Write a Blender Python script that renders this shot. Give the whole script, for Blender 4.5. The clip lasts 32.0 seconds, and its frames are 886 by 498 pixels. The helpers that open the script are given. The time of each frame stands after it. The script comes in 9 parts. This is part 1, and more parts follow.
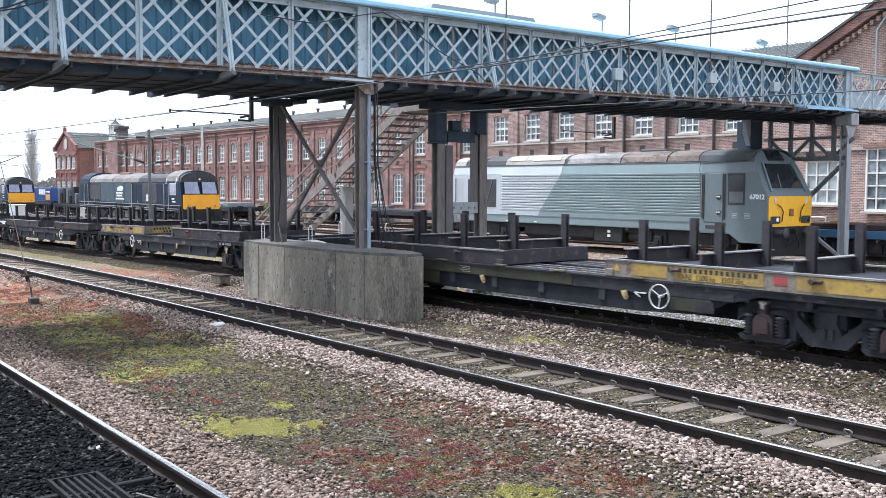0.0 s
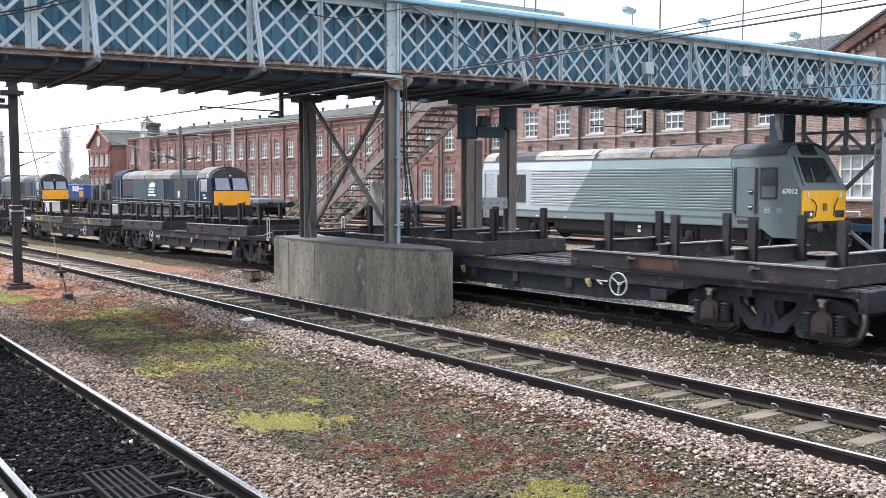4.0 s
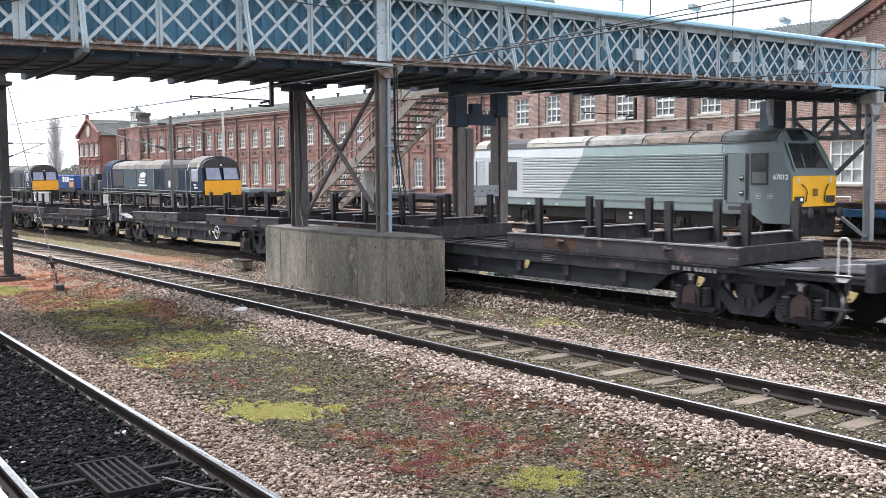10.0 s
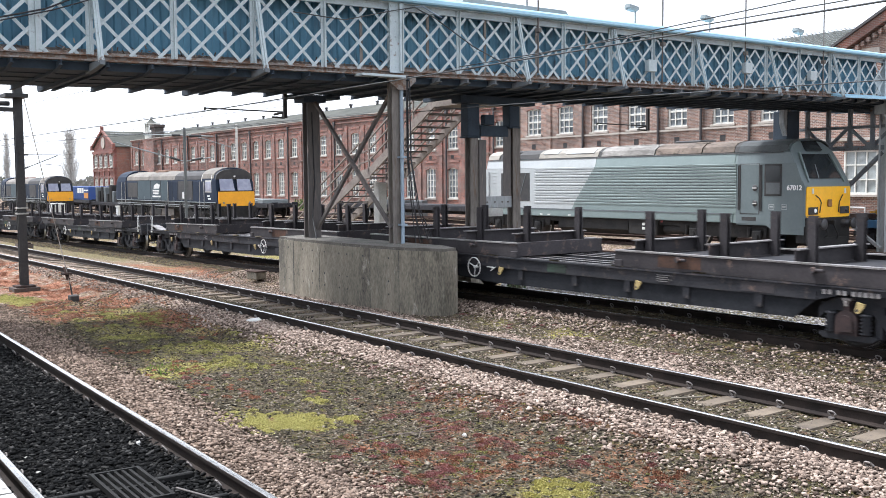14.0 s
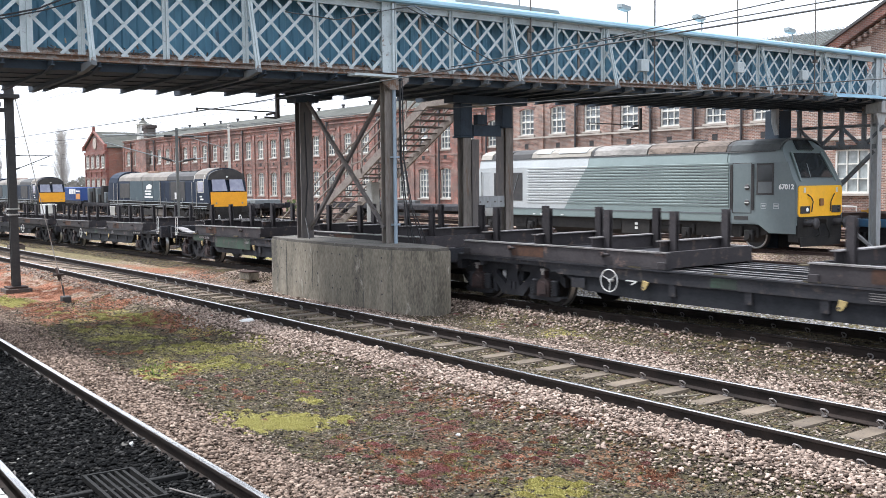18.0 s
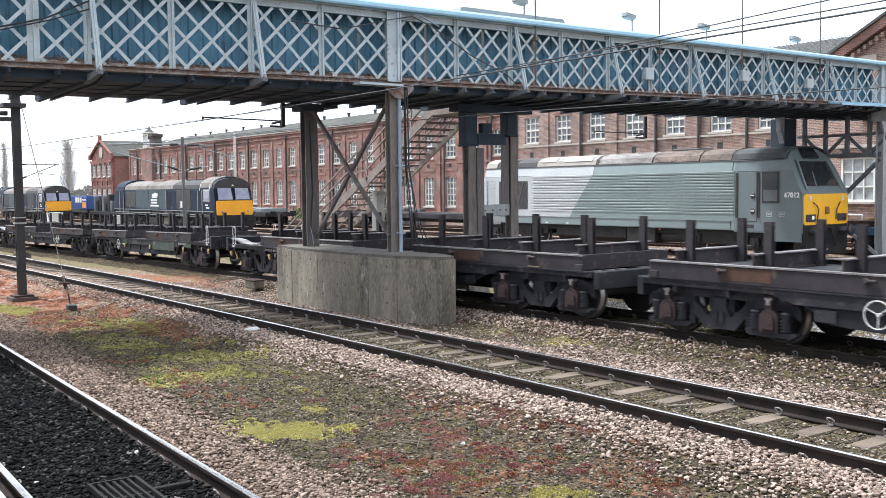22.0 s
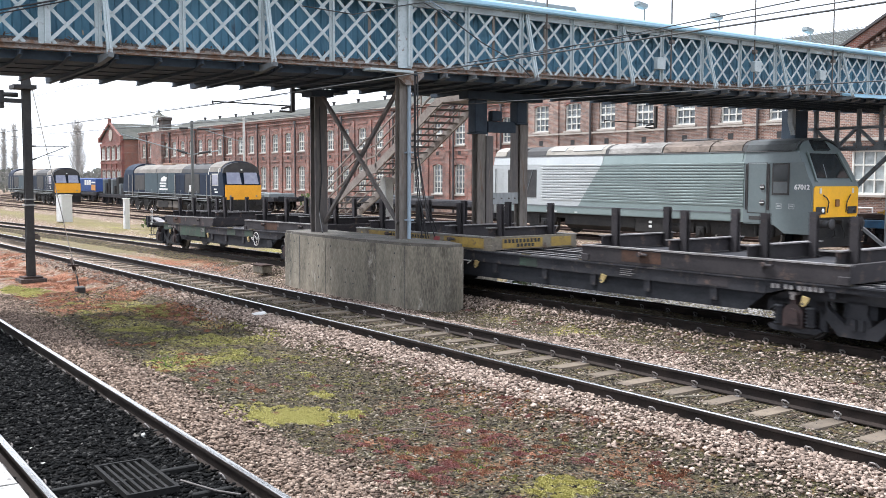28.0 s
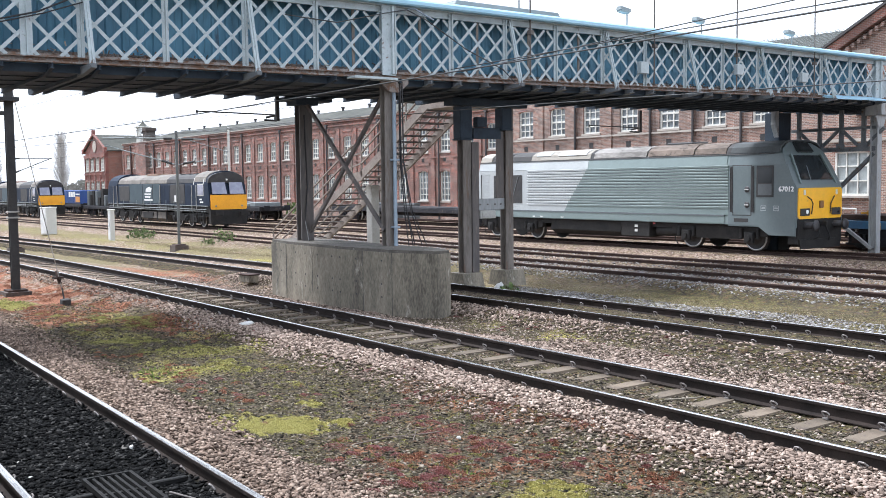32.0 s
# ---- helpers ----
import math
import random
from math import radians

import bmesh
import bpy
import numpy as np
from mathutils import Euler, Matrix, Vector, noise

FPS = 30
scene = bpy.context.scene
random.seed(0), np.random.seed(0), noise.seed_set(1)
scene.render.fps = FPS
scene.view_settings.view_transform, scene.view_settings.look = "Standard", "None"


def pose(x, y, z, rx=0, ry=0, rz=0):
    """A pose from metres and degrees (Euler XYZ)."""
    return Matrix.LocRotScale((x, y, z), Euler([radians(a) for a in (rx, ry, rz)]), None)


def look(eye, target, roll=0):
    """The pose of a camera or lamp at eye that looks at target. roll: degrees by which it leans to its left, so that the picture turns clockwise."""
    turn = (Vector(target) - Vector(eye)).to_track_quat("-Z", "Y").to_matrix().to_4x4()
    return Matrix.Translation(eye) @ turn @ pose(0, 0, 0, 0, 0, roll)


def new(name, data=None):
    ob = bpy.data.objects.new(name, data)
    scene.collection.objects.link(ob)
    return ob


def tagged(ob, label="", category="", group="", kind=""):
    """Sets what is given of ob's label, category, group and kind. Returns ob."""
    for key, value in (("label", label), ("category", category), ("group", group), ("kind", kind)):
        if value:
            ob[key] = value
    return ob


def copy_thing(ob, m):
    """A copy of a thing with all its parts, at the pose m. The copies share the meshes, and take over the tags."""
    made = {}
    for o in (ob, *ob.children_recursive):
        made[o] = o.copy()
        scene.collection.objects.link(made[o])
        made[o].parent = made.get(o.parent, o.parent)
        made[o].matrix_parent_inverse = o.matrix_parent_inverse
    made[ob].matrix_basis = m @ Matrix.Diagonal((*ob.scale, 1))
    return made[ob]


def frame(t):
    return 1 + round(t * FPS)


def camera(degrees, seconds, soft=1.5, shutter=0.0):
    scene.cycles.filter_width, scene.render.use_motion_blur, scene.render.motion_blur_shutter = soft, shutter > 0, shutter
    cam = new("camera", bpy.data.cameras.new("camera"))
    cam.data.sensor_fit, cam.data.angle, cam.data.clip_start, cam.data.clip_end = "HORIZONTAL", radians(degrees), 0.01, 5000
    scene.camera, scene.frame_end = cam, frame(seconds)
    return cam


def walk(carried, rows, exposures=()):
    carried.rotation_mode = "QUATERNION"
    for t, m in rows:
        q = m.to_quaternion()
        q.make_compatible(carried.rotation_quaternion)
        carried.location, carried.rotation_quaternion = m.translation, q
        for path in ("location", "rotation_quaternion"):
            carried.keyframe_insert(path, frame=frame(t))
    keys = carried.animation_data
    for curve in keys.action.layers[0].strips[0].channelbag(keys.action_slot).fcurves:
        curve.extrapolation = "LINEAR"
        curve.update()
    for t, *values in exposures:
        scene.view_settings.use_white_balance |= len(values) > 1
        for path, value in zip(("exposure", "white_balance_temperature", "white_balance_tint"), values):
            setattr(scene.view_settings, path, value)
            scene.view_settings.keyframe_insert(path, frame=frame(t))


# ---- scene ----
cam = camera(48.78, 32.0, soft=0.55, shutter=0.15)
# seconds, eye x y z, turn about x y z in degrees: a hand-held camera on a platform
PATH = [
    (0.0, 0.009, 0.007, 2.499, 86.295, -0.221, 52.058),
    (0.5, -0.002, 0.015, 2.489, 86.111, -0.246, 52.078),
    (1.0, 0.014, 0.006, 2.500, 86.187, -0.248, 52.424),
    (1.5, -0.008, 0.011, 2.498, 86.329, -0.091, 52.576),
    (2.0, -0.005, 0.014, 2.495, 86.391, -0.061, 52.673),
    (2.5, -0.003, 0.012, 2.499, 86.331, -0.293, 52.944),
    (3.0, -0.008, 0.011, 2.502, 86.166, -0.373, 53.264),
    (3.5, -0.010, 0.015, 2.494, 86.058, -0.159, 53.644),
    (5.5, 0.011, 0.011, 2.497, 85.990, 0.184, 53.737),
    (6.0, -0.000, 0.012, 2.497, 86.064, 0.102, 53.200),
    (6.5, 0.019, 0.011, 2.498, 85.980, 0.027, 53.010),
    (7.0, 0.001, 0.009, 2.500, 85.943, 0.023, 52.911),
    (7.5, 0.020, 0.012, 2.497, 85.931, 0.027, 52.919),
    (8.0, 0.001, 0.018, 2.490, 85.764, 0.095, 52.888),
    (8.5, 0.007, 0.019, 2.491, 85.511, 0.279, 52.938),
    (9.0, -0.000, 0.015, 2.499, 85.316, 0.343, 53.003),
    (9.5, -0.006, 0.012, 2.496, 85.304, 0.280, 53.138),
    (10.0, 0.001, 0.014, 2.498, 85.330, 0.379, 53.266),
    (10.5, 0.012, 0.014, 2.495, 85.436, 0.471, 53.340),
    (11.0, 0.020, 0.008, 2.494, 85.549, 0.497, 53.358),
    (11.5, 0.010, 0.014, 2.500, 85.674, 0.424, 53.402),
    (12.0, 0.015, 0.009, 2.502, 85.856, 0.398, 53.671),
    (12.5, 0.008, 0.008, 2.501, 85.935, 0.353, 53.954),
    (13.0, 0.017, 0.003, 2.500, 85.925, 0.315, 54.041),
    (13.5, 0.009, 0.013, 2.496, 85.932, 0.319, 54.025),
    (14.0, 0.018, -0.001, 2.505, 85.967, 0.434, 53.999),
    (14.5, 0.012, 0.006, 2.497, 86.054, 0.426, 54.075),
    (16.5, 0.024, -0.003, 2.502, 86.246, 0.313, 53.842),
    (17.0, 0.003, 0.001, 2.495, 86.043, 0.396, 53.675),
    (17.5, 0.017, 0.005, 2.496, 85.945, 0.538, 53.629),
    (18.0, 0.016, -0.003, 2.501, 85.964, 0.566, 53.576),
    (18.5, 0.013, -0.000, 2.497, 86.012, 0.553, 53.539),
    (19.0, 0.014, -0.001, 2.504, 86.037, 0.519, 53.550),
    (19.5, 0.008, 0.008, 2.502, 86.090, 0.509, 53.596),
    (20.0, 0.009, 0.003, 2.498, 86.140, 0.491, 53.614),
    (20.5, 0.009, 0.006, 2.502, 86.137, 0.550, 53.623),
    (21.0, 0.013, 0.005, 2.505, 86.214, 0.624, 53.714),
    (21.5, 0.017, -0.001, 2.500, 86.360, 0.597, 53.780),
    (22.0, 0.025, -0.003, 2.503, 86.458, 0.606, 53.886),
    (22.5, 0.010, -0.007, 2.500, 86.462, 0.595, 53.846),
    (23.0, 0.016, -0.002, 2.503, 86.421, 0.567, 53.853),
    (23.5, 0.020, 0.001, 2.502, 86.389, 0.623, 53.851),
    (24.0, 0.012, 0.003, 2.497, 86.378, 0.618, 53.809),
    (24.5, 0.014, 0.004, 2.506, 86.364, 0.624, 53.797),
    (25.0, 0.014, -0.001, 2.501, 86.336, 0.489, 53.759),
    (25.5, 0.019, 0.002, 2.500, 86.321, 0.427, 53.756),
    (27.5, 0.005, 0.004, 2.493, 85.785, -0.192, 54.285),
    (28.0, 0.009, -0.001, 2.505, 85.718, -0.167, 54.389),
    (28.5, 0.003, -0.001, 2.494, 85.830, -0.167, 54.307),
    (29.0, -0.005, 0.002, 2.495, 85.773, -0.171, 54.017),
    (29.5, -0.001, -0.001, 2.502, 85.708, -0.092, 53.764),
    (30.0, 0.003, 0.004, 2.496, 85.830, 0.207, 53.618),
    (30.5, 0.008, -0.002, 2.498, 85.983, 0.506, 53.532),
    (31.0, 0.005, 0.002, 2.492, 86.119, 0.563, 53.455),
    (31.5, 0.015, -0.002, 2.496, 86.192, 0.623, 53.476),
    (32.0, -0.000, 0.000, 2.499, 86.117, 0.624, 53.553),
]
walk(cam, [(r[0], pose(*r[1:])) for r in PATH], exposures=[(0.0, 1.08, 5560, 10), (3.0, 1.08, 5750, 10), (6.0, 1.08, 5880, 10), (12.0, 1.08, 6010, 10), (28.0, 1.08, 6010, 10), (32.0, 1.03, 5850, 10)])

# ---------------------------------------------------------------- light
world = bpy.data.worlds.new("hazy_sky")
scene.world = world
world.use_nodes = True
wn, wl = world.node_tree.nodes, world.node_tree.links
sky = wn.new("ShaderNodeTexSky")
sky.sky_type, sky.sun_disc = "NISHITA", False
sky.sun_elevation, sky.sun_rotation = radians(64), radians(232)
sky.air_density, sky.dust_density, sky.ozone_density = 1.0, 5.0, 1.0
veil = wn.new("ShaderNodeMix")
veil.data_type, veil.blend_type = "RGBA", "MIX"
veil.inputs[0].default_value = 0.72
veil.inputs[7].default_value = (10.0, 10.2, 10.6, 1)
cloud = wn.new("ShaderNodeTexNoise")
cloud.inputs["Scale"].default_value, cloud.inputs["Detail"].default_value = 2.2, 5
ramp = wn.new("ShaderNodeMapRange")
ramp.inputs[1].default_value, ramp.inputs[2].default_value = 0.3, 0.7
ramp.inputs[3].default_value, ramp.inputs[4].default_value = 0.62, 0.86
wl.new(cloud.outputs["Fac"], ramp.inputs[0])
wl.new(ramp.outputs[0], veil.inputs[0])
wl.new(sky.outputs[0], veil.inputs[6])
wl.new(veil.outputs[2], wn["Background"].inputs[0])
wn["Background"].inputs[1].default_value = 0.098
sun = new("sun", bpy.data.lights.new("sun", "SUN"))
sun.data.energy, sun.data.angle, sun.data.color = 3.1, radians(11), (1.0, 0.97, 0.93)
sun.matrix_world = look((0, 0, 40), (9, 7, 16))

# ---------------------------------------------------------------- building blocks
class Geo:
    """Collects faces for one mesh; m is the slot of the material."""

    def __init__(self):
        self.v, self.f, self.m, self.s = [], [], [], []

    def add(self, vs, fs, m=0, smooth=False):
        n = len(self.v)
        self.v += [tuple(a) for a in vs]
        for f in fs:
            self.f.append([n + i for i in f])
            self.m.append(m)
            self.s.append(smooth)
        return self

    def box(self, a, b, m=0, c=0.0):
        (x0, y0, z0), (x1, y1, z1) = [min(p, q) for p, q in zip(a, b)], [max(p, q) for p, q in zip(a, b)]
        if c <= 0:
            v = [(x, y, z) for z in (z0, z1) for y in (y0, y1) for x in (x0, x1)]
            return self.add(v, [(0, 2, 3, 1), (4, 5, 7, 6), (0, 1, 5, 4), (2, 6, 7, 3), (0, 4, 6, 2), (1, 3, 7, 5)], m)
        c = min(c, (x1 - x0) / 2.01, (y1 - y0) / 2.01, (z1 - z0) / 2.01)
        ring = lambda e, z: [(x0 + e, y0 + c, z), (x0 + c, y0 + e, z), (x1 - c, y0 + e, z), (x1 - e, y0 + c, z),
                             (x1 - e, y1 - c, z), (x1 - c, y1 - e, z), (x0 + c, y1 - e, z), (x0 + e, y1 - c, z)]
        v = ring(c, z0) + ring(0, z0 + c) + ring(0, z1 - c) + ring(c, z1)
        f = [list(range(7, -1, -1)), list(range(24, 32))]
        for k in range(3):
            f += [(8 * k + i, 8 * k + (i + 1) % 8, 8 * k + 8 + (i + 1) % 8, 8 * k + 8 + i) for i in range(8)]
        return self.add(v, f, m)

    def prism(self, poly, lo, hi, axis="y", m=0, smooth=False):
        """A polygon (pairs) drawn out along an axis; pairs are (x, z) for y, (y, z) for x, (x, y) for z."""
        def at(p, w):
            return {"y": (p[0], w, p[1]), "x": (w, p[0], p[1]), "z": (p[0], p[1], w)}[axis]
        n = len(poly)
        area = sum(poly[i][0] * poly[(i + 1) % n][1] - poly[(i + 1) % n][0] * poly[i][1] for i in range(n))
        poly = list(poly)
        if (area < 0) != (axis == "y"):
            poly = poly[::-1]
        v = [at(p, lo) for p in poly] + [at(p, hi) for p in poly]
        self.add(v, [(i, (i + 1) % n, n + (i + 1) % n, n + i) for i in range(n)], m, smooth)
        return self.add(v, [list(range(n - 1, -1, -1)), list(range(n, 2 * n))], m)

    def rod(self, a, b, r, n=8, m=0, r2=None, smooth=True):
        a, b = Vector(a), Vector(b)
        d = (b - a)
        q = d.to_track_quat("Z", "Y")
        r2 = r if r2 is None else r2
        v = [a + q @ Vector((r * math.cos(2 * math.pi * i / n), r * math.sin(2 * math.pi * i / n), 0)) for i in range(n)]
        v += [b + q @ Vector((r2 * math.cos(2 * math.pi * i / n), r2 * math.sin(2 * math.pi * i / n), 0)) for i in range(n)]
        self.add(v, [(i, (i + 1) % n, n + (i + 1) % n, n + i) for i in range(n)], m, smooth)
        return self.add(v, [list(range(n - 1, -1, -1)), list(range(n, 2 * n))], m)

    def bar(self, a, b, w, h, m=0, up=(0, 0, 1)):
        """A square-section beam from a to b, w wide and h high."""
        a, b = Vector(a), Vector(b)
        d = (b - a).normalized()
        side = d.cross(Vector(up))
        if side.length < 1e-4:
            side = d.cross(Vector((1, 0, 0)))
        side.normalize()
        top = side.cross(d).normalized()
        v = [p + side * sx * w / 2 + top * sz * h / 2 for p in (a, b) for sx, sz in ((-1, -1), (1, -1), (1, 1), (-1, 1))]
        return self.add(v, [(3, 2, 1, 0), (4, 5, 6, 7), (0, 1, 5, 4), (1, 2, 6, 5), (2, 3, 7, 6), (3, 0, 4, 7)], m)

    def tube(self, pts, r, n=6, m=0):
        for a, b in zip(pts[:-1], pts[1:]):
            self.rod(a, b, r, n, m)
        return self

    def revolve(self, prof, axis, centre, n=20, m=0):
        """prof: (radius, along) pairs turned about axis x, y or z."""
        v, f = [], []
        for r, w in prof:
            for i in range(n):
                c, s = r * math.cos(2 * math.pi * i / n), r * math.sin(2 * math.pi * i / n)
                p = {"x": (w, c, s), "y": (s, w, c), "z": (c, s, w)}[axis]
                v.append([p[k] + centre[k] for k in range(3)])
        for k in range(len(prof) - 1):
            f += [(k * n + i, k * n + (i + 1) % n, (k + 1) * n + (i + 1) % n, (k + 1) * n + i) for i in range(n)]
        self.add(v, f, m, True)
        k = (len(prof) - 1) * n
        return self.add(v, [list(range(n - 1, -1, -1)), list(range(k, k + n))], m)

    def loft(self, rings, m=0, smooth=False, caps=True):
        n = len(rings[0])
        v = [p for r in rings for p in r]
        f = []
        for k in range(len(rings) - 1):
            f += [(k * n + i, k * n + (i + 1) % n, (k + 1) * n + (i + 1) % n, (k + 1) * n + i) for i in range(n)]
        self.add(v, f, m, smooth)
        if caps:
            k = (len(rings) - 1) * n
            self.add(v, [list(range(n - 1, -1, -1)), list(range(k, k + n))], m)
        return self

    def mesh(self, name, mats):
        me = bpy.data.meshes.new(name)
        me.from_pydata(self.v, [], self.f)
        for k in mats if isinstance(mats, (list, tuple)) else [mats]:
            me.materials.append(k)
        me.polygons.foreach_set("material_index", self.m)
        me.polygons.foreach_set("use_smooth", self.s)
        me.update()
        bm = bmesh.new()
        bm.from_mesh(me)
        bmesh.ops.recalc_face_normals(bm, faces=bm.faces)
        bm.to_mesh(me)
        bm.free()
        return me


def part(name, geo, mats, parent=None, label="", m=None):
    """One mesh object: a part under its thing, or a thing of its own."""
    data = geo if isinstance(geo, bpy.types.Mesh) else geo.mesh(name, mats)
    ob = new(name, data)
    ob.parent = parent
    if m is not None:
        ob.matrix_basis = m
    if label:
        ob["label"] = label
    return ob


def thing(name, label, category, m=None, group="", kind=""):
    """An empty at a thing's base that holds its parts."""
    ob = new(name)
    ob.empty_display_size = 0.2
    if m is not None:
        ob.matrix_basis = m
    return tagged(ob, label, category, group, kind)


def piece(name, data, parent, m):
    ob = new(name, data)
    ob.parent = parent
    ob.matrix_basis = m
    return ob


def words(text, size, mat, parent, m, name="lettering", depth=0.004, bold=0.0):
    """Text as a mesh, standing upright in the x-z plane, seen from -y."""
    cu = bpy.data.curves.new(name, "FONT")
    cu.body, cu.size, cu.extrude, cu.offset = text, size, depth, bold
    tmp = bpy.data.objects.new("tmp", cu)
    scene.collection.objects.link(tmp)
    me = bpy.data.meshes.new_from_object(tmp.evaluated_get(bpy.context.evaluated_depsgraph_get()))
    bpy.data.objects.remove(tmp)
    me.materials.clear()
    me.materials.append(mat)
    ob = new(name, me)
    ob.parent = parent
    ob.matrix_basis = m @ pose(0, 0, 0, 90)
    return ob


# ---------------------------------------------------------------- materials
def rgb(c):
    return (c, c, c, 1) if isinstance(c, (int, float)) else (*c, 1)


def mat(name, base, other=None, rough=0.7, metal=0.0, grain=40.0, stain=1.2, mix=0.5, bump=0.15, rough2=None, stretch=(1, 1, 1), third=None, spots=0.0, dist=0.01, spec=0.5):
    """Two colours mixed by broad stains and fine grain, with a third (rust, dirt) in patches."""
    ma = bpy.data.materials.new(name)
    ma.use_nodes = True
    n, l = ma.node_tree.nodes, ma.node_tree.links
    b = n["Principled BSDF"]
    tc = n.new("ShaderNodeTexCoord")
    mp = n.new("ShaderNodeMapping")
    mp.inputs["Scale"].default_value = stretch
    l.new(tc.outputs["Object"], mp.inputs[0])
    big = n.new("ShaderNodeTexNoise")
    big.inputs["Scale"].default_value, big.inputs["Detail"].default_value = stain, 6
    big.inputs["Roughness"].default_value = 0.65
    fine = n.new("ShaderNodeTexNoise")
    fine.inputs["Scale"].default_value, fine.inputs["Detail"].default_value = grain, 4
    l.new(mp.outputs[0], big.inputs["Vector"])
    l.new(mp.outputs[0], fine.inputs["Vector"])
    add = n.new("ShaderNodeMath")
    add.operation = "MULTIPLY_ADD"
    add.inputs[1].default_value = 0.45
    l.new(fine.outputs["Fac"], add.inputs[0])
    l.new(big.outputs["Fac"], add.inputs[2])
    mr = n.new("ShaderNodeMapRange")
    mr.inputs[1].default_value, mr.inputs[2].default_value = 0.72 - 0.17, 0.72 + 0.17
    mr.inputs[3].default_value, mr.inputs[4].default_value = max(0.0, mix - 0.5), min(1.0, mix + 0.5)
    l.new(add.outputs[0], mr.inputs[0])
    cm = n.new("ShaderNodeMix")
    cm.data_type = "RGBA"
    cm.inputs[6].default_value = rgb(base)
    cm.inputs[7].default_value = rgb(other if other is not None else base)
    l.new(mr.outputs[0], cm.inputs[0])
    out = cm.outputs[2]
    if third is not None:
        sp = n.new("ShaderNodeTexNoise")
        sp.inputs["Scale"].default_value, sp.inputs["Detail"].default_value = stain * 3.1, 8
        sp.inputs["Roughness"].default_value = 0.7
        l.new(mp.outputs[0], sp.inputs["Vector"])
        sr = n.new("ShaderNodeMapRange")
        sr.inputs[1].default_value, sr.inputs[2].default_value = 0.66 - spots * 0.3, 0.74 - spots * 0.3
        l.new(sp.outputs["Fac"], sr.inputs[0])
        c2 = n.new("ShaderNodeMix")
        c2.data_type = "RGBA"
        c2.inputs[7].default_value = rgb(third)
        l.new(sr.outputs[0], c2.inputs[0])
        l.new(out, c2.inputs[6])
        out = c2.outputs[2]
    l.new(out, b.inputs["Base Color"])
    rr = n.new("ShaderNodeMapRange")
    rr.inputs[3].default_value, rr.inputs[4].default_value = rough, rough if rough2 is None else rough2
    l.new(fine.outputs["Fac"], rr.inputs[0])
    l.new(rr.outputs[0], b.inputs["Roughness"])
    b.inputs["Metallic"].default_value = metal
    b.inputs["Specular IOR Level"].default_value = spec
    if bump:
        bp = n.new("ShaderNodeBump")
        bp.inputs["Strength"].default_value, bp.inputs["Distance"].default_value = bump, dist
        l.new(fine.outputs["Fac"], bp.inputs["Height"])
        l.new(bp.outputs[0], b.inputs["Normal"])
    return ma


def by_object(ma, spread=0.25):
    """Lightens or darkens each object that wears the material by its own random number."""
    n, l = ma.node_tree.nodes, ma.node_tree.links
    b = n["Principled BSDF"]
    src = b.inputs["Base Color"].links[0].from_socket
    inf = n.new("ShaderNodeObjectInfo")
    mr = n.new("ShaderNodeMapRange")
    mr.inputs[3].default_value, mr.inputs[4].default_value = 1 - spread, 1 + spread
    l.new(inf.outputs["Random"], mr.inputs[0])
    hs = n.new("ShaderNodeHueSaturation")
    l.new(mr.outputs[0], hs.inputs["Value"])
    l.new(src, hs.inputs["Color"])
    l.new(hs.outputs[0], b.inputs["Base Color"])
    return ma


def by_island(ma, colours):
    """Each loose piece of a joined mesh takes its own colour from a row of colours."""
    n, l = ma.node_tree.nodes, ma.node_tree.links
    b = n["Principled BSDF"]
    ge = n.new("ShaderNodeNewGeometry")
    cr = n.new("ShaderNodeValToRGB")
    cr.color_ramp.interpolation = "CONSTANT"
    while len(cr.color_ramp.elements) < len(colours):
        cr.color_ramp.elements.new(0.5)
    for i, (e, c) in enumerate(zip(cr.color_ramp.elements, colours)):
        e.position, e.color = i / len(colours), rgb(c)
    l.new(ge.outputs["Random Per Island"], cr.inputs[0])
    fine = n.new("ShaderNodeTexNoise")
    fine.inputs["Scale"].default_value = 60
    hs = n.new("ShaderNodeHueSaturation")
    mr = n.new("ShaderNodeMapRange")
    mr.inputs[3].default_value, mr.inputs[4].default_value = 0.6, 1.4
    tc = n.new("ShaderNodeTexCoord")
    l.new(tc.outputs["Object"], fine.inputs["Vector"])
    l.new(fine.outputs["Fac"], mr.inputs[0])
    l.new(mr.outputs[0], hs.inputs["Value"])
    l.new(cr.outputs[0], hs.inputs["Color"])
    l.new(hs.outputs[0], b.inputs["Base Color"])
    return ma


def glow(name, c, strength):
    ma = bpy.data.materials.new(name)
    ma.use_nodes = True
    b = ma.node_tree.nodes["Principled BSDF"]
    b.inputs["Base Color"].default_value = rgb(c)
    b.inputs["Emission Color"].default_value, b.inputs["Emission Strength"].default_value = rgb(c), strength
    return ma


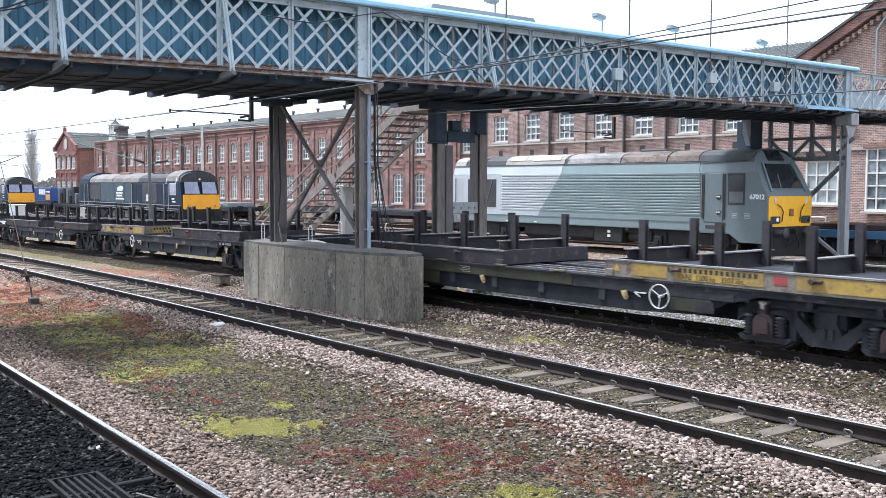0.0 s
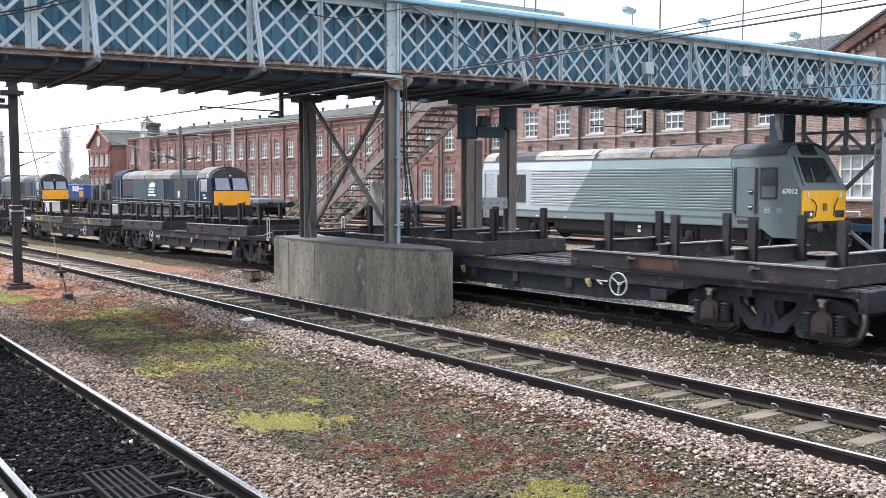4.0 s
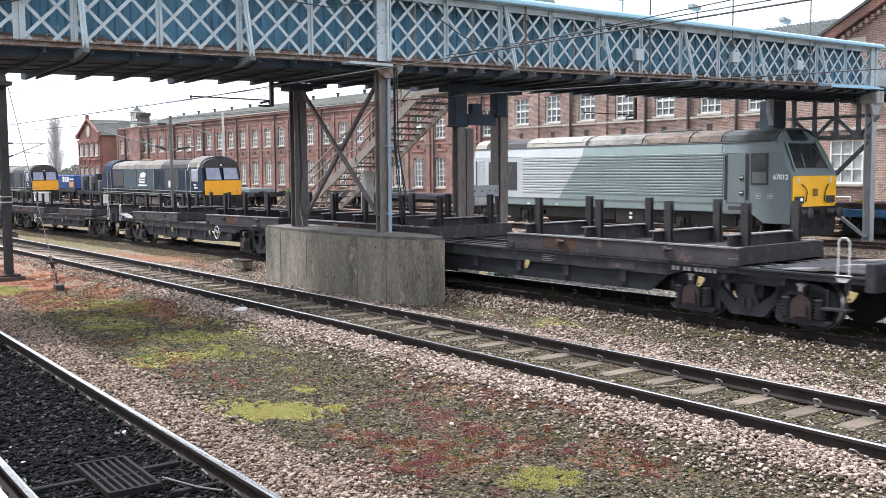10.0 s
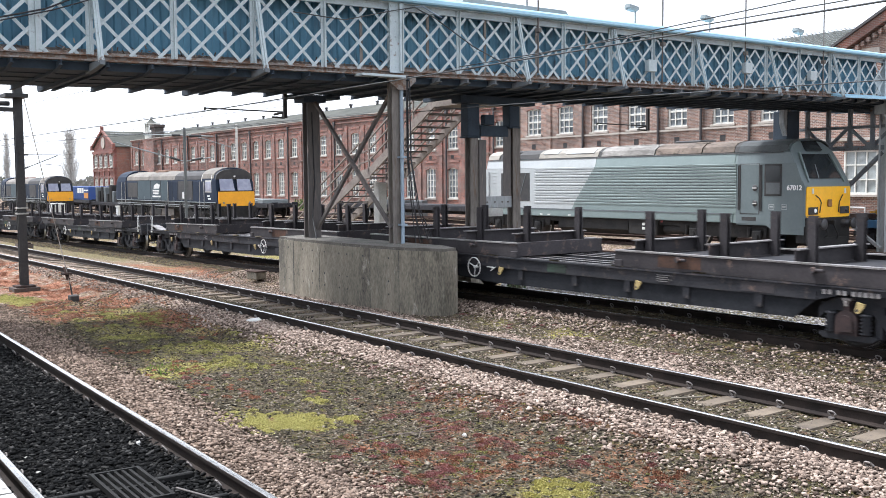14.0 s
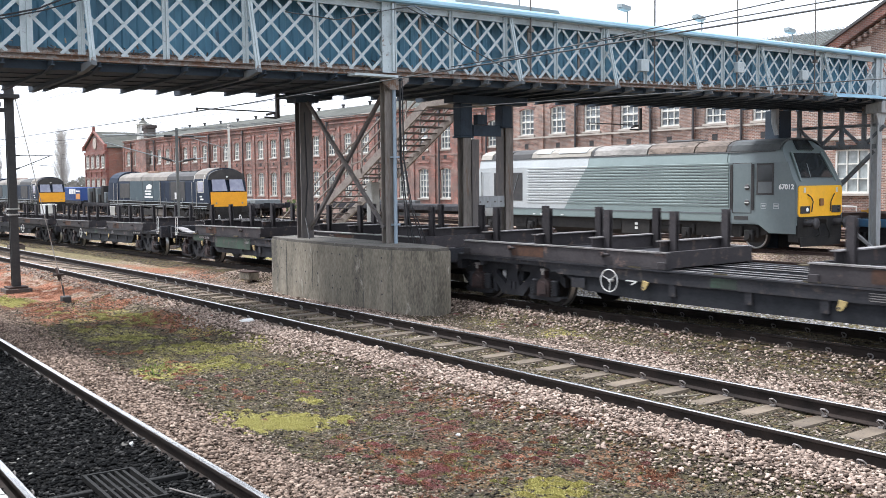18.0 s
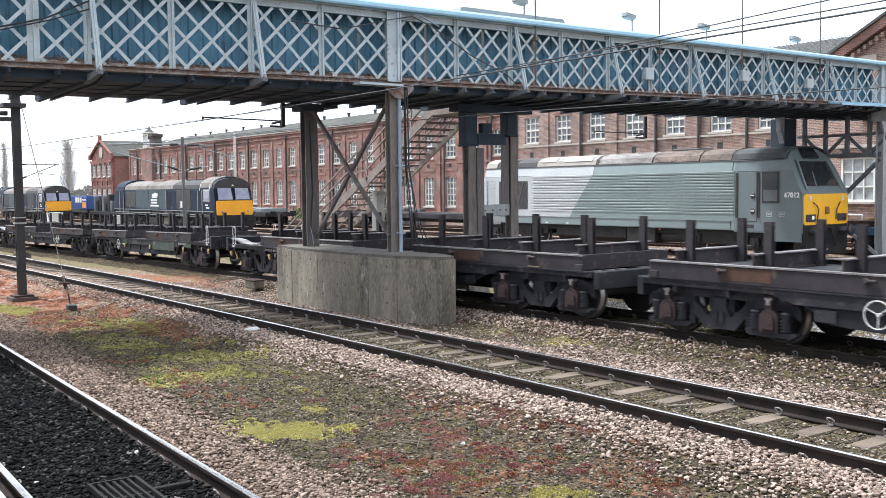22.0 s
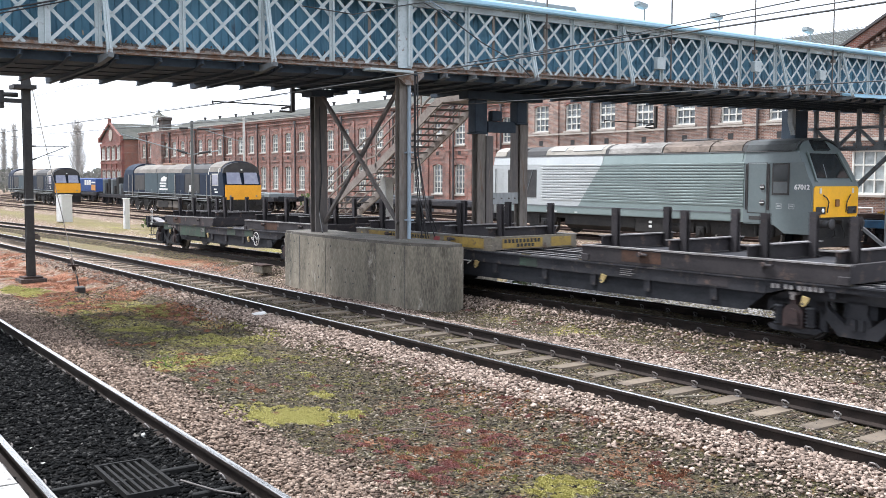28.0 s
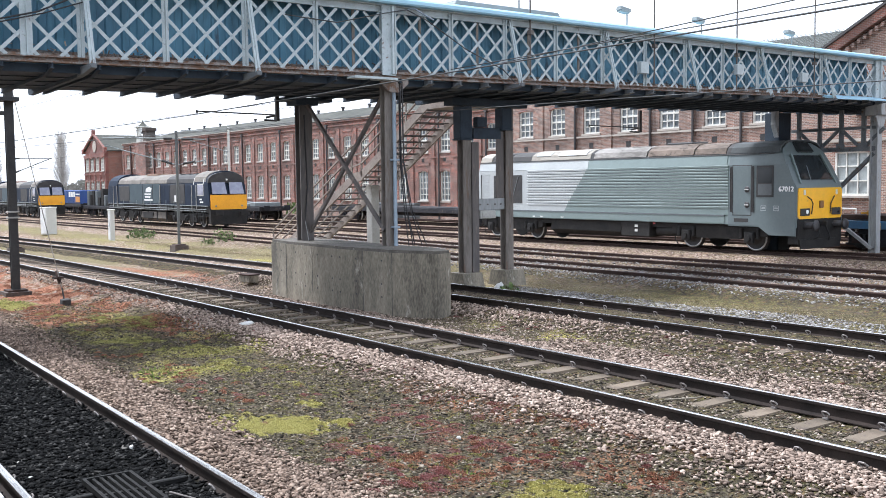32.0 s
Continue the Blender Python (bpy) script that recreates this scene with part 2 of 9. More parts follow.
def brick_mat(name, c1, c2, mortar, stain_c, stain_amt=0.45, axis="xz"):
    ma = mat(name, c1, c2, rough=0.85, grain=30, stain=0.35, bump=0.1)
    n, l = ma.node_tree.nodes, ma.node_tree.links
    b = n["Principled BSDF"]
    tc = n.new("ShaderNodeTexCoord")
    sx = n.new("ShaderNodeSeparateXYZ")
    cx = n.new("ShaderNodeCombineXYZ")
    l.new(tc.outputs["Object"], sx.inputs[0])
    l.new(sx.outputs["X" if axis[0] == "x" else "Y"], cx.inputs[0])
    l.new(sx.outputs["Z"], cx.inputs[1])
    br = n.new("ShaderNodeTexBrick")
    br.inputs["Scale"].default_value = 1.0
    br.inputs["Brick Width"].default_value, br.inputs["Row Height"].default_value = 0.25, 0.086
    br.inputs["Mortar Size"].default_value, br.inputs["Bias"].default_value = 0.010, -0.1
    br.inputs["Color1"].default_value, br.inputs["Color2"].default_value = rgb(c1), rgb(c2)
    br.inputs["Mortar"].default_value = rgb(mortar)
    l.new(cx.outputs[0], br.inputs["Vector"])
    st = n.new("ShaderNodeTexNoise")
    st.inputs["Scale"].default_value, st.inputs["Detail"].default_value = 0.35, 7
    st.inputs["Roughness"].default_value = 0.65
    l.new(tc.outputs["Object"], st.inputs["Vector"])
    mr = n.new("ShaderNodeMapRange")
    mr.inputs[1].default_value, mr.inputs[2].default_value = 0.40, 0.62
    mr.inputs[4].default_value = stain_amt
    l.new(st.outputs["Fac"], mr.inputs[0])
    mx = n.new("ShaderNodeMix")
    mx.data_type = "RGBA"
    mx.inputs[7].default_value = rgb(stain_c)
    l.new(mr.outputs[0], mx.inputs[0])
    l.new(br.outputs["Color"], mx.inputs[6])
    l.new(mx.outputs[2], b.inputs["Base Color"])
    bp = n.new("ShaderNodeBump")
    bp.inputs["Strength"].default_value, bp.inputs["Distance"].default_value = 0.4, 0.01
    l.new(br.outputs["Fac"], bp.inputs["Height"])
    bp.invert = True
    l.new(bp.outputs[0], b.inputs["Normal"])
    return ma


RAIL = mat("rail_steel_brown", (0.014, 0.011, 0.010), (0.034, 0.025, 0.021), rough=0.8, grain=60, stain=3, spec=0.2)
RAILTOP = mat("rail_polished", (0.72, 0.71, 0.70), (0.52, 0.50, 0.49), rough=0.24, metal=0.9, grain=25, stain=2, bump=0.05)
RAILRUST = mat("rail_rust", (0.034, 0.022, 0.019), (0.068, 0.045, 0.038), rough=0.85, grain=60, stain=2, spec=0.2)
SLEEPER = by_object(mat("sleeper_concrete", (0.1451, 0.1140, 0.0818), (0.0796, 0.0608, 0.0450), rough=0.9, grain=45, stain=3, bump=0.3, third=(0.0859, 0.0671, 0.0555), spots=0.3), 0.25)
TIMBER = by_object(mat("sleeper_timber", (0.07, 0.055, 0.045), (0.14, 0.11, 0.09), rough=0.9, grain=30, stain=2, stretch=(1, 4, 4), bump=0.4), 0.3)
CLIP = mat("clip_steel", (0.30, 0.28, 0.27), (0.12, 0.10, 0.09), rough=0.5, metal=0.4)
# The blue tint of haze is mixed into this grey paint.
PAINT = mat("bridge_paint_grey", (0.455, 0.51, 0.525), (0.335, 0.385, 0.40), rough=0.6, grain=30, stain=1.5, third=(0.16, 0.10, 0.07), spots=0.18, bump=0.12)
PAINTRUST = mat("bridge_paint_rusty", (0.27, 0.255, 0.24), (0.15, 0.115, 0.095), rough=0.8, grain=26, stain=2.2, third=(0.14, 0.08, 0.05), spots=0.62, bump=0.35, mix=0.55)
# Darkened and blued so that the shade under the deck is in the colour.
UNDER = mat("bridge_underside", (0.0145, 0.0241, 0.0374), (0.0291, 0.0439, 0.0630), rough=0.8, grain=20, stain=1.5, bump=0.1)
# Grey paint lightened by the haze over the farther girders.
GIRDER = mat("bridge_girder_grey", (0.095, 0.108, 0.118), (0.15, 0.16, 0.168), rough=0.75, grain=20, stain=1.5, third=(0.0945, 0.065, 0.048), spots=0.3)
BLUE = mat("bridge_sheet_blue", (0.09, 0.235, 0.335), (0.055, 0.15, 0.225), rough=0.55, grain=8, stain=0.9, mix=0.5, stretch=(1, 1, 0.25), third=(0.05, 0.09, 0.13), spots=0.2)
ROOFBLUE = mat("bridge_roof_blue", (0.27, 0.47, 0.60), (0.33, 0.52, 0.63), rough=0.5, grain=10, stain=0.8, third=(0.34, 0.36, 0.38), spots=0.1)
COLUMN = mat("column_paint", (0.2128, 0.1882, 0.1658), (0.0840, 0.0717, 0.0627), rough=0.75, grain=20, stain=1.6, stretch=(1, 1, 0.2), third=(0.1344, 0.0840, 0.0560), spots=0.35, bump=0.2)
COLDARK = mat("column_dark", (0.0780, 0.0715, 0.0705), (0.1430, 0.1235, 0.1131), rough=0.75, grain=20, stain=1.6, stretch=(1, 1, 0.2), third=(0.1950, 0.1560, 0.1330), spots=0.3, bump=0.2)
PIPE = mat("pipe_pale_blue", (0.30, 0.37, 0.44), (0.22, 0.27, 0.32), rough=0.5, grain=20, stain=2, stretch=(1, 1, 0.3))
CONCRETE = mat("concrete_stained", (0.29, 0.255, 0.198), (0.078, 0.070, 0.055), rough=0.92, grain=26, stain=0.9, stretch=(1.3, 1.3, 0.42), third=(0.37, 0.34, 0.29), spots=0.2, bump=0.45, mix=0.5)
PALECON = mat("concrete_pale", (0.42, 0.41, 0.38), (0.30, 0.29, 0.27), rough=0.9, grain=18, stain=1.6, bump=0.25)
BLACK = mat("black_iron", (0.02, 0.02, 0.022), (0.045, 0.042, 0.04), rough=0.7, grain=30, stain=2)
WIRE = mat("overhead_wire", (0.10, 0.105, 0.105), (0.06, 0.062, 0.065), rough=0.7, spec=0.2)
CABLE = mat("black_cable", (0.018, 0.018, 0.02), rough=0.6)
MASTDARK = mat("mast_weathered", (0.13, 0.135, 0.13), (0.075, 0.078, 0.075), rough=0.65, grain=20, stain=1.5, stretch=(1, 1, 0.3))
MASTGREY = mat("mast_galvanised", (0.27, 0.29, 0.29), (0.20, 0.22, 0.22), rough=0.55, metal=0.3, grain=20, stain=1.5)
# Lightened with a blue cast: haze before the train, put into the colour.
WAGON = mat("wagon_dark_brown", (0.0134, 0.0143, 0.0180), (0.0336, 0.0331, 0.0370), rough=0.75, grain=25, stain=1.3, third=(0.0714, 0.0570, 0.0520), spots=0.34, bump=0.2, spec=0.25)
RACK = by_object(mat("rack_brown", (0.0252, 0.0230, 0.0250), (0.0487, 0.0432, 0.0450), rough=0.7, grain=22, stain=1.1, third=(0.1092, 0.0754, 0.0640), spots=0.3, bump=0.2, spec=0.2), 0.25)
RUSTP = mat("rust_brown_paint", (0.085, 0.045, 0.030), (0.035, 0.024, 0.02), rough=0.8, grain=25, stain=2, bump=0.2, spec=0.2)
# Bare pale steel; on the rack flanges it paints the sky's highlight.
RACKTOP = mat("rack_worn_edge", (0.30, 0.285, 0.28), (0.09, 0.078, 0.075), rough=0.5, metal=0.3, grain=30, stain=2)
RACKPALE = mat("rack_pale_grey", (0.20, 0.175, 0.135), (0.10, 0.084, 0.064), rough=0.75, grain=20, stain=1.5, third=(0.09, 0.06, 0.045), spots=0.4)
# Black iron with the same bluish haze mixed in.
BOGIE = mat("bogie_black", (0.0085, 0.0096, 0.0125), (0.0219, 0.0232, 0.0277), rough=0.8, grain=25, stain=2.5, bump=0.2, spec=0.25)
WHEEL = mat("wheel_steel", (0.0154, 0.0149, 0.0154), (0.033, 0.0299, 0.0288), rough=0.6, grain=25, stain=2)
TREAD = mat("wheel_tread", (0.42, 0.42, 0.42), (0.3, 0.29, 0.28), rough=0.3, metal=0.9)
AXLEBOX = mat("axle_box_rusty", (0.0520, 0.0306, 0.0289), (0.0200, 0.0145, 0.0145), rough=0.7, grain=25, stain=3, bump=0.25, spec=0.3)
# Bluish haze is mixed in, then darkened as the bogie lies in shadow.
FRAME = mat("bogie_frame", (0.0108, 0.0115, 0.0148), (0.0259, 0.0258, 0.0297), rough=0.7, grain=25, stain=2.5, third=(0.0432, 0.0344, 0.0317), spots=0.2, bump=0.25, spec=0.3)
GREENP = mat("wagon_green_patch", (0.026, 0.056, 0.034), (0.016, 0.024, 0.018), rough=0.7, grain=25, stain=1.4, third=(0.05, 0.045, 0.04), spots=0.4)
OLIVEP = mat("wagon_olive", (0.0508, 0.0488, 0.031), (0.0279, 0.0264, 0.0198), rough=0.75, grain=18, stain=1.2, third=(0.031, 0.0231, 0.0185), spots=0.35, bump=0.12, spec=0.2)
LOCKPAD = mat("lock_pad_grimy", (0.16, 0.135, 0.085), (0.05, 0.044, 0.036), rough=0.75, grain=30, stain=4, spec=0.2)
RACKGREY = mat("rack_faded_grey", (0.105, 0.098, 0.084), (0.06, 0.053, 0.045), rough=0.75, grain=20, stain=1.4, third=(0.05, 0.036, 0.03), spots=0.4, bump=0.15, spec=0.2)
YELLOWP = mat("yellow_panel", (0.352, 0.234, 0.0405), (0.199, 0.132, 0.0405), rough=0.65, grain=25, stain=2, third=(0.122, 0.0877, 0.0486), spots=0.28)
HOOKY = mat("yellow_hook", (0.50, 0.385, 0.15), (0.27, 0.20, 0.09), rough=0.6, grain=60, stain=8, third=(0.10, 0.07, 0.045), spots=0.25)
WHITEP = mat("white_paint_worn", (0.68, 0.68, 0.66), (0.5, 0.49, 0.47), rough=0.5, grain=30, stain=3)
INK = mat("stencil_black", (0.02, 0.02, 0.02), rough=0.7)
REDP = mat("red_mark", (0.27, 0.04, 0.04), (0.21, 0.04, 0.04), rough=0.6)
LOCOLIGHT = mat("loco_silver", (0.40, 0.42, 0.42), (0.335, 0.35, 0.352), rough=0.42, grain=12, stain=0.7, bump=0.03, third=(0.327, 0.319, 0.3), spots=0.1)
LOCOGREY = mat("loco_grey", (0.1806, 0.2258, 0.2184), (0.1522, 0.1932, 0.1890), rough=0.42, grain=12, stain=0.7, bump=0.03)
LOCOCAB = mat("loco_mid_grey", (0.1366, 0.1684, 0.1728), (0.1147, 0.1427, 0.1476), rough=0.45, grain=12, stain=0.7, bump=0.03)
CABROOF = mat("cab_roof_grey", (0.075, 0.084, 0.086), (0.05, 0.054, 0.055), rough=0.6, grain=10, stain=0.8, spec=0.25, bump=0.03)
LOCODARK = mat("loco_dark_grey", (0.12, 0.135, 0.14), (0.09, 0.10, 0.105), rough=0.5, grain=12, stain=0.8, bump=0.05)
LOCOROOF = mat("loco_roof_sooty", (0.3300, 0.3147, 0.2916), (0.1391, 0.1299, 0.1200), rough=0.7, grain=8, stain=0.7, third=(0.0661, 0.0594, 0.0545), spots=0.28, bump=0.05, spec=0.2, stretch=(0.575, 1.69, 1.62))
LOCOUNDER = mat("loco_underframe", (0.014, 0.014, 0.0145), (0.03, 0.028, 0.026), spec=0.25, rough=0.75, grain=20, stain=2)
LOCOYELLOW = mat("loco_yellow", (0.9184, 0.4770, 0.0100), (0.7840, 0.4081, 0.0140), rough=0.4, grain=14, stain=1.5, bump=0.03, third=(0.4480, 0.2862, 0.0600), spots=0.08)
LOCOORANGE = mat("loco_orange_yellow", (0.80, 0.37, 0.014), (0.68, 0.31, 0.014), rough=0.42, grain=14, stain=1.5, bump=0.03, third=(0.42, 0.22, 0.04), spots=0.1)
LOCOBLUE = mat("loco_navy", (0.009, 0.016, 0.032), (0.018, 0.027, 0.046), rough=0.6, grain=10, stain=0.8, bump=0.03, third=(0.04, 0.044, 0.05), spots=0.1, spec=0.15)
ROOFPALE = mat("loco_roof_pale", (0.22, 0.20, 0.175), (0.115, 0.104, 0.092), rough=0.65, grain=9, stain=0.5, third=(0.12, 0.10, 0.085), spots=0.24, spec=0.25)
TANKBROWN = mat("tank_dirty_brown", (0.10, 0.085, 0.07), (0.05, 0.043, 0.037), rough=0.8, grain=14, stain=1.2)
NAVYDOOR = mat("loco_faded_navy", (0.058, 0.082, 0.095), (0.038, 0.056, 0.068), spec=0.2, rough=0.55, grain=10, stain=0.8, bump=0.03)
ROOFWHITE = mat("loco_roof_cream", (0.33, 0.305, 0.265), (0.21, 0.195, 0.17), spec=0.25, rough=0.65, grain=9, stain=0.5, third=(0.162, 0.135, 0.117), spots=0.22, stretch=(0.45, 1.35, 0.9))
ROOFSOOT = mat("loco_roof_soot", (0.206, 0.163, 0.134), (0.0893, 0.0723, 0.0606), rough=0.7, grain=8, stain=0.8, spec=0.2, third=(0.0536, 0.0431, 0.0343), spots=0.4, stretch=(0.714, 2.31, 1.32))
GLASS = mat("dark_glass", (0.02, 0.025, 0.028), (0.03, 0.034, 0.036), rough=0.08, grain=4, stain=0.5, bump=0)
# Lilac base colour stands for the sky reflected in the cab windows.
CABGLASS = mat("cab_glass_pale", (0.20, 0.21, 0.28), (0.30, 0.31, 0.37), rough=0.1, grain=4, stain=0.5, bump=0)
# The pale reflection in these panes is put into the glass colour.
PALEGLASS = mat("window_glass_pale", (0.20, 0.22, 0.22), (0.40, 0.43, 0.42), rough=0.1, grain=3, stain=0.6, bump=0.02)
WINGLASS = mat("window_glass", (0.05, 0.06, 0.07), (0.34, 0.37, 0.38), rough=0.07, grain=3, stain=0.45, bump=0.02, mix=0.45)
LAMPON = glow("headlamp_lit", (0.75, 0.75, 0.75), 0.15)
BRICK = brick_mat("brick_red", (0.33, 0.125, 0.09), (0.135, 0.068, 0.055), (0.30, 0.26, 0.23), (0.07, 0.052, 0.046), 0.7)
BRICKB = brick_mat("brick_brown", (0.33, 0.18, 0.13), (0.12, 0.078, 0.066), (0.42, 0.38, 0.34), (0.105, 0.08, 0.07), 0.6)
BRICKY = brick_mat("brick_red_return", (0.30, 0.105, 0.07), (0.20, 0.085, 0.062), (0.27, 0.23, 0.20), (0.10, 0.07, 0.058), 0.55, axis="yz")
BRICKW = brick_mat("brick_deep_red", (0.27, 0.08, 0.06), (0.15, 0.055, 0.045), (0.24, 0.18, 0.155), (0.075, 0.045, 0.04), 0.5)
STONE = mat("stone_dressing", (0.42, 0.38, 0.33), (0.28, 0.25, 0.22), rough=0.85, grain=20, stain=1.5)
SLATE = mat("slate_roof", (0.060, 0.063, 0.056), (0.105, 0.105, 0.094), spec=0.06, rough=0.8, grain=6, stain=0.4, stretch=(1, 1, 1), bump=0.2, dist=0.03)
SASH = mat("window_white", (0.619, 0.606, 0.555), (0.516, 0.506, 0.464), rough=0.5, grain=20, stain=1.5)
DRAIN = mat("drainpipe_dark", (0.035, 0.033, 0.035), (0.06, 0.055, 0.055), rough=0.6)
# ---------------------------------------------------------------- lines of the tracks
def ease(x, x1, m1, m2, w=30.0):
    """How far a line drifts left of x1 when its slope eases from m1 to m2 over w metres."""
    d = max(0.0, x1 - x)
    k = min(d, w)
    return -(m1 * k + (m2 - m1) * k * k / (2 * w) + m2 * (d - k))


def line_n(x):
    return 2.496 - 0.0159 * x


def line_m(x):
    q = min(0.0, max(x, -60.0))
    return 9.075 - 0.0005009 * q * q + ease(x, -60.0, 0.0601, -0.016)


def freight_table():
    """The freight line: level past the bridge, then easing away and falling gently to the far end."""
    u = np.linspace(-460, 170, 2521)
    q = np.clip(u, -60.0, 0.0)
    y = 14.217 + 0.00246 * np.maximum(u, -60.0) - 0.0011026 * q * q + np.array([ease(float(a), -60.0, 0.1348, -0.016) for a in u])
    d = np.maximum(0.0, -18.0 - u)
    k = 1 + np.where(d < 18, 0.00046 * d * d, 0.149 + 0.0994 * (1 - np.exp(-np.maximum(0.0, d - 18) / 6)))
    return u * k, y * k, 2.5 * (1 - k)


FX, FY, FZ = freight_table()


def line_f(x):
    return float(np.interp(x, FX, FY))


def fall_f(x):
    return float(np.interp(x, FX, FZ))


def swing(x, a, b):
    u = min(1.0, max(0.0, (a - x) / (a - b)))
    return u * u * (3 - 2 * u)


def line_1(x):
    return 20.95 + 0.8 * swing(x, -25, -60)


def line_2(x):
    return 24.6 + 1.9 * swing(x, -22, -58)


def line_3(x):
    return 30.3


def line_4(x):
    return 34.6


def line_5(x):
    return 39.0


def line_6(x):
    return 42.8


def grade(x, y):
    """The yard beyond the running lines falls gently towards the far end."""
    s = min(1.0, max(0.0, (y - 15.0) / 3.0))
    return s * min(0.0, 0.0055 * (x + 12.0))


def rail_level(fn, x):
    if fn is line_f:
        return fall_f(x)
    return grade(x, fn(x)) if fn not in (line_n, line_m) else 0.0


def np_line(fn, xs):
    return np.array([fn(float(x)) for x in xs])


def grid_noise(x, y, scale, seed):
    """Smooth value noise on numpy arrays."""
    rs = np.random.RandomState(seed)
    tab = rs.rand(256, 256)
    u, v = x * scale, y * scale
    i, j = np.floor(u).astype(int), np.floor(v).astype(int)
    fu, fv = u - i, v - j
    fu, fv = fu * fu * (3 - 2 * fu), fv * fv * (3 - 2 * fv)
    g = lambda a, b: tab[a % 256, b % 256]
    return (g(i, j) * (1 - fu) + g(i + 1, j) * fu) * (1 - fv) + (g(i, j + 1) * (1 - fu) + g(i + 1, j + 1) * fu) * fv


LINES = [(line_n, 1), (line_m, 1), (line_f, 1), (line_1, 0), (line_2, 0), (line_3, 0), (line_4, 0), (line_5, 0), (line_6, 0)]


def smooth01(a, b, v):
    u = np.clip((v - a) / (b - a), 0, 1)
    return u * u * (3 - 2 * u)


def ground_height(x, y):
    """Heights of the ballast, the trodden soil between the tracks and the yard, on arrays."""
    z = np.full_like(x, -0.30)
    z += 0.07 * (grid_noise(x, y, 0.35, 3) - 0.5) + 0.035 * (grid_noise(x, y, 1.7, 5) - 0.5)
    for fn, main in LINES:
        d = y - np.interp(x, TX, TY[fn])
        k = 1 - smooth01(1.2, 2.1, np.abs(d))
        bed = np.full_like(x, -0.15 if main else -0.11)
        if fn is line_m:
            # soil lies over the near half of each sleeper and leaves the far half bare
            bed = bed - 0.035 * smooth01(-0.05, 0.25, d) * (1 - smooth01(0.66, 0.8, d)) + 0.012 * (grid_noise(x, y, 2.5, 15) - 0.5)
        elif fn is line_f:
            bed = bed + 0.012 * (grid_noise(x, y, 2.5, 17) - 0.5)
        z = z * (1 - k) + bed * k
    z += 0.018 * (grid_noise(x, y, 6.0, 7) - 0.5) + 0.014 * (grid_noise(x, y, 17.0, 9) - 0.5)
    fy, my = np.interp(x, TX, TY[line_f]), np.interp(x, TX, TY[line_m])
    z += np.interp(x, FX, FZ) * smooth01(my + 1.2, fy - 1.6, y) * (1 - smooth01(fy + 1.4, fy + 2.2, y))
    s = np.clip((y - 15.0) / 3.0, 0, 1)
    return z + s * np.minimum(0, 0.0055 * (x + 12.0)) * (x > -400)


TX = np.linspace(-420, 120, 1081)
TY = {fn: np_line(fn, TX) for fn, _ in LINES}


def band(x, y, fn, lo, hi, soft=0.15):
    d = y - np.interp(x, TX, TY[fn])
    return smooth01(lo - soft, lo + soft, d) * (1 - smooth01(hi - soft, hi + soft, d))


def ballast_weight(x, y):
    w = np.zeros_like(x)
    for fn, lo, hi in ((line_n, 0.7, 1.75), (line_m, -1.5, -0.85), (line_m, 0.85, 2.0), (line_f, -1.75, -0.95)):
        w = np.maximum(w, band(x, y, fn, lo, hi))
    for fn in (line_1, line_2, line_3, line_4, line_5, line_6):
        w = np.maximum(w, 0.3 * band(x, y, fn, -1.9, 1.9, 0.4))
    w = np.maximum(w, 0.8 * band(x, y, line_m, 1.8, 3.0) * smooth01(-13.5, -11.5, x))
    near = y < np.interp(x, TX, TY[line_m])
    w = w * np.where(near, 0.35 + 0.65 * smooth01(-21.5, -16.5, x), 1.0)
    return w * np.clip(0.35 + 1.3 * grid_noise(x, y, 0.9, 21), 0, 1)


def blob(x, y, cx, cy, rx, ry, turn=0.0):
    c, s = math.cos(turn), math.sin(turn)
    u, v = ((x - cx) * c + (y - cy) * s) / rx, (-(x - cx) * s + (y - cy) * c) / ry
    return np.clip(1.25 - np.sqrt(u * u + v * v), 0, 1)


# patches of low plants: centre, half sizes
YELLOW_MOSS = [(-10.42, 4.86, 0.55, 0.42), (-10.1, 5.3, 0.42, 0.30), (-9.85, 5.75, 0.22, 0.10), (-10.95, 5.95, 0.22, 0.10), (-6.4, 5.95, 0.28, 0.3), (-24.5, 5.3, 1.2, 0.3)]
GREEN_MOSS = [(-20.0, 6.6, 1.6, 0.5), (-13.4, 6.55, 0.7, 0.35), (-17.5, 5.5, 1.5, 0.35), (-16.6, 6.5, 1.7, 0.8), (-14.6, 5.6, 0.9, 0.45), (-18.6, 6.0, 1.4, 0.6), (-16.2, 7.2, 1.3, 0.4), (-14.0, 5.0, 0.5, 0.3), (-14.2, 6.1, 0.8, 0.4), (-24.6, 5.4, 1.6, 0.5), (-21.0, 5.8, 1.4, 0.5), (-12.4, 6.3, 0.4, 0.2), (-6.9, 5.5, 0.4, 0.3),
              (-13.0, 12.0, 2.2, 0.4), (-46.0, 14.8, 3.0, 0.9), (-56.0, 17.5, 4.0, 0.9), (-33.0, 16.2, 3.0, 0.8)]
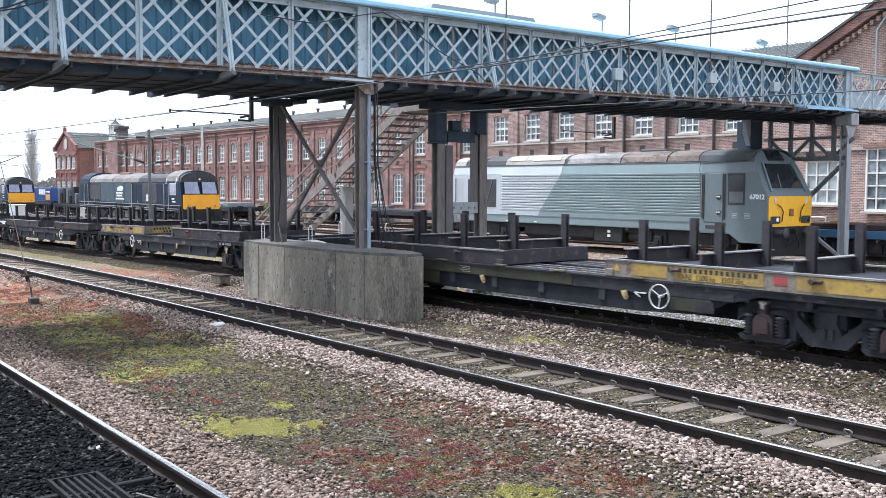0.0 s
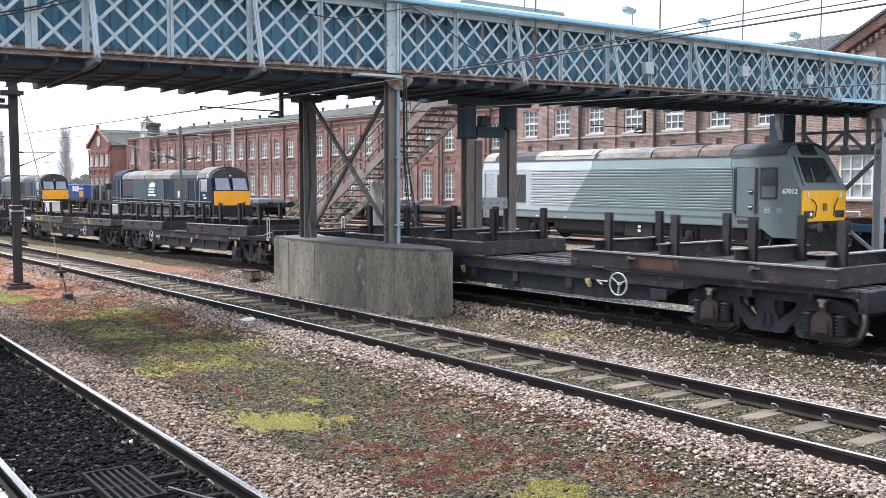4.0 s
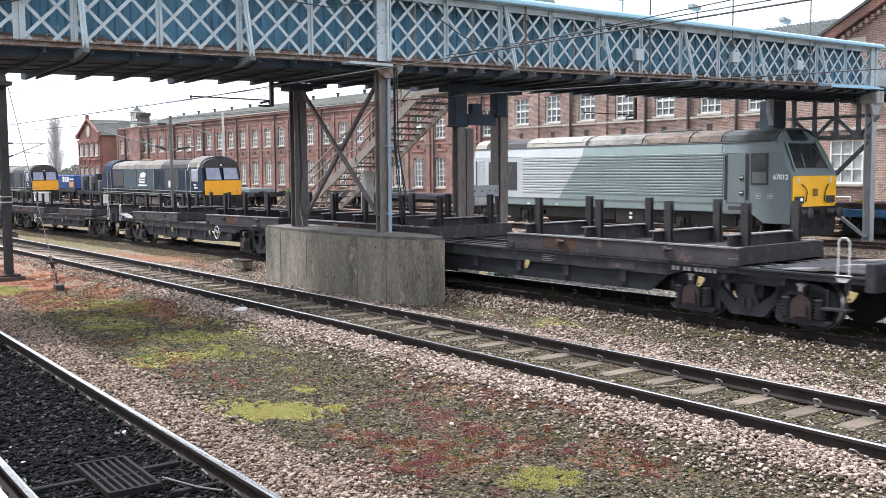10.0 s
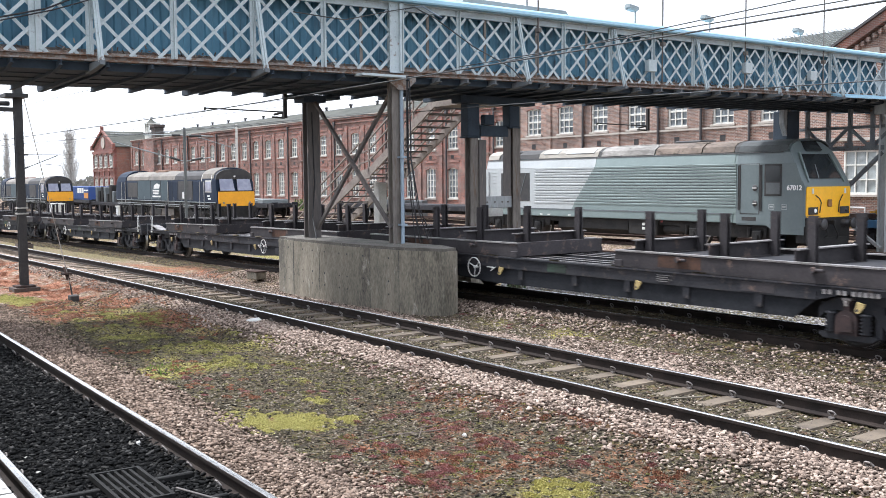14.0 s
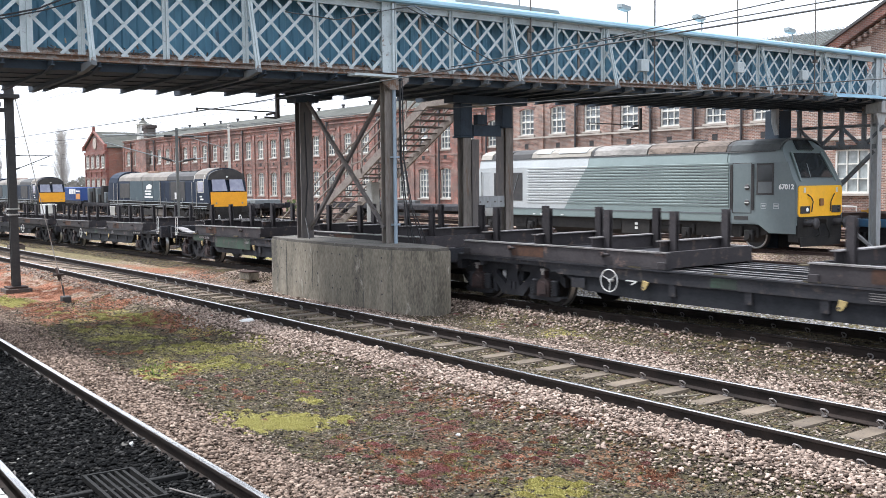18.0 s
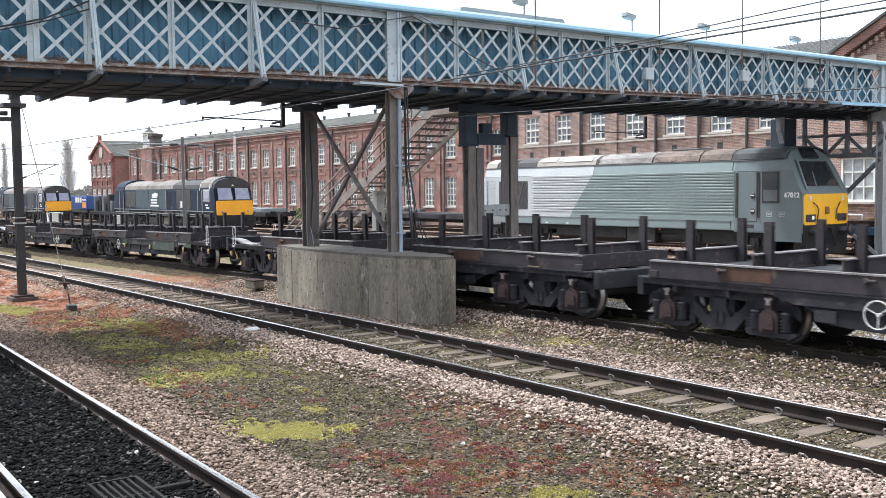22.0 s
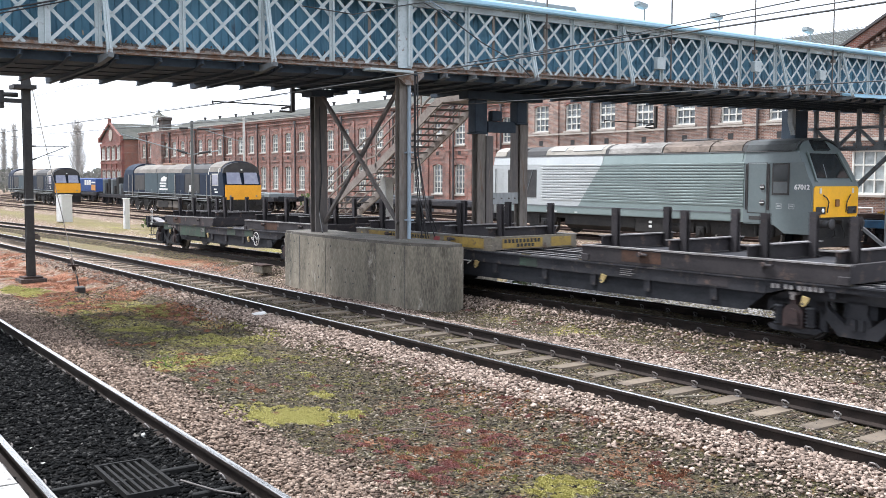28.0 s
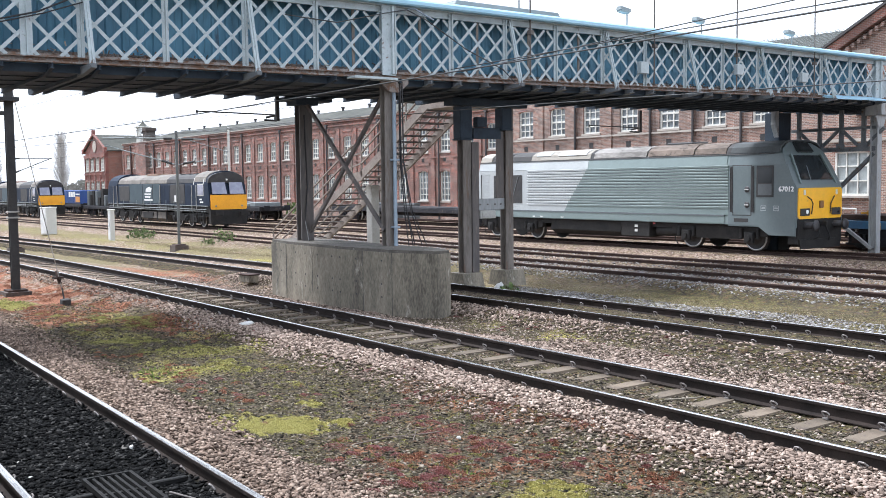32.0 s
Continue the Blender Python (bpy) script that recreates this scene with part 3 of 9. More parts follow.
RED_SEDUM = [(-22.0, 5.6, 2.6, 0.8), (-24.5, 7.6, 3.5, 0.6), (-33.0, 6.6, 4.0, 1.2), (-37.0, 6.0, 4.0, 1.0), (-19.5, 7.0, 2.6, 0.7), (-26.0, 6.5, 3.0, 1.0), (-22.6, 7.2, 2.4, 0.8), (-29.5, 6.0, 2.6, 0.9), (-7.5, 4.95, 0.6, 0.4), (-7.7, 5.6, 0.9, 0.5), (-7.6, 6.5, 1.1, 0.6), (-8.6, 5.4, 0.6, 0.35), (-6.5, 6.9, 0.9, 0.5), (-9.6, 7.4, 1.3, 0.35), (-7.9, 7.7, 1.1, 0.3),
             (-6.2, 7.9, 1.0, 0.3), (-9.3, 6.4, 0.9, 0.5), (-31.0, 11.6, 5.0, 0.8)]


def patch(x, y, spots):
    w = np.zeros_like(x)
    for cx, cy, rx, ry in spots:
        w = np.maximum(w, blob(x, y, cx, cy, rx, ry))
    return w


def spread(stretches):
    out = []
    for a, b, step in stretches:
        out += list(np.arange(a, b, step))
    return np.array(out)


def ground_sheet():
    xs = spread([(-900, -300, 60), (-300, -120, 10), (-120, -45, 1.0), (-45, -30, 0.25), (-30, -3, 0.09), (-3, 30, 1.5), (30, 330, 60)])
    ys = spread([(-260, -10, 50), (-10, 1.2, 1.4), (1.2, 12.5, 0.09), (12.5, 20, 0.15), (20, 46, 0.6), (46, 140, 12), (140, 1500, 170)])
    gx, gy = np.meshgrid(xs, ys, indexing="ij")
    gz = ground_height(gx, gy)
    nx, ny = gx.shape
    me = bpy.data.meshes.new("ground")
    me.vertices.add(nx * ny)
    me.vertices.foreach_set("co", np.stack([gx, gy, gz], -1).ravel())
    i = (np.arange(nx - 1)[:, None] * ny + np.arange(ny - 1)[None, :]).ravel()
    quad = np.stack([i, i + ny, i + ny + 1, i + 1], -1)
    me.loops.add(quad.size)
    me.loops.foreach_set("vertex_index", quad.ravel())
    me.polygons.add(len(quad))
    me.polygons.foreach_set("loop_start", np.arange(len(quad)) * 4)
    me.polygons.foreach_set("use_smooth", np.ones(len(quad), bool))
    me.update(calc_edges=True)
    cover = me.color_attributes.new("cover", "FLOAT_COLOR", "POINT")
    col = np.ones((nx * ny, 4), np.float32)
    col[:, 0] = ballast_weight(gx, gy).ravel()
    moss = np.maximum(patch(gx, gy, GREEN_MOSS), patch(gx, gy, YELLOW_MOSS)) * np.clip(3.0 * grid_noise(gx, gy, 1.7, 31) - 1.15, 0, 1) * np.where(gy > 10, 0.5, 1.0)
    far = smooth01(15.3, 16.5, gy) * (1 - smooth01(18.4, 19.4, gy)) * np.clip(1.5 * grid_noise(gx, gy, 0.35, 41) - 0.1, 0, 1)
    col[:, 1] = np.maximum(moss, 0.10 * far).ravel()
    col[:, 3] = band(gx, gy, line_n, -1.5, 0.74, 0.05).ravel()
    col[:, 2] = (patch(gx, gy, RED_SEDUM) * (1.0 - 0.6 * smooth01(-19.0, -14.0, gx)) * np.clip(1.7 * grid_noise(gx, gy, 2.6, 33) - 0.35, 0, 1)).ravel()
    cover.data.foreach_set("color", col.ravel())
    # pale pink gravel and straw-coloured grass of the far ground between the tracks
    yard = me.color_attributes.new("yard", "FLOAT_COLOR", "POINT")
    col = np.ones((nx * ny, 4), np.float32)
    my, fy = np.interp(gx, TX, TY[line_m]), np.interp(gx, TX, TY[line_f])
    beyond = smooth01(my - 0.3, my + 0.3, gy)
    pink = np.maximum((1 - smooth01(-24.0, -19.0, gx)) * (0.35 + 0.4 * grid_noise(gx, gy, 0.5, 43)), beyond * (0.25 + 0.45 * grid_noise(gx, gy, 0.6, 45)) * (1 - smooth01(-21.0, -15.0, gx)))
    pink = np.maximum(pink, 0.75 * smooth01(19.4, 20.4, gy))
    grass = smooth01(fy + 1.6, fy + 2.3, gy) * (1 - smooth01(19.3, 20.2, gy)) * (0.15 + 0.75 * grid_noise(gx, gy, 0.6, 47)) * (1 - 0.85 * smooth01(-24.0, -17.0, gx))
    grass = np.maximum(grass, (1 - smooth01(-38.0, -24.0, gx)) * smooth01(my + 1.4, my + 2.0, gy) * (1 - smooth01(fy - 1.8, fy - 1.3, gy)) * (0.2 + 0.7 * grid_noise(gx, gy, 0.4, 49)))
    col[:, 0], col[:, 1] = pink.ravel(), grass.ravel()
    yard.data.foreach_set("color", col.ravel())
    me.materials.append(GROUND)
    ob = new("ground", me)
    return tagged(ob, "dark trodden railway soil with ballast, moss and red stonecrop", "ground", kind="structure")


def ground_material():
    ma = bpy.data.materials.new("railway_ground")
    ma.use_nodes = True
    n, l = ma.node_tree.nodes, ma.node_tree.links
    b = n["Principled BSDF"]
    tc = n.new("ShaderNodeTexCoord")
    at = n.new("ShaderNodeAttribute")
    at.attribute_name = "cover"
    sp = n.new("ShaderNodeSeparateColor")
    l.new(at.outputs["Color"], sp.inputs[0])

    def noise_tex(scale, detail=5, rough=0.6):
        t = n.new("ShaderNodeTexNoise")
        t.inputs["Scale"].default_value, t.inputs["Detail"].default_value, t.inputs["Roughness"].default_value = scale, detail, rough
        l.new(tc.outputs["Object"], t.inputs["Vector"])
        return t.outputs["Fac"]

    def ramp(src, stops):
        r = n.new("ShaderNodeValToRGB")
        while len(r.color_ramp.elements) < len(stops):
            r.color_ramp.elements.new(0.5)
        for e, (p, c) in zip(r.color_ramp.elements, stops):
            e.position, e.color = p, rgb(c)
        l.new(src, r.inputs[0])
        return r.outputs[0]

    def over(fac, a, bb):
        m = n.new("ShaderNodeMix")
        m.data_type = "RGBA"
        l.new(fac, m.inputs[0])
        l.new(a, m.inputs[6])
        l.new(bb, m.inputs[7])
        return m.outputs[2]

    def mask(src, k, lo=0.45, hi=0.7):
        """A cover weight broken up by noise."""
        a = n.new("ShaderNodeMath")
        a.operation = "MULTIPLY_ADD"
        a.inputs[1].default_value = 0.7
        nz = noise_tex(k, 4, 0.7)
        l.new(nz, a.inputs[0])
        l.new(src, a.inputs[2])
        r = n.new("ShaderNodeMapRange")
        r.inputs[1].default_value, r.inputs[2].default_value = lo + 0.3, hi + 0.3
        l.new(a.outputs[0], r.inputs[0])
        return r.outputs[0]

    vor = n.new("ShaderNodeTexVoronoi")
    vor.inputs["Scale"].default_value = 19
    l.new(tc.outputs["Object"], vor.inputs["Vector"])
    cell = n.new("ShaderNodeSeparateColor")
    l.new(vor.outputs["Color"], cell.inputs[0])
    soil = ramp(noise_tex(26, 6, 0.75), [(0.34, (0.010, 0.0085, 0.0065)), (0.46, (0.040, 0.034, 0.026)), (0.58, (0.10, 0.085, 0.067)), (0.72, (0.27, 0.24, 0.20))])
    broad = ramp(noise_tex(0.5, 5), [(0.38, (0.026, 0.023, 0.017)), (0.62, (0.105, 0.085, 0.062))])
    half = n.new("ShaderNodeValue")
    half.outputs[0].default_value = 0.35
    soil = over(half.outputs[0], soil, broad)
    # Bed under loose ballast, darkened to paint the shadows between the stones.
    stone = ramp(cell.outputs[0], [(0.0, (0.008, 0.0062, 0.005)), (0.45, (0.024, 0.019, 0.016)), (0.8, (0.05, 0.041, 0.036)), (1.0, (0.11, 0.094, 0.085))])
    moss = ramp(noise_tex(30, 4), [(0.36, (0.0748, 0.0658, 0.0239)), (0.5, (0.255, 0.231, 0.0748)), (0.66, (0.538, 0.478, 0.179))])
    sedum = ramp(noise_tex(35, 4), [(0.36, (0.081, 0.0389, 0.0227)), (0.5, (0.276, 0.121, 0.0728)), (0.66, (0.535, 0.259, 0.162))])
    pink = ramp(cell.outputs[1], [(0.0, (0.07, 0.05, 0.042)), (0.35, (0.20, 0.145, 0.12)), (0.7, (0.33, 0.24, 0.20)), (1.0, (0.55, 0.46, 0.40))])
    straw = ramp(noise_tex(18, 6, 0.75), [(0.34, (0.05, 0.042, 0.024)), (0.5, (0.17, 0.145, 0.085)), (0.66, (0.36, 0.31, 0.20))])
    yt = n.new("ShaderNodeAttribute")
    yt.attribute_name = "yard"
    ys = n.new("ShaderNodeSeparateColor")
    l.new(yt.outputs["Color"], ys.inputs[0])
    soil = over(mask(ys.outputs[0], 2.2, 0.12, 0.55), soil, pink)
    soil = over(mask(ys.outputs[1], 1.3, 0.12, 0.5), soil, straw)
    c = over(mask(sp.outputs[0], 9.0, 0.25, 0.5), soil, stone)
    c = over(mask(sp.outputs[1], 7.0, 0.0, 0.45), c, moss)
    c = over(mask(sp.outputs[2], 8.0, 0.05, 0.5), c, sedum)
    oil = ramp(noise_tex(30, 5), [(0.3, (0.003, 0.003, 0.003)), (0.7, (0.012, 0.0115, 0.011))])
    c = over(at.outputs["Alpha"], c, oil)
    l.new(c, b.inputs["Base Color"])
    b.inputs["Roughness"].default_value, b.inputs["Specular IOR Level"].default_value = 0.95, 0.12
    hgt = n.new("ShaderNodeMath")
    hgt.operation = "MULTIPLY_ADD"
    hgt.inputs[1].default_value = -1.2
    l.new(vor.outputs["Distance"], hgt.inputs[0])
    l.new(noise_tex(45, 4, 0.7), hgt.inputs[2])
    bp = n.new("ShaderNodeBump")
    bp.inputs["Strength"].default_value, bp.inputs["Distance"].default_value = 1.0, 0.045
    l.new(hgt.outputs[0], bp.inputs["Height"])
    l.new(bp.outputs[0], b.inputs["Normal"])
    return ma


GROUND = ground_material()
ground_sheet()


# ---------------------------------------------------------------- rails and sleepers
def rail_mesh(name, fn, off, x0, x1, tops, step=2.0, yard=False):
    prof = [(-0.036, -0.004), (-0.036, -0.03), (-0.009, -0.045), (-0.009, -0.13), (-0.07, -0.148), (-0.07, -0.16),
            (0.07, -0.16), (0.07, -0.148), (0.009, -0.13), (0.009, -0.045), (0.036, -0.03), (0.036, -0.004), (0.030, 0.0), (0.020, 0.0032), (0.008, 0.0052), (-0.008, 0.0052), (-0.020, 0.0032), (-0.030, 0.0)]
    g = Geo()
    n = len(prof)
    xs = list(np.arange(x0, x1 + step, step))
    rings = [[(x, fn(x) + off + a, b + rail_level(fn, x)) for a, b in prof] for x in xs]
    v = [p for r in rings for p in r]
    for i in range(n):
        g.add([], [], 0)
        j = (i + 1) % n
        g_m = 1 if 12 <= i <= 16 else 0
        base = len(g.v)
        if i == 0:
            g.v += v
            base = 0
        for k in range(len(rings) - 1):
            g.f.append([k * n + i, k * n + j, (k + 1) * n + j, (k + 1) * n + i])
            g.m.append(g_m)
            g.s.append(False)
    return g.mesh(name, [RAIL if tops else RAILRUST, RAILTOP if tops == 2 else (RAILTOP if tops else RAILRUST)])


OILSLEEPER = by_object(mat("sleeper_oily", (0.045, 0.042, 0.038), (0.10, 0.092, 0.082), rough=0.85, grain=30, stain=3, bump=0.3, third=(0.02, 0.019, 0.018), spots=0.5), 0.3)


def sleeper_geo():
    g = Geo()
    g.prism([(-0.14, -0.26), (-0.105, -0.155), (0.105, -0.155), (0.14, -0.26)], -1.27, 1.27, "y")
    return g


def timber_geo():
    return Geo().box((-0.125, -1.3, -0.28), (0.125, 1.3, -0.158), c=0.012)


def clip_geo(g, x, y, s):
    """A spring clip gripping the rail foot."""
    pts = [(x - 0.03, y + s * 0.06, -0.135), (x - 0.05, y + s * 0.085, -0.10), (x - 0.03, y + s * 0.105, -0.075), (x + 0.02, y + s * 0.105, -0.075), (x + 0.045, y + s * 0.09, -0.10), (x + 0.02, y + s * 0.075, -0.13)]
    g.tube(pts, 0.010, 5)
    g.box((x - 0.03, y + s * 0.07, -0.158), (x + 0.03, y + s * 0.11, -0.14))


def track(name, fn, x0, x1, near, spacing, tops, timber, label, clips=None, yard=False, rest=None):
    t = thing(name, label, "railway track", kind="structure")
    for off in (-0.7535, 0.7535):
        part("rail", rail_mesh("rail", fn, off, x0, x1, tops, yard=yard), None, t)
    data = (timber_geo() if timber is True else sleeper_geo()).mesh("sleeper", OILSLEEPER if timber == "oil" else (TIMBER if timber else SLEEPER))
    rng = random.Random(name)
    x = near[0]
    while x < near[1]:
        sl = math.atan(fn(x + 0.5) - fn(x - 0.5))
        piece("sleeper", data, t, pose(x, fn(x) + rng.uniform(-0.02, 0.02), rail_level(fn, x) + rng.uniform(-0.012, 0.004), rng.uniform(-0.4, 0.4), 0, math.degrees(sl) + rng.uniform(-0.8, 0.8)))
        x += spacing
    if rest:
        g = Geo()
        for a, b in rest:
            x = a
            while x < b:
                y, z = fn(x), rail_level(fn, x)
                g.box((x - 0.12, y - 1.28, z - 0.27), (x + 0.12, y + 1.28, z - 0.158))
                x += spacing
        tagged(part("distant_sleepers", g, TIMBER if timber else SLEEPER, t), kind="stuff")
    if clips:
        g = Geo()
        x = near[0]
        while x < near[1]:
            if clips[0] < x < clips[1]:
                for off in (-0.7535, 0.7535):
                    for s in (-1, 1):
                        clip_geo(g, x, fn(x) + off, s)
            x += spacing
        tagged(part("rail_clips", g, CLIP, t), kind="stuff")
    return t


track("platform_track", line_n, -150, 12, (-19.4, -4.5), 0.68, 2, "oil", "running line with bright polished rails beside the platform", clips=(-20, -4), rest=[(-60, -19.7)])
track("middle_track", line_m, -150, 40, (-34.46, 3.0), 0.66, 1, False, "running line on pale concrete sleepers half buried in dirt", clips=(-26, 3), rest=[(-100, -34.5)])
track("freight_track", line_f, -400, 160, (-34.0, 4.0), 0.66, 1, False, "through line with polished rails under the freight train", clips=(-16, 4), rest=[(-100, -34.3)])
track("yard_track", line_1, -190, 30, (-36.0, -6.0), 0.72, 0, True, "rusty yard siding on timber sleepers", rest=[(-120, -36.3)], yard=True)
track("yard_track", line_2, -190, 30, (-40.0, -8.0), 0.72, 0, True, "rusty yard siding under the blue diesel locomotives", rest=[(-120, -40.3)], yard=True)
track("yard_track", line_3, -190, 30, (-42.0, -12.0), 0.72, 0, True, "yard siding under the grey locomotive", rest=[(-120, -42.3)], yard=True)
for fn in (line_4, line_5, line_6):
    track("yard_track", fn, -190, 40, (0, 0), 0.72, 0, True, "rusty far yard siding", rest=[(-120, 0)], yard=True)


# ---------------------------------------------------------------- loose stones and low plants
def scatter(fn, d0, d1, x0, x1, density, rng):
    n = int(abs(d1 - d0) * (x1 - x0) * density)
    x = rng.uniform(x0, x1, n)
    return x, np.interp(x, TX, TY[fn]) + rng.uniform(d0, d1, n)


def raw_mesh(name, verts, faces, material, smooth=False):
    k = faces.shape[1]
    me = bpy.data.meshes.new(name)
    me.vertices.add(len(verts))
    me.vertices.foreach_set("co", verts.astype(np.float32).ravel())
    me.loops.add(faces.size)
    me.loops.foreach_set("vertex_index", faces.astype(np.int32).ravel())
    me.polygons.add(len(faces))
    me.polygons.foreach_set("loop_start", np.arange(len(faces), dtype=np.int32) * k)
    if smooth:
        me.polygons.foreach_set("use_smooth", np.ones(len(faces), bool))
    me.update(calc_edges=True)
    me.materials.append(material)
    return me


GOLD = (1 + 5 ** 0.5) / 2
ICO_V = np.array([(a, b * GOLD, 0) for a in (-1, 1) for b in (-1, 1)] + [(0, a, b * GOLD) for a in (-1, 1) for b in (-1, 1)] + [(a * GOLD, 0, b) for a in (-1, 1) for b in (-1, 1)], float)
ICO_V /= np.linalg.norm(ICO_V[0])
ICO_F = []
for a in range(12):
    for b in range(a + 1, 12):
        for c in range(b + 1, 12):
            if max(np.linalg.norm(ICO_V[a] - ICO_V[b]), np.linalg.norm(ICO_V[b] - ICO_V[c]), np.linalg.norm(ICO_V[a] - ICO_V[c])) < 1.1:
                up = np.dot(np.cross(ICO_V[b] - ICO_V[a], ICO_V[c] - ICO_V[a]), ICO_V[a]) > 0
                ICO_F.append((a, b, c) if up else (a, c, b))
ICO_F = np.array(ICO_F)


CUB_V = np.array([(a, b, c) for c in (-1, 1) for b in (-1, 1) for a in (-1, 1)], float) * 0.72
CUB_F = np.array([(0, 2, 3), (0, 3, 1), (4, 5, 7), (4, 7, 6), (0, 1, 5), (0, 5, 4), (2, 6, 7), (2, 7, 3), (0, 4, 6), (0, 6, 2), (1, 3, 7), (1, 7, 5)])
OCT_V = np.array([(1, 0, 0), (-1, 0, 0), (0, 1, 0), (0, -1, 0), (0, 0, 1), (0, 0, -1)], float)
OCT_F = np.array([(0, 2, 4), (2, 1, 4), (1, 3, 4), (3, 0, 4), (2, 0, 5), (1, 2, 5), (3, 1, 5), (0, 3, 5)])


def stones(name, label, places, size, material, seed, sink=0.3, keep=None, blocky=False, flat=(0.45, 0.85)):
    """Loose stones, or flat chips, as one joined mesh lying on the ground."""
    rng = np.random.RandomState(seed)
    x = np.concatenate([p[0] for p in places])
    y = np.concatenate([p[1] for p in places])
    if keep is not None:
        ok = rng.rand(len(x)) < keep(x, y)
        x, y = x[ok], y[ok]
    n = len(x)
    bv, bf = (CUB_V, CUB_F) if blocky else (OCT_V * 1.1, OCT_F)
    k = len(bv)
    q = 0.25 if blocky else 0.34
    v = bv[None] * (1 + rng.uniform(-q, q, (n, k, 1)))
    v = v + rng.uniform(-q, q, (n, k, 3))
    s = (size[0] + (size[1] - size[0]) * rng.rand(n, 1) ** 1.5) * np.stack([rng.uniform(0.75, 1.4, n), rng.uniform(0.6, 1.1, n), rng.uniform(flat[0], flat[1], n)], 1)
    v = v * s[:, None, :]
    a, b = rng.uniform(0, 6.28, n), rng.uniform(-0.5, 0.5, n)
    ca, sa, cb, sb = np.cos(a)[:, None], np.sin(a)[:, None], np.cos(b)[:, None], np.sin(b)[:, None]
    X, Y, Z = v[..., 0], v[..., 1], v[..., 2]
    X, Z = X * cb - Z * sb, X * sb + Z * cb
    X, Y = X * ca - Y * sa, X * sa + Y * ca
    z = ground_height(x, y) + s[:, 2] * (1 - 2 * sink) + (rng.uniform(-0.014, 0.022, n) if blocky else 0.0)
    v = np.stack([X + x[:, None], Y + y[:, None], Z + z[:, None]], -1).reshape(-1, 3)
    f = (bf[None] + k * np.arange(n)[:, None, None]).reshape(-1, 3)
    return tagged(new(name, raw_mesh(name, v, f, material)), label, "ballast", kind="stuff")


PINKSTONE = by_island(mat("ballast_pink", 0.3, rough=0.9, bump=0, spec=0.2), [(0.0806, 0.0592, 0.0469), (0.1722, 0.1301, 0.1045), (0.2475, 0.1882, 0.1534), (0.3120, 0.2411, 0.1982), (0.4411, 0.3542, 0.2930), (0.1237, 0.0931, 0.0742), (0.2689, 0.2009, 0.1622), (0.3658, 0.2877, 0.2373)])
TANSTONE = by_island(mat("ballast_tan", 0.3, rough=0.9, bump=0, spec=0.2), [(0.0638, 0.0447, 0.0342), (0.1367, 0.1002, 0.0772), (0.1823, 0.1324, 0.1018), (0.2370, 0.1744, 0.1360), (0.3282, 0.2549, 0.2018), (0.1003, 0.0716, 0.0544), (0.2006, 0.1449, 0.1123), (0.2644, 0.1968, 0.1544)])
DARKSTONE = by_island(mat("ballast_oily", 0.1, rough=0.95, bump=0, spec=0.06), [(0.0028, 0.0029, 0.0031), (0.0088, 0.009, 0.0092), (0.0137, 0.0139, 0.014), (0.0059, 0.006, 0.0063), (0.0216, 0.0213, 0.021), (0.0098, 0.01, 0.0103), (0.056, 0.0539, 0.0518), (0.0157, 0.0154, 0.015), (0.0069, 0.007, 0.0071)])
SOILSTONE = by_island(mat("soil_chips", 0.1, rough=0.9, bump=0, spec=0.15), [(0.0124, 0.0102, 0.0073), (0.0556, 0.0464, 0.0331), (0.1183, 0.0969, 0.0702), (0.0807, 0.0710, 0.0424), (0.2087, 0.1720, 0.1273), (0.0251, 0.0211, 0.0145), (0.1391, 0.1132, 0.0836), (0.0431, 0.0363, 0.0266), (0.0946, 0.0805, 0.0570), (0.0696, 0.0586, 0.0398), (0.2540, 0.2196, 0.1730)])
GRAVEL = by_island(mat("gravel_brown", 0.3, rough=0.9, bump=0, spec=0.2), [(0.1, 0.0764, 0.0601), (0.17, 0.132, 0.106), (0.05, 0.038, 0.030), (0.26, 0.205, 0.172), (0.13, 0.098, 0.0764), (0.42, 0.35, 0.30)])
DULLSTONE = by_island(mat("ballast_dull", 0.3, rough=0.9, bump=0, spec=0.2), [(0.0759, 0.0542, 0.0409), (0.1392, 0.1014, 0.0788), (0.1898, 0.1383, 0.1074), (0.2404, 0.1786, 0.1402), (0.3289, 0.2478, 0.1944), (0.1076, 0.0772, 0.0593)])
GREYSTONE = by_island(mat("ballast_grey", 0.3, rough=0.9, bump=0, spec=0.2), [(0.1023, 0.0930, 0.0874), (0.1860, 0.1730, 0.1637), (0.2697, 0.2530, 0.2418), (0.3720, 0.3581, 0.3441)])
R1 = np.random.RandomState(11)
near_pink = lambda x, y: np.clip(0.25 + 1.3 * grid_noise(x, y, 0.9, 21), 0.3, 1)
far_pink = lambda x, y: near_pink(x, y) * np.where(y < np.interp(x, TX, TY[line_m]), 0.2 + 0.8 * smooth01(-21.5, -17.5, x), 1.0)
stones("ballast_stones", "pale tan angular ballast stones beside the platform track", [scatter(line_n, 0.80, 1.6, -14, -5, 2300, R1), scatter(line_n, 1.4, 2.0, -14, -5, 800, R1), scatter(line_n, 1.4, 2.3, -8.5, -5, 600, R1)], (0.012, 0.027), TANSTONE, 1, flat=(0.34, 0.62), sink=0.05, blocky=True)
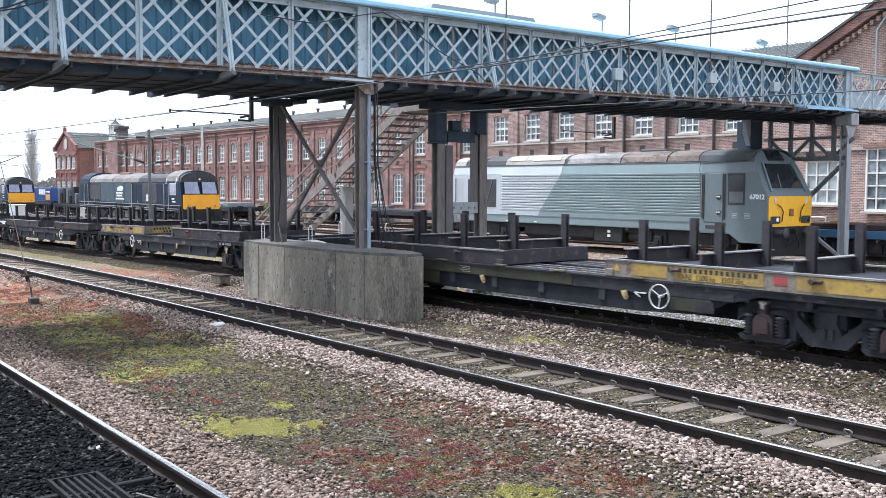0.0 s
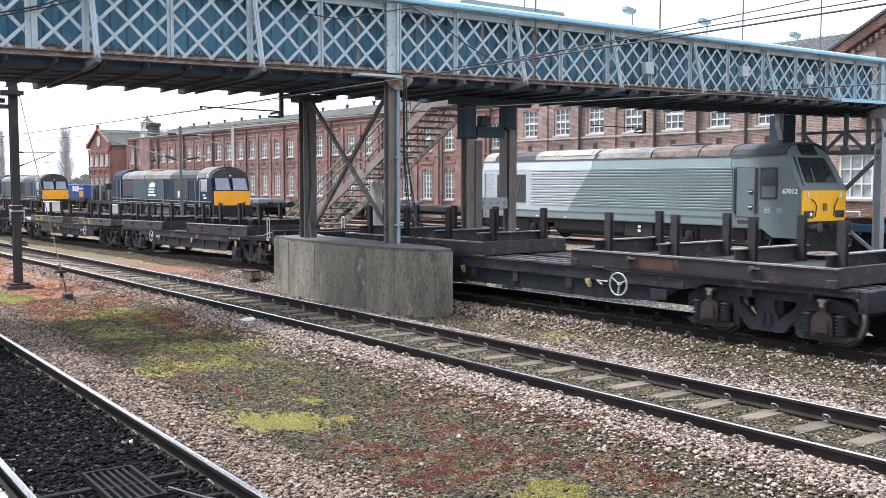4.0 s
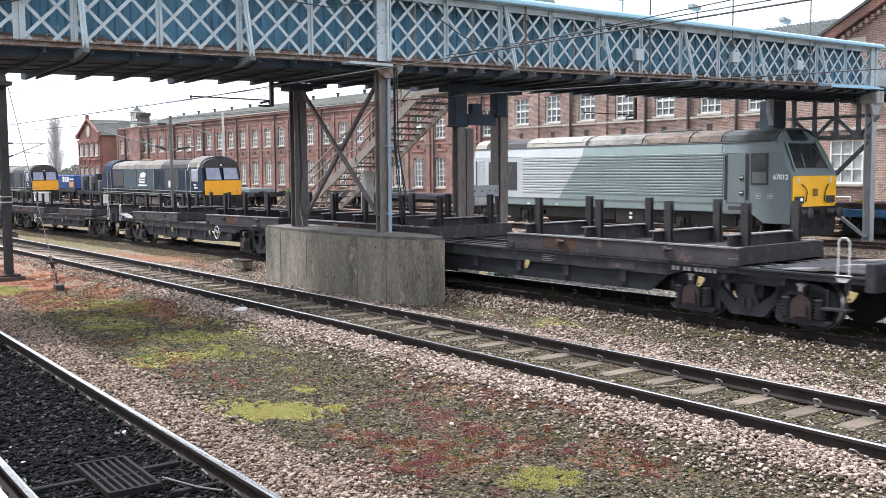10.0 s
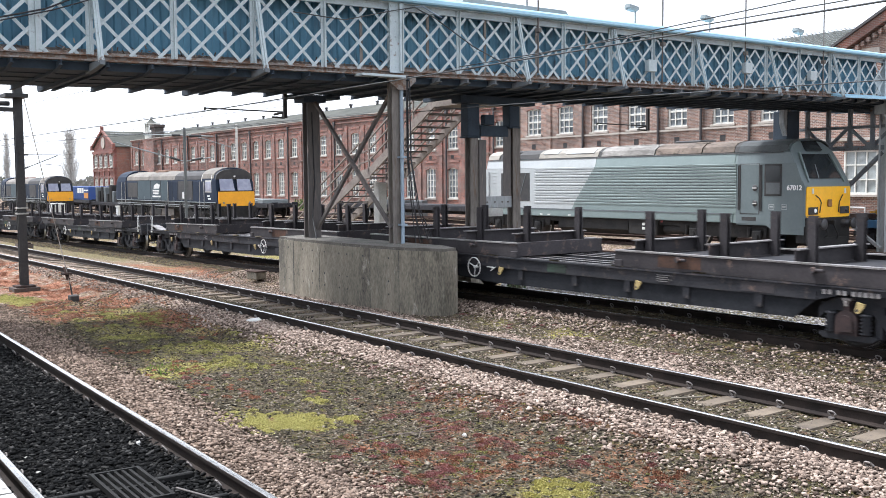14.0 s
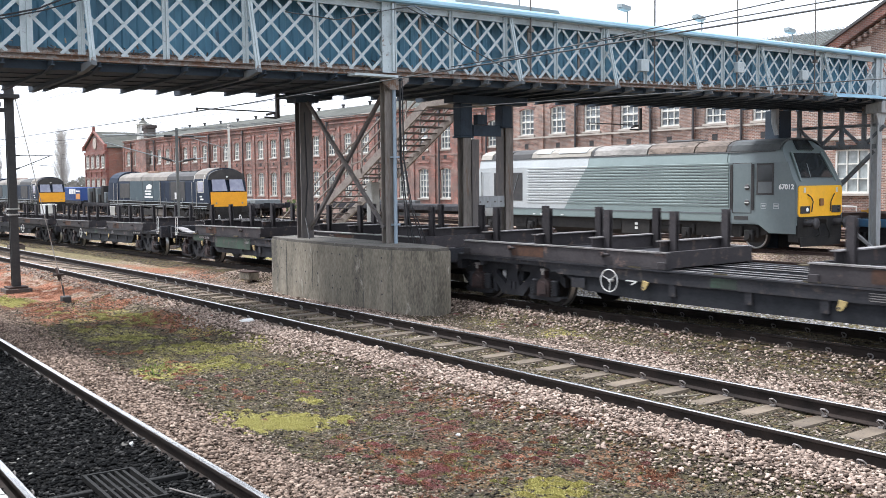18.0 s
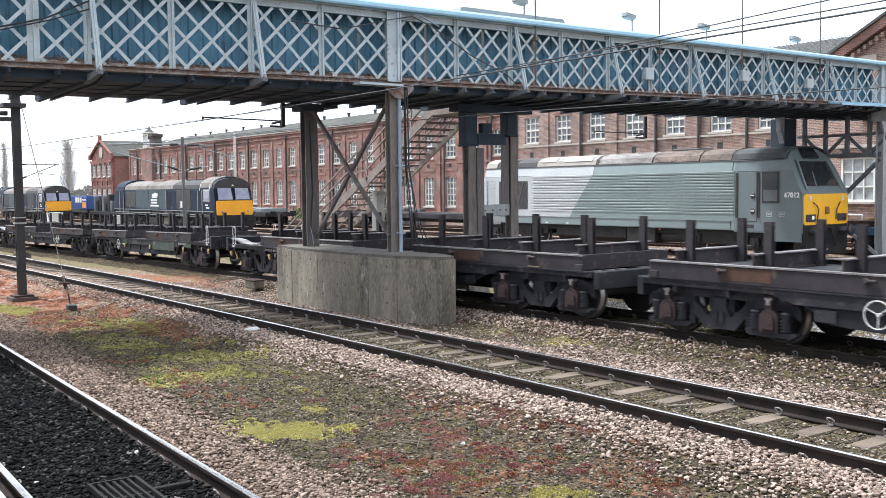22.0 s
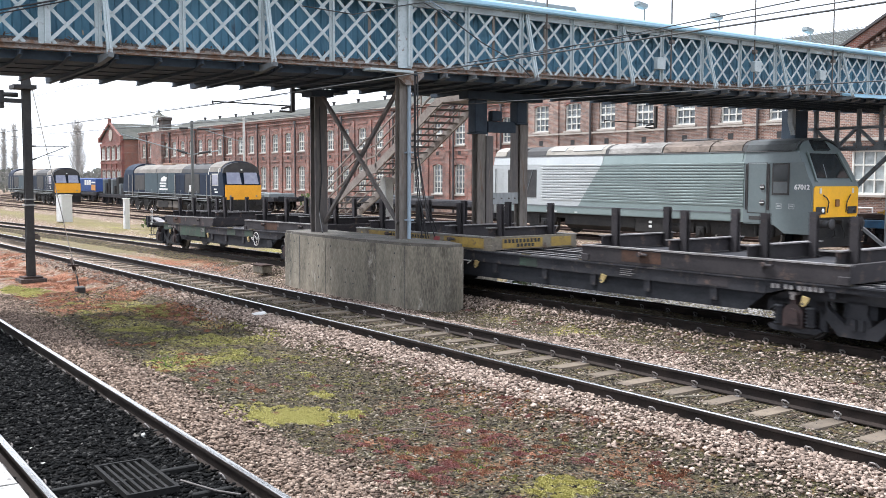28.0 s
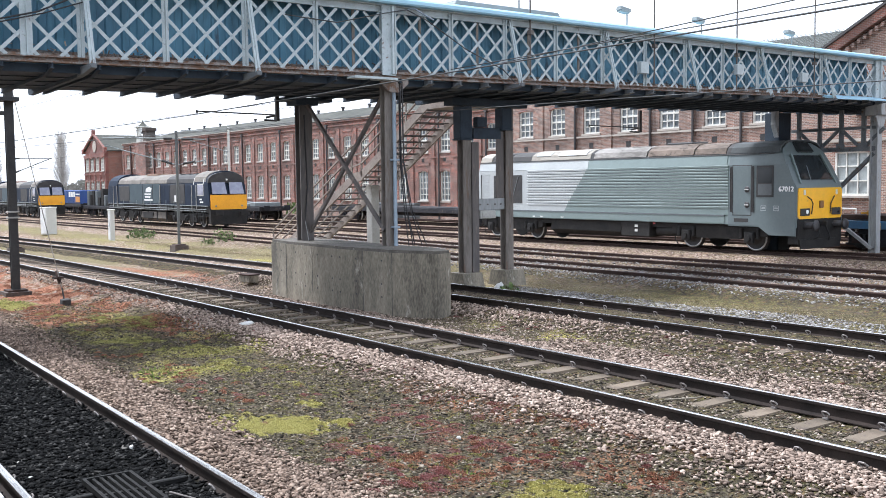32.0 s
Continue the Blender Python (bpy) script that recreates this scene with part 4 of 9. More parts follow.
stones("ballast_stones", "grey-brown ballast stones further along the platform track", [scatter(line_n, 0.80, 1.6, -27, -14, 1300, R1), scatter(line_n, 1.4, 2.1, -24, -14, 350, R1)], (0.013, 0.030), DULLSTONE, 21, flat=(0.42, 0.75), sink=0.08)
stones("ballast_stones", "dark oily ballast stones between the platform rails", [scatter(line_n, -0.72, 0.72, -19, -5, 800, R1), scatter(line_n, -1.5, -0.8, -12, -6, 400, R1)], (0.016, 0.036), DARKSTONE, 2, flat=(0.3, 0.6), sink=0.2)
stones("ballast_stones", "pale pink granite ballast stones along the middle track", [scatter(line_m, -1.45, -0.80, -15, -2.5, 1900, R1), scatter(line_m, -1.9, -1.4, -15, -2.5, 380, R1), scatter(line_m, 0.80, 1.75, -15, -2.5, 1750, R1), scatter(line_m, 1.3, 2.3, -14, -2.5, 700, R1), scatter(line_m, 2.2, 3.0, -12.5, -2.5, 700, R1)], (0.013, 0.030), PINKSTONE, 3, keep=near_pink, flat=(0.34, 0.6), sink=0.06, blocky=True)
stones("ballast_stones", "pink granite ballast stones further along the middle track", [scatter(line_m, -1.5, -0.80, -34, -15, 1250, R1), scatter(line_m, -1.8, -1.4, -19, -14, 300, R1), scatter(line_m, 0.80, 1.75, -34, -15, 1000, R1), scatter(line_m, 1.5, 2.3, -28, -15, 260, R1)], (0.016, 0.038), PINKSTONE, 23, keep=far_pink, flat=(0.4, 0.75), sink=0.1)
stones("soil_chips", "dusty brown stone chips between the middle rails", [scatter(line_m, -0.7, 0.35, -26, -2.5, 620, R1), scatter(line_m, 0.3, 0.7, -26, -2.5, 330, R1)], (0.009, 0.028), SOILSTONE, 4, flat=(0.25, 0.5))
stones("ballast_stones", "pink granite ballast stones along the freight track", [scatter(line_f, -1.75, -0.82, -28, -4, 420, R1), scatter(line_f, 0.85, 1.3, -28, -4, 160, R1)], (0.016, 0.038), PINKSTONE, 5,
       keep=lambda x, y: np.clip(0.25 + 1.1 * grid_noise(x, y, 0.8, 23), 0.05, 1) * (1 - 0.6 * smooth01(-15, -11, x)), flat=(0.4, 0.8), sink=0.12)
stones("soil_chips", "brown stone chips in the soil between tracks", [scatter(line_m, -5.2, -1.5, -13.5, -3.5, 1250, R1), scatter(line_m, -5.2, -1.5, -24, -13.5, 620, R1), scatter(line_f, -3.5, -1.4, -18, -4, 420, R1), scatter(line_f, -3.5, -1.4, -28, -18, 220, R1), scatter(line_f, -0.7, 0.7, -26, -4, 320, R1)], (0.007, 0.026), SOILSTONE, 6, flat=(0.2, 0.5))
stones("gravel", "brown-pink gravel between the middle and freight tracks", [scatter(line_f, -3.6, -1.5, -30, -4, 330, R1), scatter(line_m, -0.7, 0.7, -30, -2.5, 90, R1)], (0.010, 0.028), GRAVEL, 9, flat=(0.3, 0.6))
stones("yard_stones", "grey ballast stones between the sidings", [scatter(line_1, -1.7, 2.2, -40, -8, 110, R1), scatter(line_2, -1.9, 1.9, -46, -12, 40, R1)], (0.022, 0.045), GREYSTONE, 8, flat=(0.3, 0.6))
stones("ballast_stones", "grey ballast stones beyond the freight track", [scatter(line_f, 0.82, 1.9, -34, -2, 420, R1), scatter(line_f, 1.8, 3.6, -20, -4, 330, R1)], (0.015, 0.035), GREYSTONE, 25, flat=(0.35, 0.65))


def leaves(name, label, spots, density, size, material, seed, lift=0.5, thin=0.2, noise_seed=31):
    """Low plants: many small blades in the given patches."""
    rng = np.random.RandomState(seed)
    px, py = [], []
    for cx, cy, rx, ry in spots:
        n = int(density * 4 * rx * ry * 1.6)
        x, y = cx + rng.uniform(-1.25, 1.25, n) * rx, cy + rng.uniform(-1.25, 1.25, n) * ry
        w = blob(x, y, cx, cy, rx, ry) * np.clip(1.9 * grid_noise(x, y, 3.1, noise_seed) - thin, 0, 1)
        ok = rng.rand(n) < w * 1.3
        px.append(x[ok])
        py.append(y[ok])
    x, y = np.concatenate(px), np.concatenate(py)
    n = len(x)
    hgt = rng.uniform(size[0], size[1], n) * (0.5 + grid_noise(x, y, 6.0, noise_seed + 1))
    a = rng.uniform(0, 6.28, n)
    lean = rng.uniform(-0.8, 0.8, (n, 2)) * hgt[:, None]
    z = ground_height(x, y) - 0.004
    w = hgt * rng.uniform(0.22, 0.5, n)
    p = np.stack([x, y, z], -1)
    side = np.stack([np.cos(a) * w, np.sin(a) * w, np.zeros(n)], -1)
    mid = p + np.stack([lean[:, 0] * 0.5, lean[:, 1] * 0.5, hgt * lift], -1)
    tip = p + np.stack([lean[:, 0], lean[:, 1], hgt], -1)
    v = np.stack([p - side * 0.4, p + side * 0.4, mid + side, tip, mid - side], 1).reshape(-1, 3)
    f = (np.array([[0, 1, 2], [0, 2, 4], [4, 2, 3]])[None] + 5 * np.arange(n)[:, None, None]).reshape(-1, 3)
    return tagged(new(name, raw_mesh(name, v, f, material)), label, "low plants", kind="stuff")


def cushions(name, label, spots, count, radius, leaf, material, seed, per=70, noise_seed=51, thin=0.5):
    """Fluffy little cushions of tiny leaves, scattered over the given patches."""
    rng = np.random.RandomState(seed)
    cx, cy = [], []
    for sx, sy, rx, ry in spots:
        n = int(count * rx * ry * 4)
        x, y = sx + rng.uniform(-1.2, 1.2, n) * rx, sy + rng.uniform(-1.2, 1.2, n) * ry
        w = blob(x, y, sx, sy, rx, ry) * np.clip(2.2 * grid_noise(x, y, 2.6, noise_seed) - thin, 0, 1)
        ok = rng.rand(n) < 1.5 * w
        cx.append(x[ok])
        cy.append(y[ok])
    cx, cy = np.concatenate(cx), np.concatenate(cy)
    r = np.repeat(rng.uniform(radius[0], radius[1], len(cx)), per)
    cx, cy = np.repeat(cx, per), np.repeat(cy, per)
    n = len(cx)
    a, q = rng.uniform(0, 6.28, n), np.sqrt(rng.rand(n)) * r * rng.uniform(0.6, 1.3, n)
    x, y = cx + np.cos(a) * q * 1.2, cy + np.sin(a) * q
    z = ground_height(x, y) + 0.3 * r * np.clip(1 - (q / r) ** 2, 0, 1) * rng.uniform(0.4, 1.2, n) + 0.004
    s = leaf * rng.uniform(0.6, 1.5, n)
    v = OCT_V[None, [0, 2, 4, 1]] * s[:, None, None] + rng.uniform(-0.5, 0.5, (n, 4, 3)) * s[:, None, None]
    v = (v + np.stack([x, y, z], -1)[:, None, :]).reshape(-1, 3)
    f = (np.array([[0, 1, 2], [1, 3, 2]])[None] + 4 * np.arange(n)[:, None, None]).reshape(-1, 3)
    return tagged(new(name, raw_mesh(name, v, f, material)), label, "low plants", kind="stuff")


MOSSY = by_island(mat("moss_yellow", 0.3, rough=0.9, bump=0, spec=0.05), [(0.37, 0.33, 0.115), (0.48, 0.44, 0.17), (0.43, 0.40, 0.145), (0.29, 0.28, 0.09), (0.55, 0.50, 0.22)])
MOSSG = by_island(mat("moss_green", 0.2, rough=0.9, bump=0, spec=0.05), [(0.1495, 0.1437, 0.0517), (0.2185, 0.207, 0.0759), (0.299, 0.2737, 0.1035), (0.184, 0.1898, 0.0621), (0.2415, 0.2162, 0.0897)])
MOSSL = by_island(mat("moss_pale", 0.25, rough=0.9, bump=0, spec=0.05), [(0.286, 0.275, 0.099), (0.396, 0.3685, 0.143), (0.341, 0.33, 0.1155), (0.242, 0.242, 0.077), (0.451, 0.407, 0.1705)])
SEDUM = by_island(mat("stonecrop_red", 0.2, rough=0.9, bump=0, spec=0.05), [(0.2125, 0.0797, 0.0744), (0.3145, 0.1381, 0.1435), (0.255, 0.1063, 0.0904), (0.153, 0.0638, 0.0531), (0.374, 0.2125, 0.2125)])
SEDUMO = by_island(mat("stonecrop_rust", 0.2, rough=0.9, bump=0, spec=0.05), [(0.20, 0.085, 0.055), (0.32, 0.145, 0.10), (0.26, 0.125, 0.08), (0.14, 0.06, 0.04), (0.36, 0.21, 0.125)])
GREENW = by_island(mat("weed_green", 0.2, rough=0.8, bump=0, spec=0.1), [(0.085, 0.135, 0.03), (0.153, 0.216, 0.048), (0.20, 0.24, 0.065)])
cushions("moss_patch", "bright yellow-green moss cushions on the soil", YELLOW_MOSS, 380, (0.03, 0.075), 0.0065, MOSSY, 61, 150, 31, 0.0)
cushions("moss_patch", "olive green moss on the soil between tracks", GREEN_MOSS[:13], 32, (0.04, 0.10), 0.008, MOSSG, 62, 100, 31, 1.0)
cushions("moss_patch", "pale yellow-green moss cushions among the olive moss", GREEN_MOSS[:12], 46, (0.04, 0.12), 0.008, MOSSL, 72, 120, 31, 0.95)
cushions("stonecrop", "crimson stonecrop clumps scattered over the soil", RED_SEDUM[8:17], 17, (0.04, 0.12), 0.0048, SEDUM, 63, 420, 51, 0.85)
cushions("stonecrop", "rust-coloured stonecrop on soil and ballast", RED_SEDUM[:14] + [(-14.0, 5.2, 3.0, 0.5)], 36, (0.03, 0.09), 0.008, SEDUMO, 64, 100, 57, 0.65)
cushions("stonecrop", "sparse red stonecrop in the pale ballast", [(-10.0, 7.7, 6.0, 0.5), (-9.0, 5.9, 5.0, 1.8), (-14.0, 12.2, 7.0, 0.5)], 8, (0.03, 0.09), 0.0045, SEDUM, 66, 300, 59, 0.7)
cushions("moss_patch", "thin olive moss film on the soil", [(-11.0, 6.2, 5.5, 1.5), (-19.0, 6.3, 5.0, 1.3)], 40, (0.02, 0.06), 0.007, MOSSG, 67, 36, 71, 0.6)
leaves("weeds", "small green weeds on the soil", [(-7.4, 5.7, 0.14, 0.14), (-14.2, 5.2, 0.4, 0.3), (-25.0, 5.4, 0.9, 0.4)], 900, (0.012, 0.035), GREENW, 65, thin=0.0, noise_seed=71)
leaves("dry_grass", "short dry tan grass between the sidings", [(-14.0, 17.8, 8.0, 0.7), (-26.0, 17.4, 8.0, 0.8), (-44.0, 18.0, 10.0, 1.0)], 600, (0.012, 0.03), by_island(mat("dry_grass", 0.2, rough=0.85, bump=0), [(0.21, 0.168, 0.095), (0.31, 0.255, 0.155), (0.165, 0.135, 0.075), (0.38, 0.32, 0.21)]), 68, thin=0.0, noise_seed=73)
# ---------------------------------------------------------------- platform edge
plat = thing("platform", "railway platform with a pale worn coping edge", "platform", kind="structure")
part("platform_wall", Geo().prism([(-60, 1.85), (20, 0.58), (20, -8), (-60, -8)], -0.35, 0.86, "z"), CONCRETE, plat)
cop = Geo().prism([(0.0, -0.06), (0.62, -0.06), (0.62, 0.06), (0.0, 0.06)], -0.45, 0.0, "y").mesh("coping_slab", by_object(mat("coping_pale", (0.42, 0.41, 0.385), (0.28, 0.27, 0.255), rough=0.9, grain=30, stain=5, third=(0.16, 0.15, 0.14), spots=0.3, bump=0.3), 0.15))
for k in range(70):
    x = -30 + 0.64 * k
    piece("coping_slab", cop, plat, pose(x, 1.05 - 0.0159 * (x + 5.3), 0.925, 0, 0, -0.91))

# ---------------------------------------------------------------- footbridge
XN, XF = -18.2, -21.7          # planes of the two trusses
ZB, ZT = 4.74, 6.36            # lower and upper chords
Y0, Y1 = -8.0, 47.5
Y2 = 31.9                      # end of the roofed part
# the girders rise and grow shallower towards the works
def low_rise(y):
    return 0.05 + 0.0152 * (y - 5.0)


def warp_z(y):
    """Scale and shift of heights at y."""
    lo, hi = low_rise(y), 0.0045 * (y - 10.0)
    a = (ZT + hi - ZB - lo) / (ZT - ZB)
    return a, ZB + lo - a * ZB


bridge = thing("footbridge", "lattice girder station footbridge, pale grey ironwork over blue sheeting", "footbridge")

g = Geo()
g.prism([(XN - 0.10, ZB - 0.10), (XN + 0.10, ZB - 0.10), (XN + 0.10, ZB - 0.07), (XN + 0.012, ZB - 0.07), (XN + 0.012, ZB), (XN + 0.075, ZB), (XN + 0.075, ZB + 0.02), (XN + 0.012, ZB + 0.02), (XN + 0.012, ZB + 0.07), (XN - 0.012, ZB + 0.07), (XN - 0.012, ZB - 0.07), (XN - 0.10, ZB - 0.07)], Y0, Y1, "y")
part("lower_chord", g, PAINTRUST, bridge, "rust-stained grey lower girder chord")
g = Geo()
g.prism([(XN - 0.012, ZT - 0.16), (XN + 0.07, ZT - 0.16), (XN + 0.07, ZT - 0.145), (XN + 0.012, ZT - 0.145), (XN + 0.012, ZT), (XN + 0.09, ZT), (XN + 0.09, ZT + 0.025), (XN - 0.09, ZT + 0.025), (XN - 0.09, ZT), (XN - 0.012, ZT)], Y0, Y1, "y")
part("upper_chord", g, PAINT, bridge)
g = Geo()
g.box((XF - 0.10, Y0, ZB - 0.10), (XF + 0.10, Y1, ZB - 0.07)).box((XF - 0.012, Y0, ZB - 0.07), (XF + 0.012, Y1, ZT)).box((XF - 0.09, Y0, ZT), (XF + 0.09, Y1, ZT + 0.025))
part("far_girder", g, PAINT, bridge)
# blue corrugated sheeting behind the lattice
g = Geo()
for face in (XN - 0.42, XF + 0.42):
    y = Y0
    pts = []
    while y < Y2:
        pts += [(y, 0.0), (y + 0.12, 0.0), (y + 0.15, 0.035), (y + 0.27, 0.035)]
        y += 0.30
    g = Geo().prism([(face + d, yy) for yy, d in pts] + [(face + d - 0.012, yy) for yy, d in pts[::-1]], ZB - 0.1, ZT + 0.1, "z")
    part("sheeting", g, BLUE, bridge, "blue corrugated side sheeting")
# roof: shallow arch with a rounded eave
prof = [(-0.16 + XN + 0.42, 6.385), (XN + 0.28, 6.42), (XN + 0.27, 6.50), (XN + 0.20, 6.56), (XN - 0.5, 6.66), ((XN + XF) / 2, 6.74), (XF + 0.5, 6.66), (XF - 0.2, 6.56), (XF - 0.27, 6.5), (XF - 0.26, 6.385)]
part("roof", Geo().prism(prof, Y0, Y2 + 0.25, "y"), ROOFBLUE, bridge, "pale blue sheet roof with a rounded eave")
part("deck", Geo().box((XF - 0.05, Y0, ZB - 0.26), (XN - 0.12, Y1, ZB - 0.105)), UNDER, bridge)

# dark band along the foot of the lattice, in front of the sheeting
part("kick_board", Geo().box((XN - 0.36, Y0, ZB + 0.02), (XN - 0.33, Y2, ZB + 0.17)), COLDARK, bridge, "dark band behind the foot of the lattice")

# lattice bars
H = ZT - 0.16 - (ZB + 0.02)
for s, off in ((1, 0.016), (-1, -0.016)):
    y = 1.915
    while y < 34.5:
        # the falling bars are set a little off the rising ones near the platform end
        yy = y - (0.11 * min(1.0, max(0.0, (9.7 - y) / 1.7)) if s < 0 else 0.0)
        # each bar runs between the chords at its own place along the girder
        cut, end = low_rise(y - s * H / 2), 0.0045 * (y - 10.0)
        me = Geo().bar((0, -s * (H / 2 - cut), cut - H / 2), (0, s * (H / 2 + end), H / 2 + end), 0.062, 0.012, up=(1, 0, 0)).mesh("lattice_bar", PAINT)
        piece("lattice_bar", me, bridge, pose(XN + 0.026 + off, yy, ZB + 0.02 + H / 2))
        y += 0.535
g = Geo()
for s, off in ((1, 0.016), (-1, -0.016)):
    for lo, hi in ((Y0 + 1, 1.9), (34.6, Y1 - 1)):
        y = lo
        while y < hi:
            g.bar((XN + 0.026 + off, y - s * H / 2, ZB + 0.02), (XN + 0.026 + off, y + s * H / 2, ZT - 0.16), 0.062, 0.012, up=(1, 0, 0))
            y += 0.53
tagged(part("distant_lattice", g, PAINT, bridge), kind="stuff")

# posts, raking stays and main posts
def post_mesh(w):
    g = Geo()
    g.box((0.035, -w / 2, ZB + 0.0), (0.05, w / 2, ZT - 0.01)).box((0.05, -0.008, ZB + 0.02), (0.11, 0.008, ZT - 0.02))
    for z in (ZB + 0.08, ZT - 0.09):
        for y in (-w / 3, w / 3):
            g.box((0.05, y - 0.015, z - 0.015), (0.062, y + 0.015, z + 0.015))
    return g.mesh("post", PAINT)


POST = post_mesh(0.13)
STAY = Geo()
STAY.bar((0.06, 0.0, ZT - 0.03), (0.46, 0.0, ZB - 0.16), 0.10, 0.05, up=(1, 0, 0)).bar((0.05, 0, ZT - 0.03), (0.47, 0, ZB - 0.16), 0.02, 0.10, up=(1, 0, 0))
STAY = STAY.mesh("raking_stay", PAINT)
main = Geo()
main.box((-0.06, -0.14, ZB - 0.02), (0.10, 0.14, ZT + 0.03)).box((0.10, -0.18, ZB - 0.04), (0.115, 0.18, ZT + 0.02)).box((0.115, 0.05, ZB), (0.18, 0.10, ZT)).box((0.115, 0.13, ZB), (0.16, 0.165, ZT))
for z in np.arange(ZB + 0.1, ZT, 0.36):
    for y in (-0.14, -0.02):
        main.box((0.115, y - 0.018, z - 0.018), (0.13, y + 0.018, z + 0.018))
main = main.mesh("main_post", PAINT)
piece("post", post_mesh(0.21), bridge, pose(XN, 4.42, 0))
for y in (11.93, 31.75):
    piece("main_post", main, bridge, pose(XN, y, 0))
for k, y in enumerate((0.4, 2.0, 5.35, 6.92, 8.55, 10.15, 13.68, 15.3, 16.95, 18.6, 20.22, 21.85, 23.5, 25.15, 26.8, 28.45, 30.1, 33.4, 35.0, 36.7)):
    piece("post", POST, bridge, pose(XN, y, 0))
for y in (2.2, 5.42, 8.62, 15.45, 18.72, 21.98, 25.3, 28.6, 35.0):
    piece("raking_stay", STAY, bridge, pose(XN, y, 0))
# thinner intermediate hangers seen through the lattice
HANG = Geo().box((-0.03, -0.035, ZB), (-0.015, 0.035, ZT - 0.02)).mesh("hanger", COLUMN)
for y in (11.1, 12.85, 14.5, 16.1, 17.8):
    piece("hanger", HANG, bridge, pose(XN, y, 0))

# cross girders under the deck, the shade there put into their dark colour
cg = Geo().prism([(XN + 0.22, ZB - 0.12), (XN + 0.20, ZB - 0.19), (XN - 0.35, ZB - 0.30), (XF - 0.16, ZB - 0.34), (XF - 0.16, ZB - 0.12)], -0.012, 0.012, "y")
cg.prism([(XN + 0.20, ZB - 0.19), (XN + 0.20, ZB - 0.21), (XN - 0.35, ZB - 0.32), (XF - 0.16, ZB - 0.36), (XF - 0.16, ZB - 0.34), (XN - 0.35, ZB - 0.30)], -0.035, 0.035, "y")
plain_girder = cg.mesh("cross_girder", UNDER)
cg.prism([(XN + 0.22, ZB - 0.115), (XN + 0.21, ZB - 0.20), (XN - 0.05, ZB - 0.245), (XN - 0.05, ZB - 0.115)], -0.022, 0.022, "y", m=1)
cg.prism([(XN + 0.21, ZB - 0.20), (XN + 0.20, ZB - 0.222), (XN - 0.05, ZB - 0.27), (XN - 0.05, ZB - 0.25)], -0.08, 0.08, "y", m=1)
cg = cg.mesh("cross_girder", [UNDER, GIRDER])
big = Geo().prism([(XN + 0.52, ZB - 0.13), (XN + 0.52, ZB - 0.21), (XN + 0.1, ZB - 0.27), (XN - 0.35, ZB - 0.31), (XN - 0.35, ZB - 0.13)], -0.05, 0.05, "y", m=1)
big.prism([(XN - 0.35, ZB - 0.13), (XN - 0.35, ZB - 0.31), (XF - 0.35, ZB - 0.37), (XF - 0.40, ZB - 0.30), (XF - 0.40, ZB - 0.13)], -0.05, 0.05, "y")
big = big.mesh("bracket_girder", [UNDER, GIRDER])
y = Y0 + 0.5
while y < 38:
    # Pale ends only past 12.5 m: the nearer ones are coloured as in shade.
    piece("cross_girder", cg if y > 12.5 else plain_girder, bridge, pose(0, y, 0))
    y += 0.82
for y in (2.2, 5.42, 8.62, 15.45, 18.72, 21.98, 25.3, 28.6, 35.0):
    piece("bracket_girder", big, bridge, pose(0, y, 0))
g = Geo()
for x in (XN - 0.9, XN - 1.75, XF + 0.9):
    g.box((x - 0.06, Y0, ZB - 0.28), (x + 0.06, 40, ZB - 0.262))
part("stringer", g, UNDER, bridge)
# pale blue apron at the far pier and loose debris along the lower chord
part("apron", Geo().prism([(XN + 0.02, ZB + 0.05), (XN + 0.52, ZB - 0.12), (XN + 0.52, ZB - 0.17), (XN + 0.02, ZB - 0.06)], 28.6, 31.7, "y"), ROOFBLUE, bridge, "pale blue sheet apron")
rng = random.Random(4)
g = Geo()
for k in range(2600):
    y = rng.choice([rng.uniform(3.5, 12), rng.uniform(12.3, 31), rng.uniform(15, 28), rng.uniform(19, 28)])
    z = ZB + 0.03 + abs(rng.gauss(0, 0.065))
    x = XN + rng.uniform(-0.35, 0.02)
    a = rng.uniform(0, 6.28)
    d = rng.uniform(0.04, 0.14)
    g.bar((x, y, z), (x + 0.3 * d * math.sin(a), y + d * math.cos(a), z + d * 0.6 * math.sin(a)), 0.025, 0.006)
DEBRIS = by_island(mat("dead_leaves", 0.2, rough=0.9, bump=0), [(0.10, 0.07, 0.05), (0.22, 0.16, 0.12), (0.33, 0.28, 0.23), (0.17, 0.10, 0.07)])
tagged(part("dead_leaf_litter", g, DEBRIS, bridge), kind="stuff")
part("bridge_cable", Geo().tube([(XN + 0.14, 9.4, ZT - 0.45), (XN + 0.15, 10.6, ZT - 0.52), (XN + 0.18, 11.8, ZT - 0.2), (XN + 0.2, 12.35, ZT - 0.07), (XN + 0.2, 12.9, ZT - 0.28), (XN + 0.18, 14.0, ZT - 0.9), (XN + 0.2, 15.1, ZB + 0.25), (XN + 0.3, 15.4, ZB - 0.1)], 0.014, 6), WIRE, bridge, "sagging grey cable")
part("bridge_cable", Geo().tube([(XN + 0.14, 12.15, ZT - 0.12), (XN + 0.2, 12.55, ZT - 0.02), (XN + 0.17, 13.1, ZT - 0.25)], 0.02, 6), PIPE, bridge)
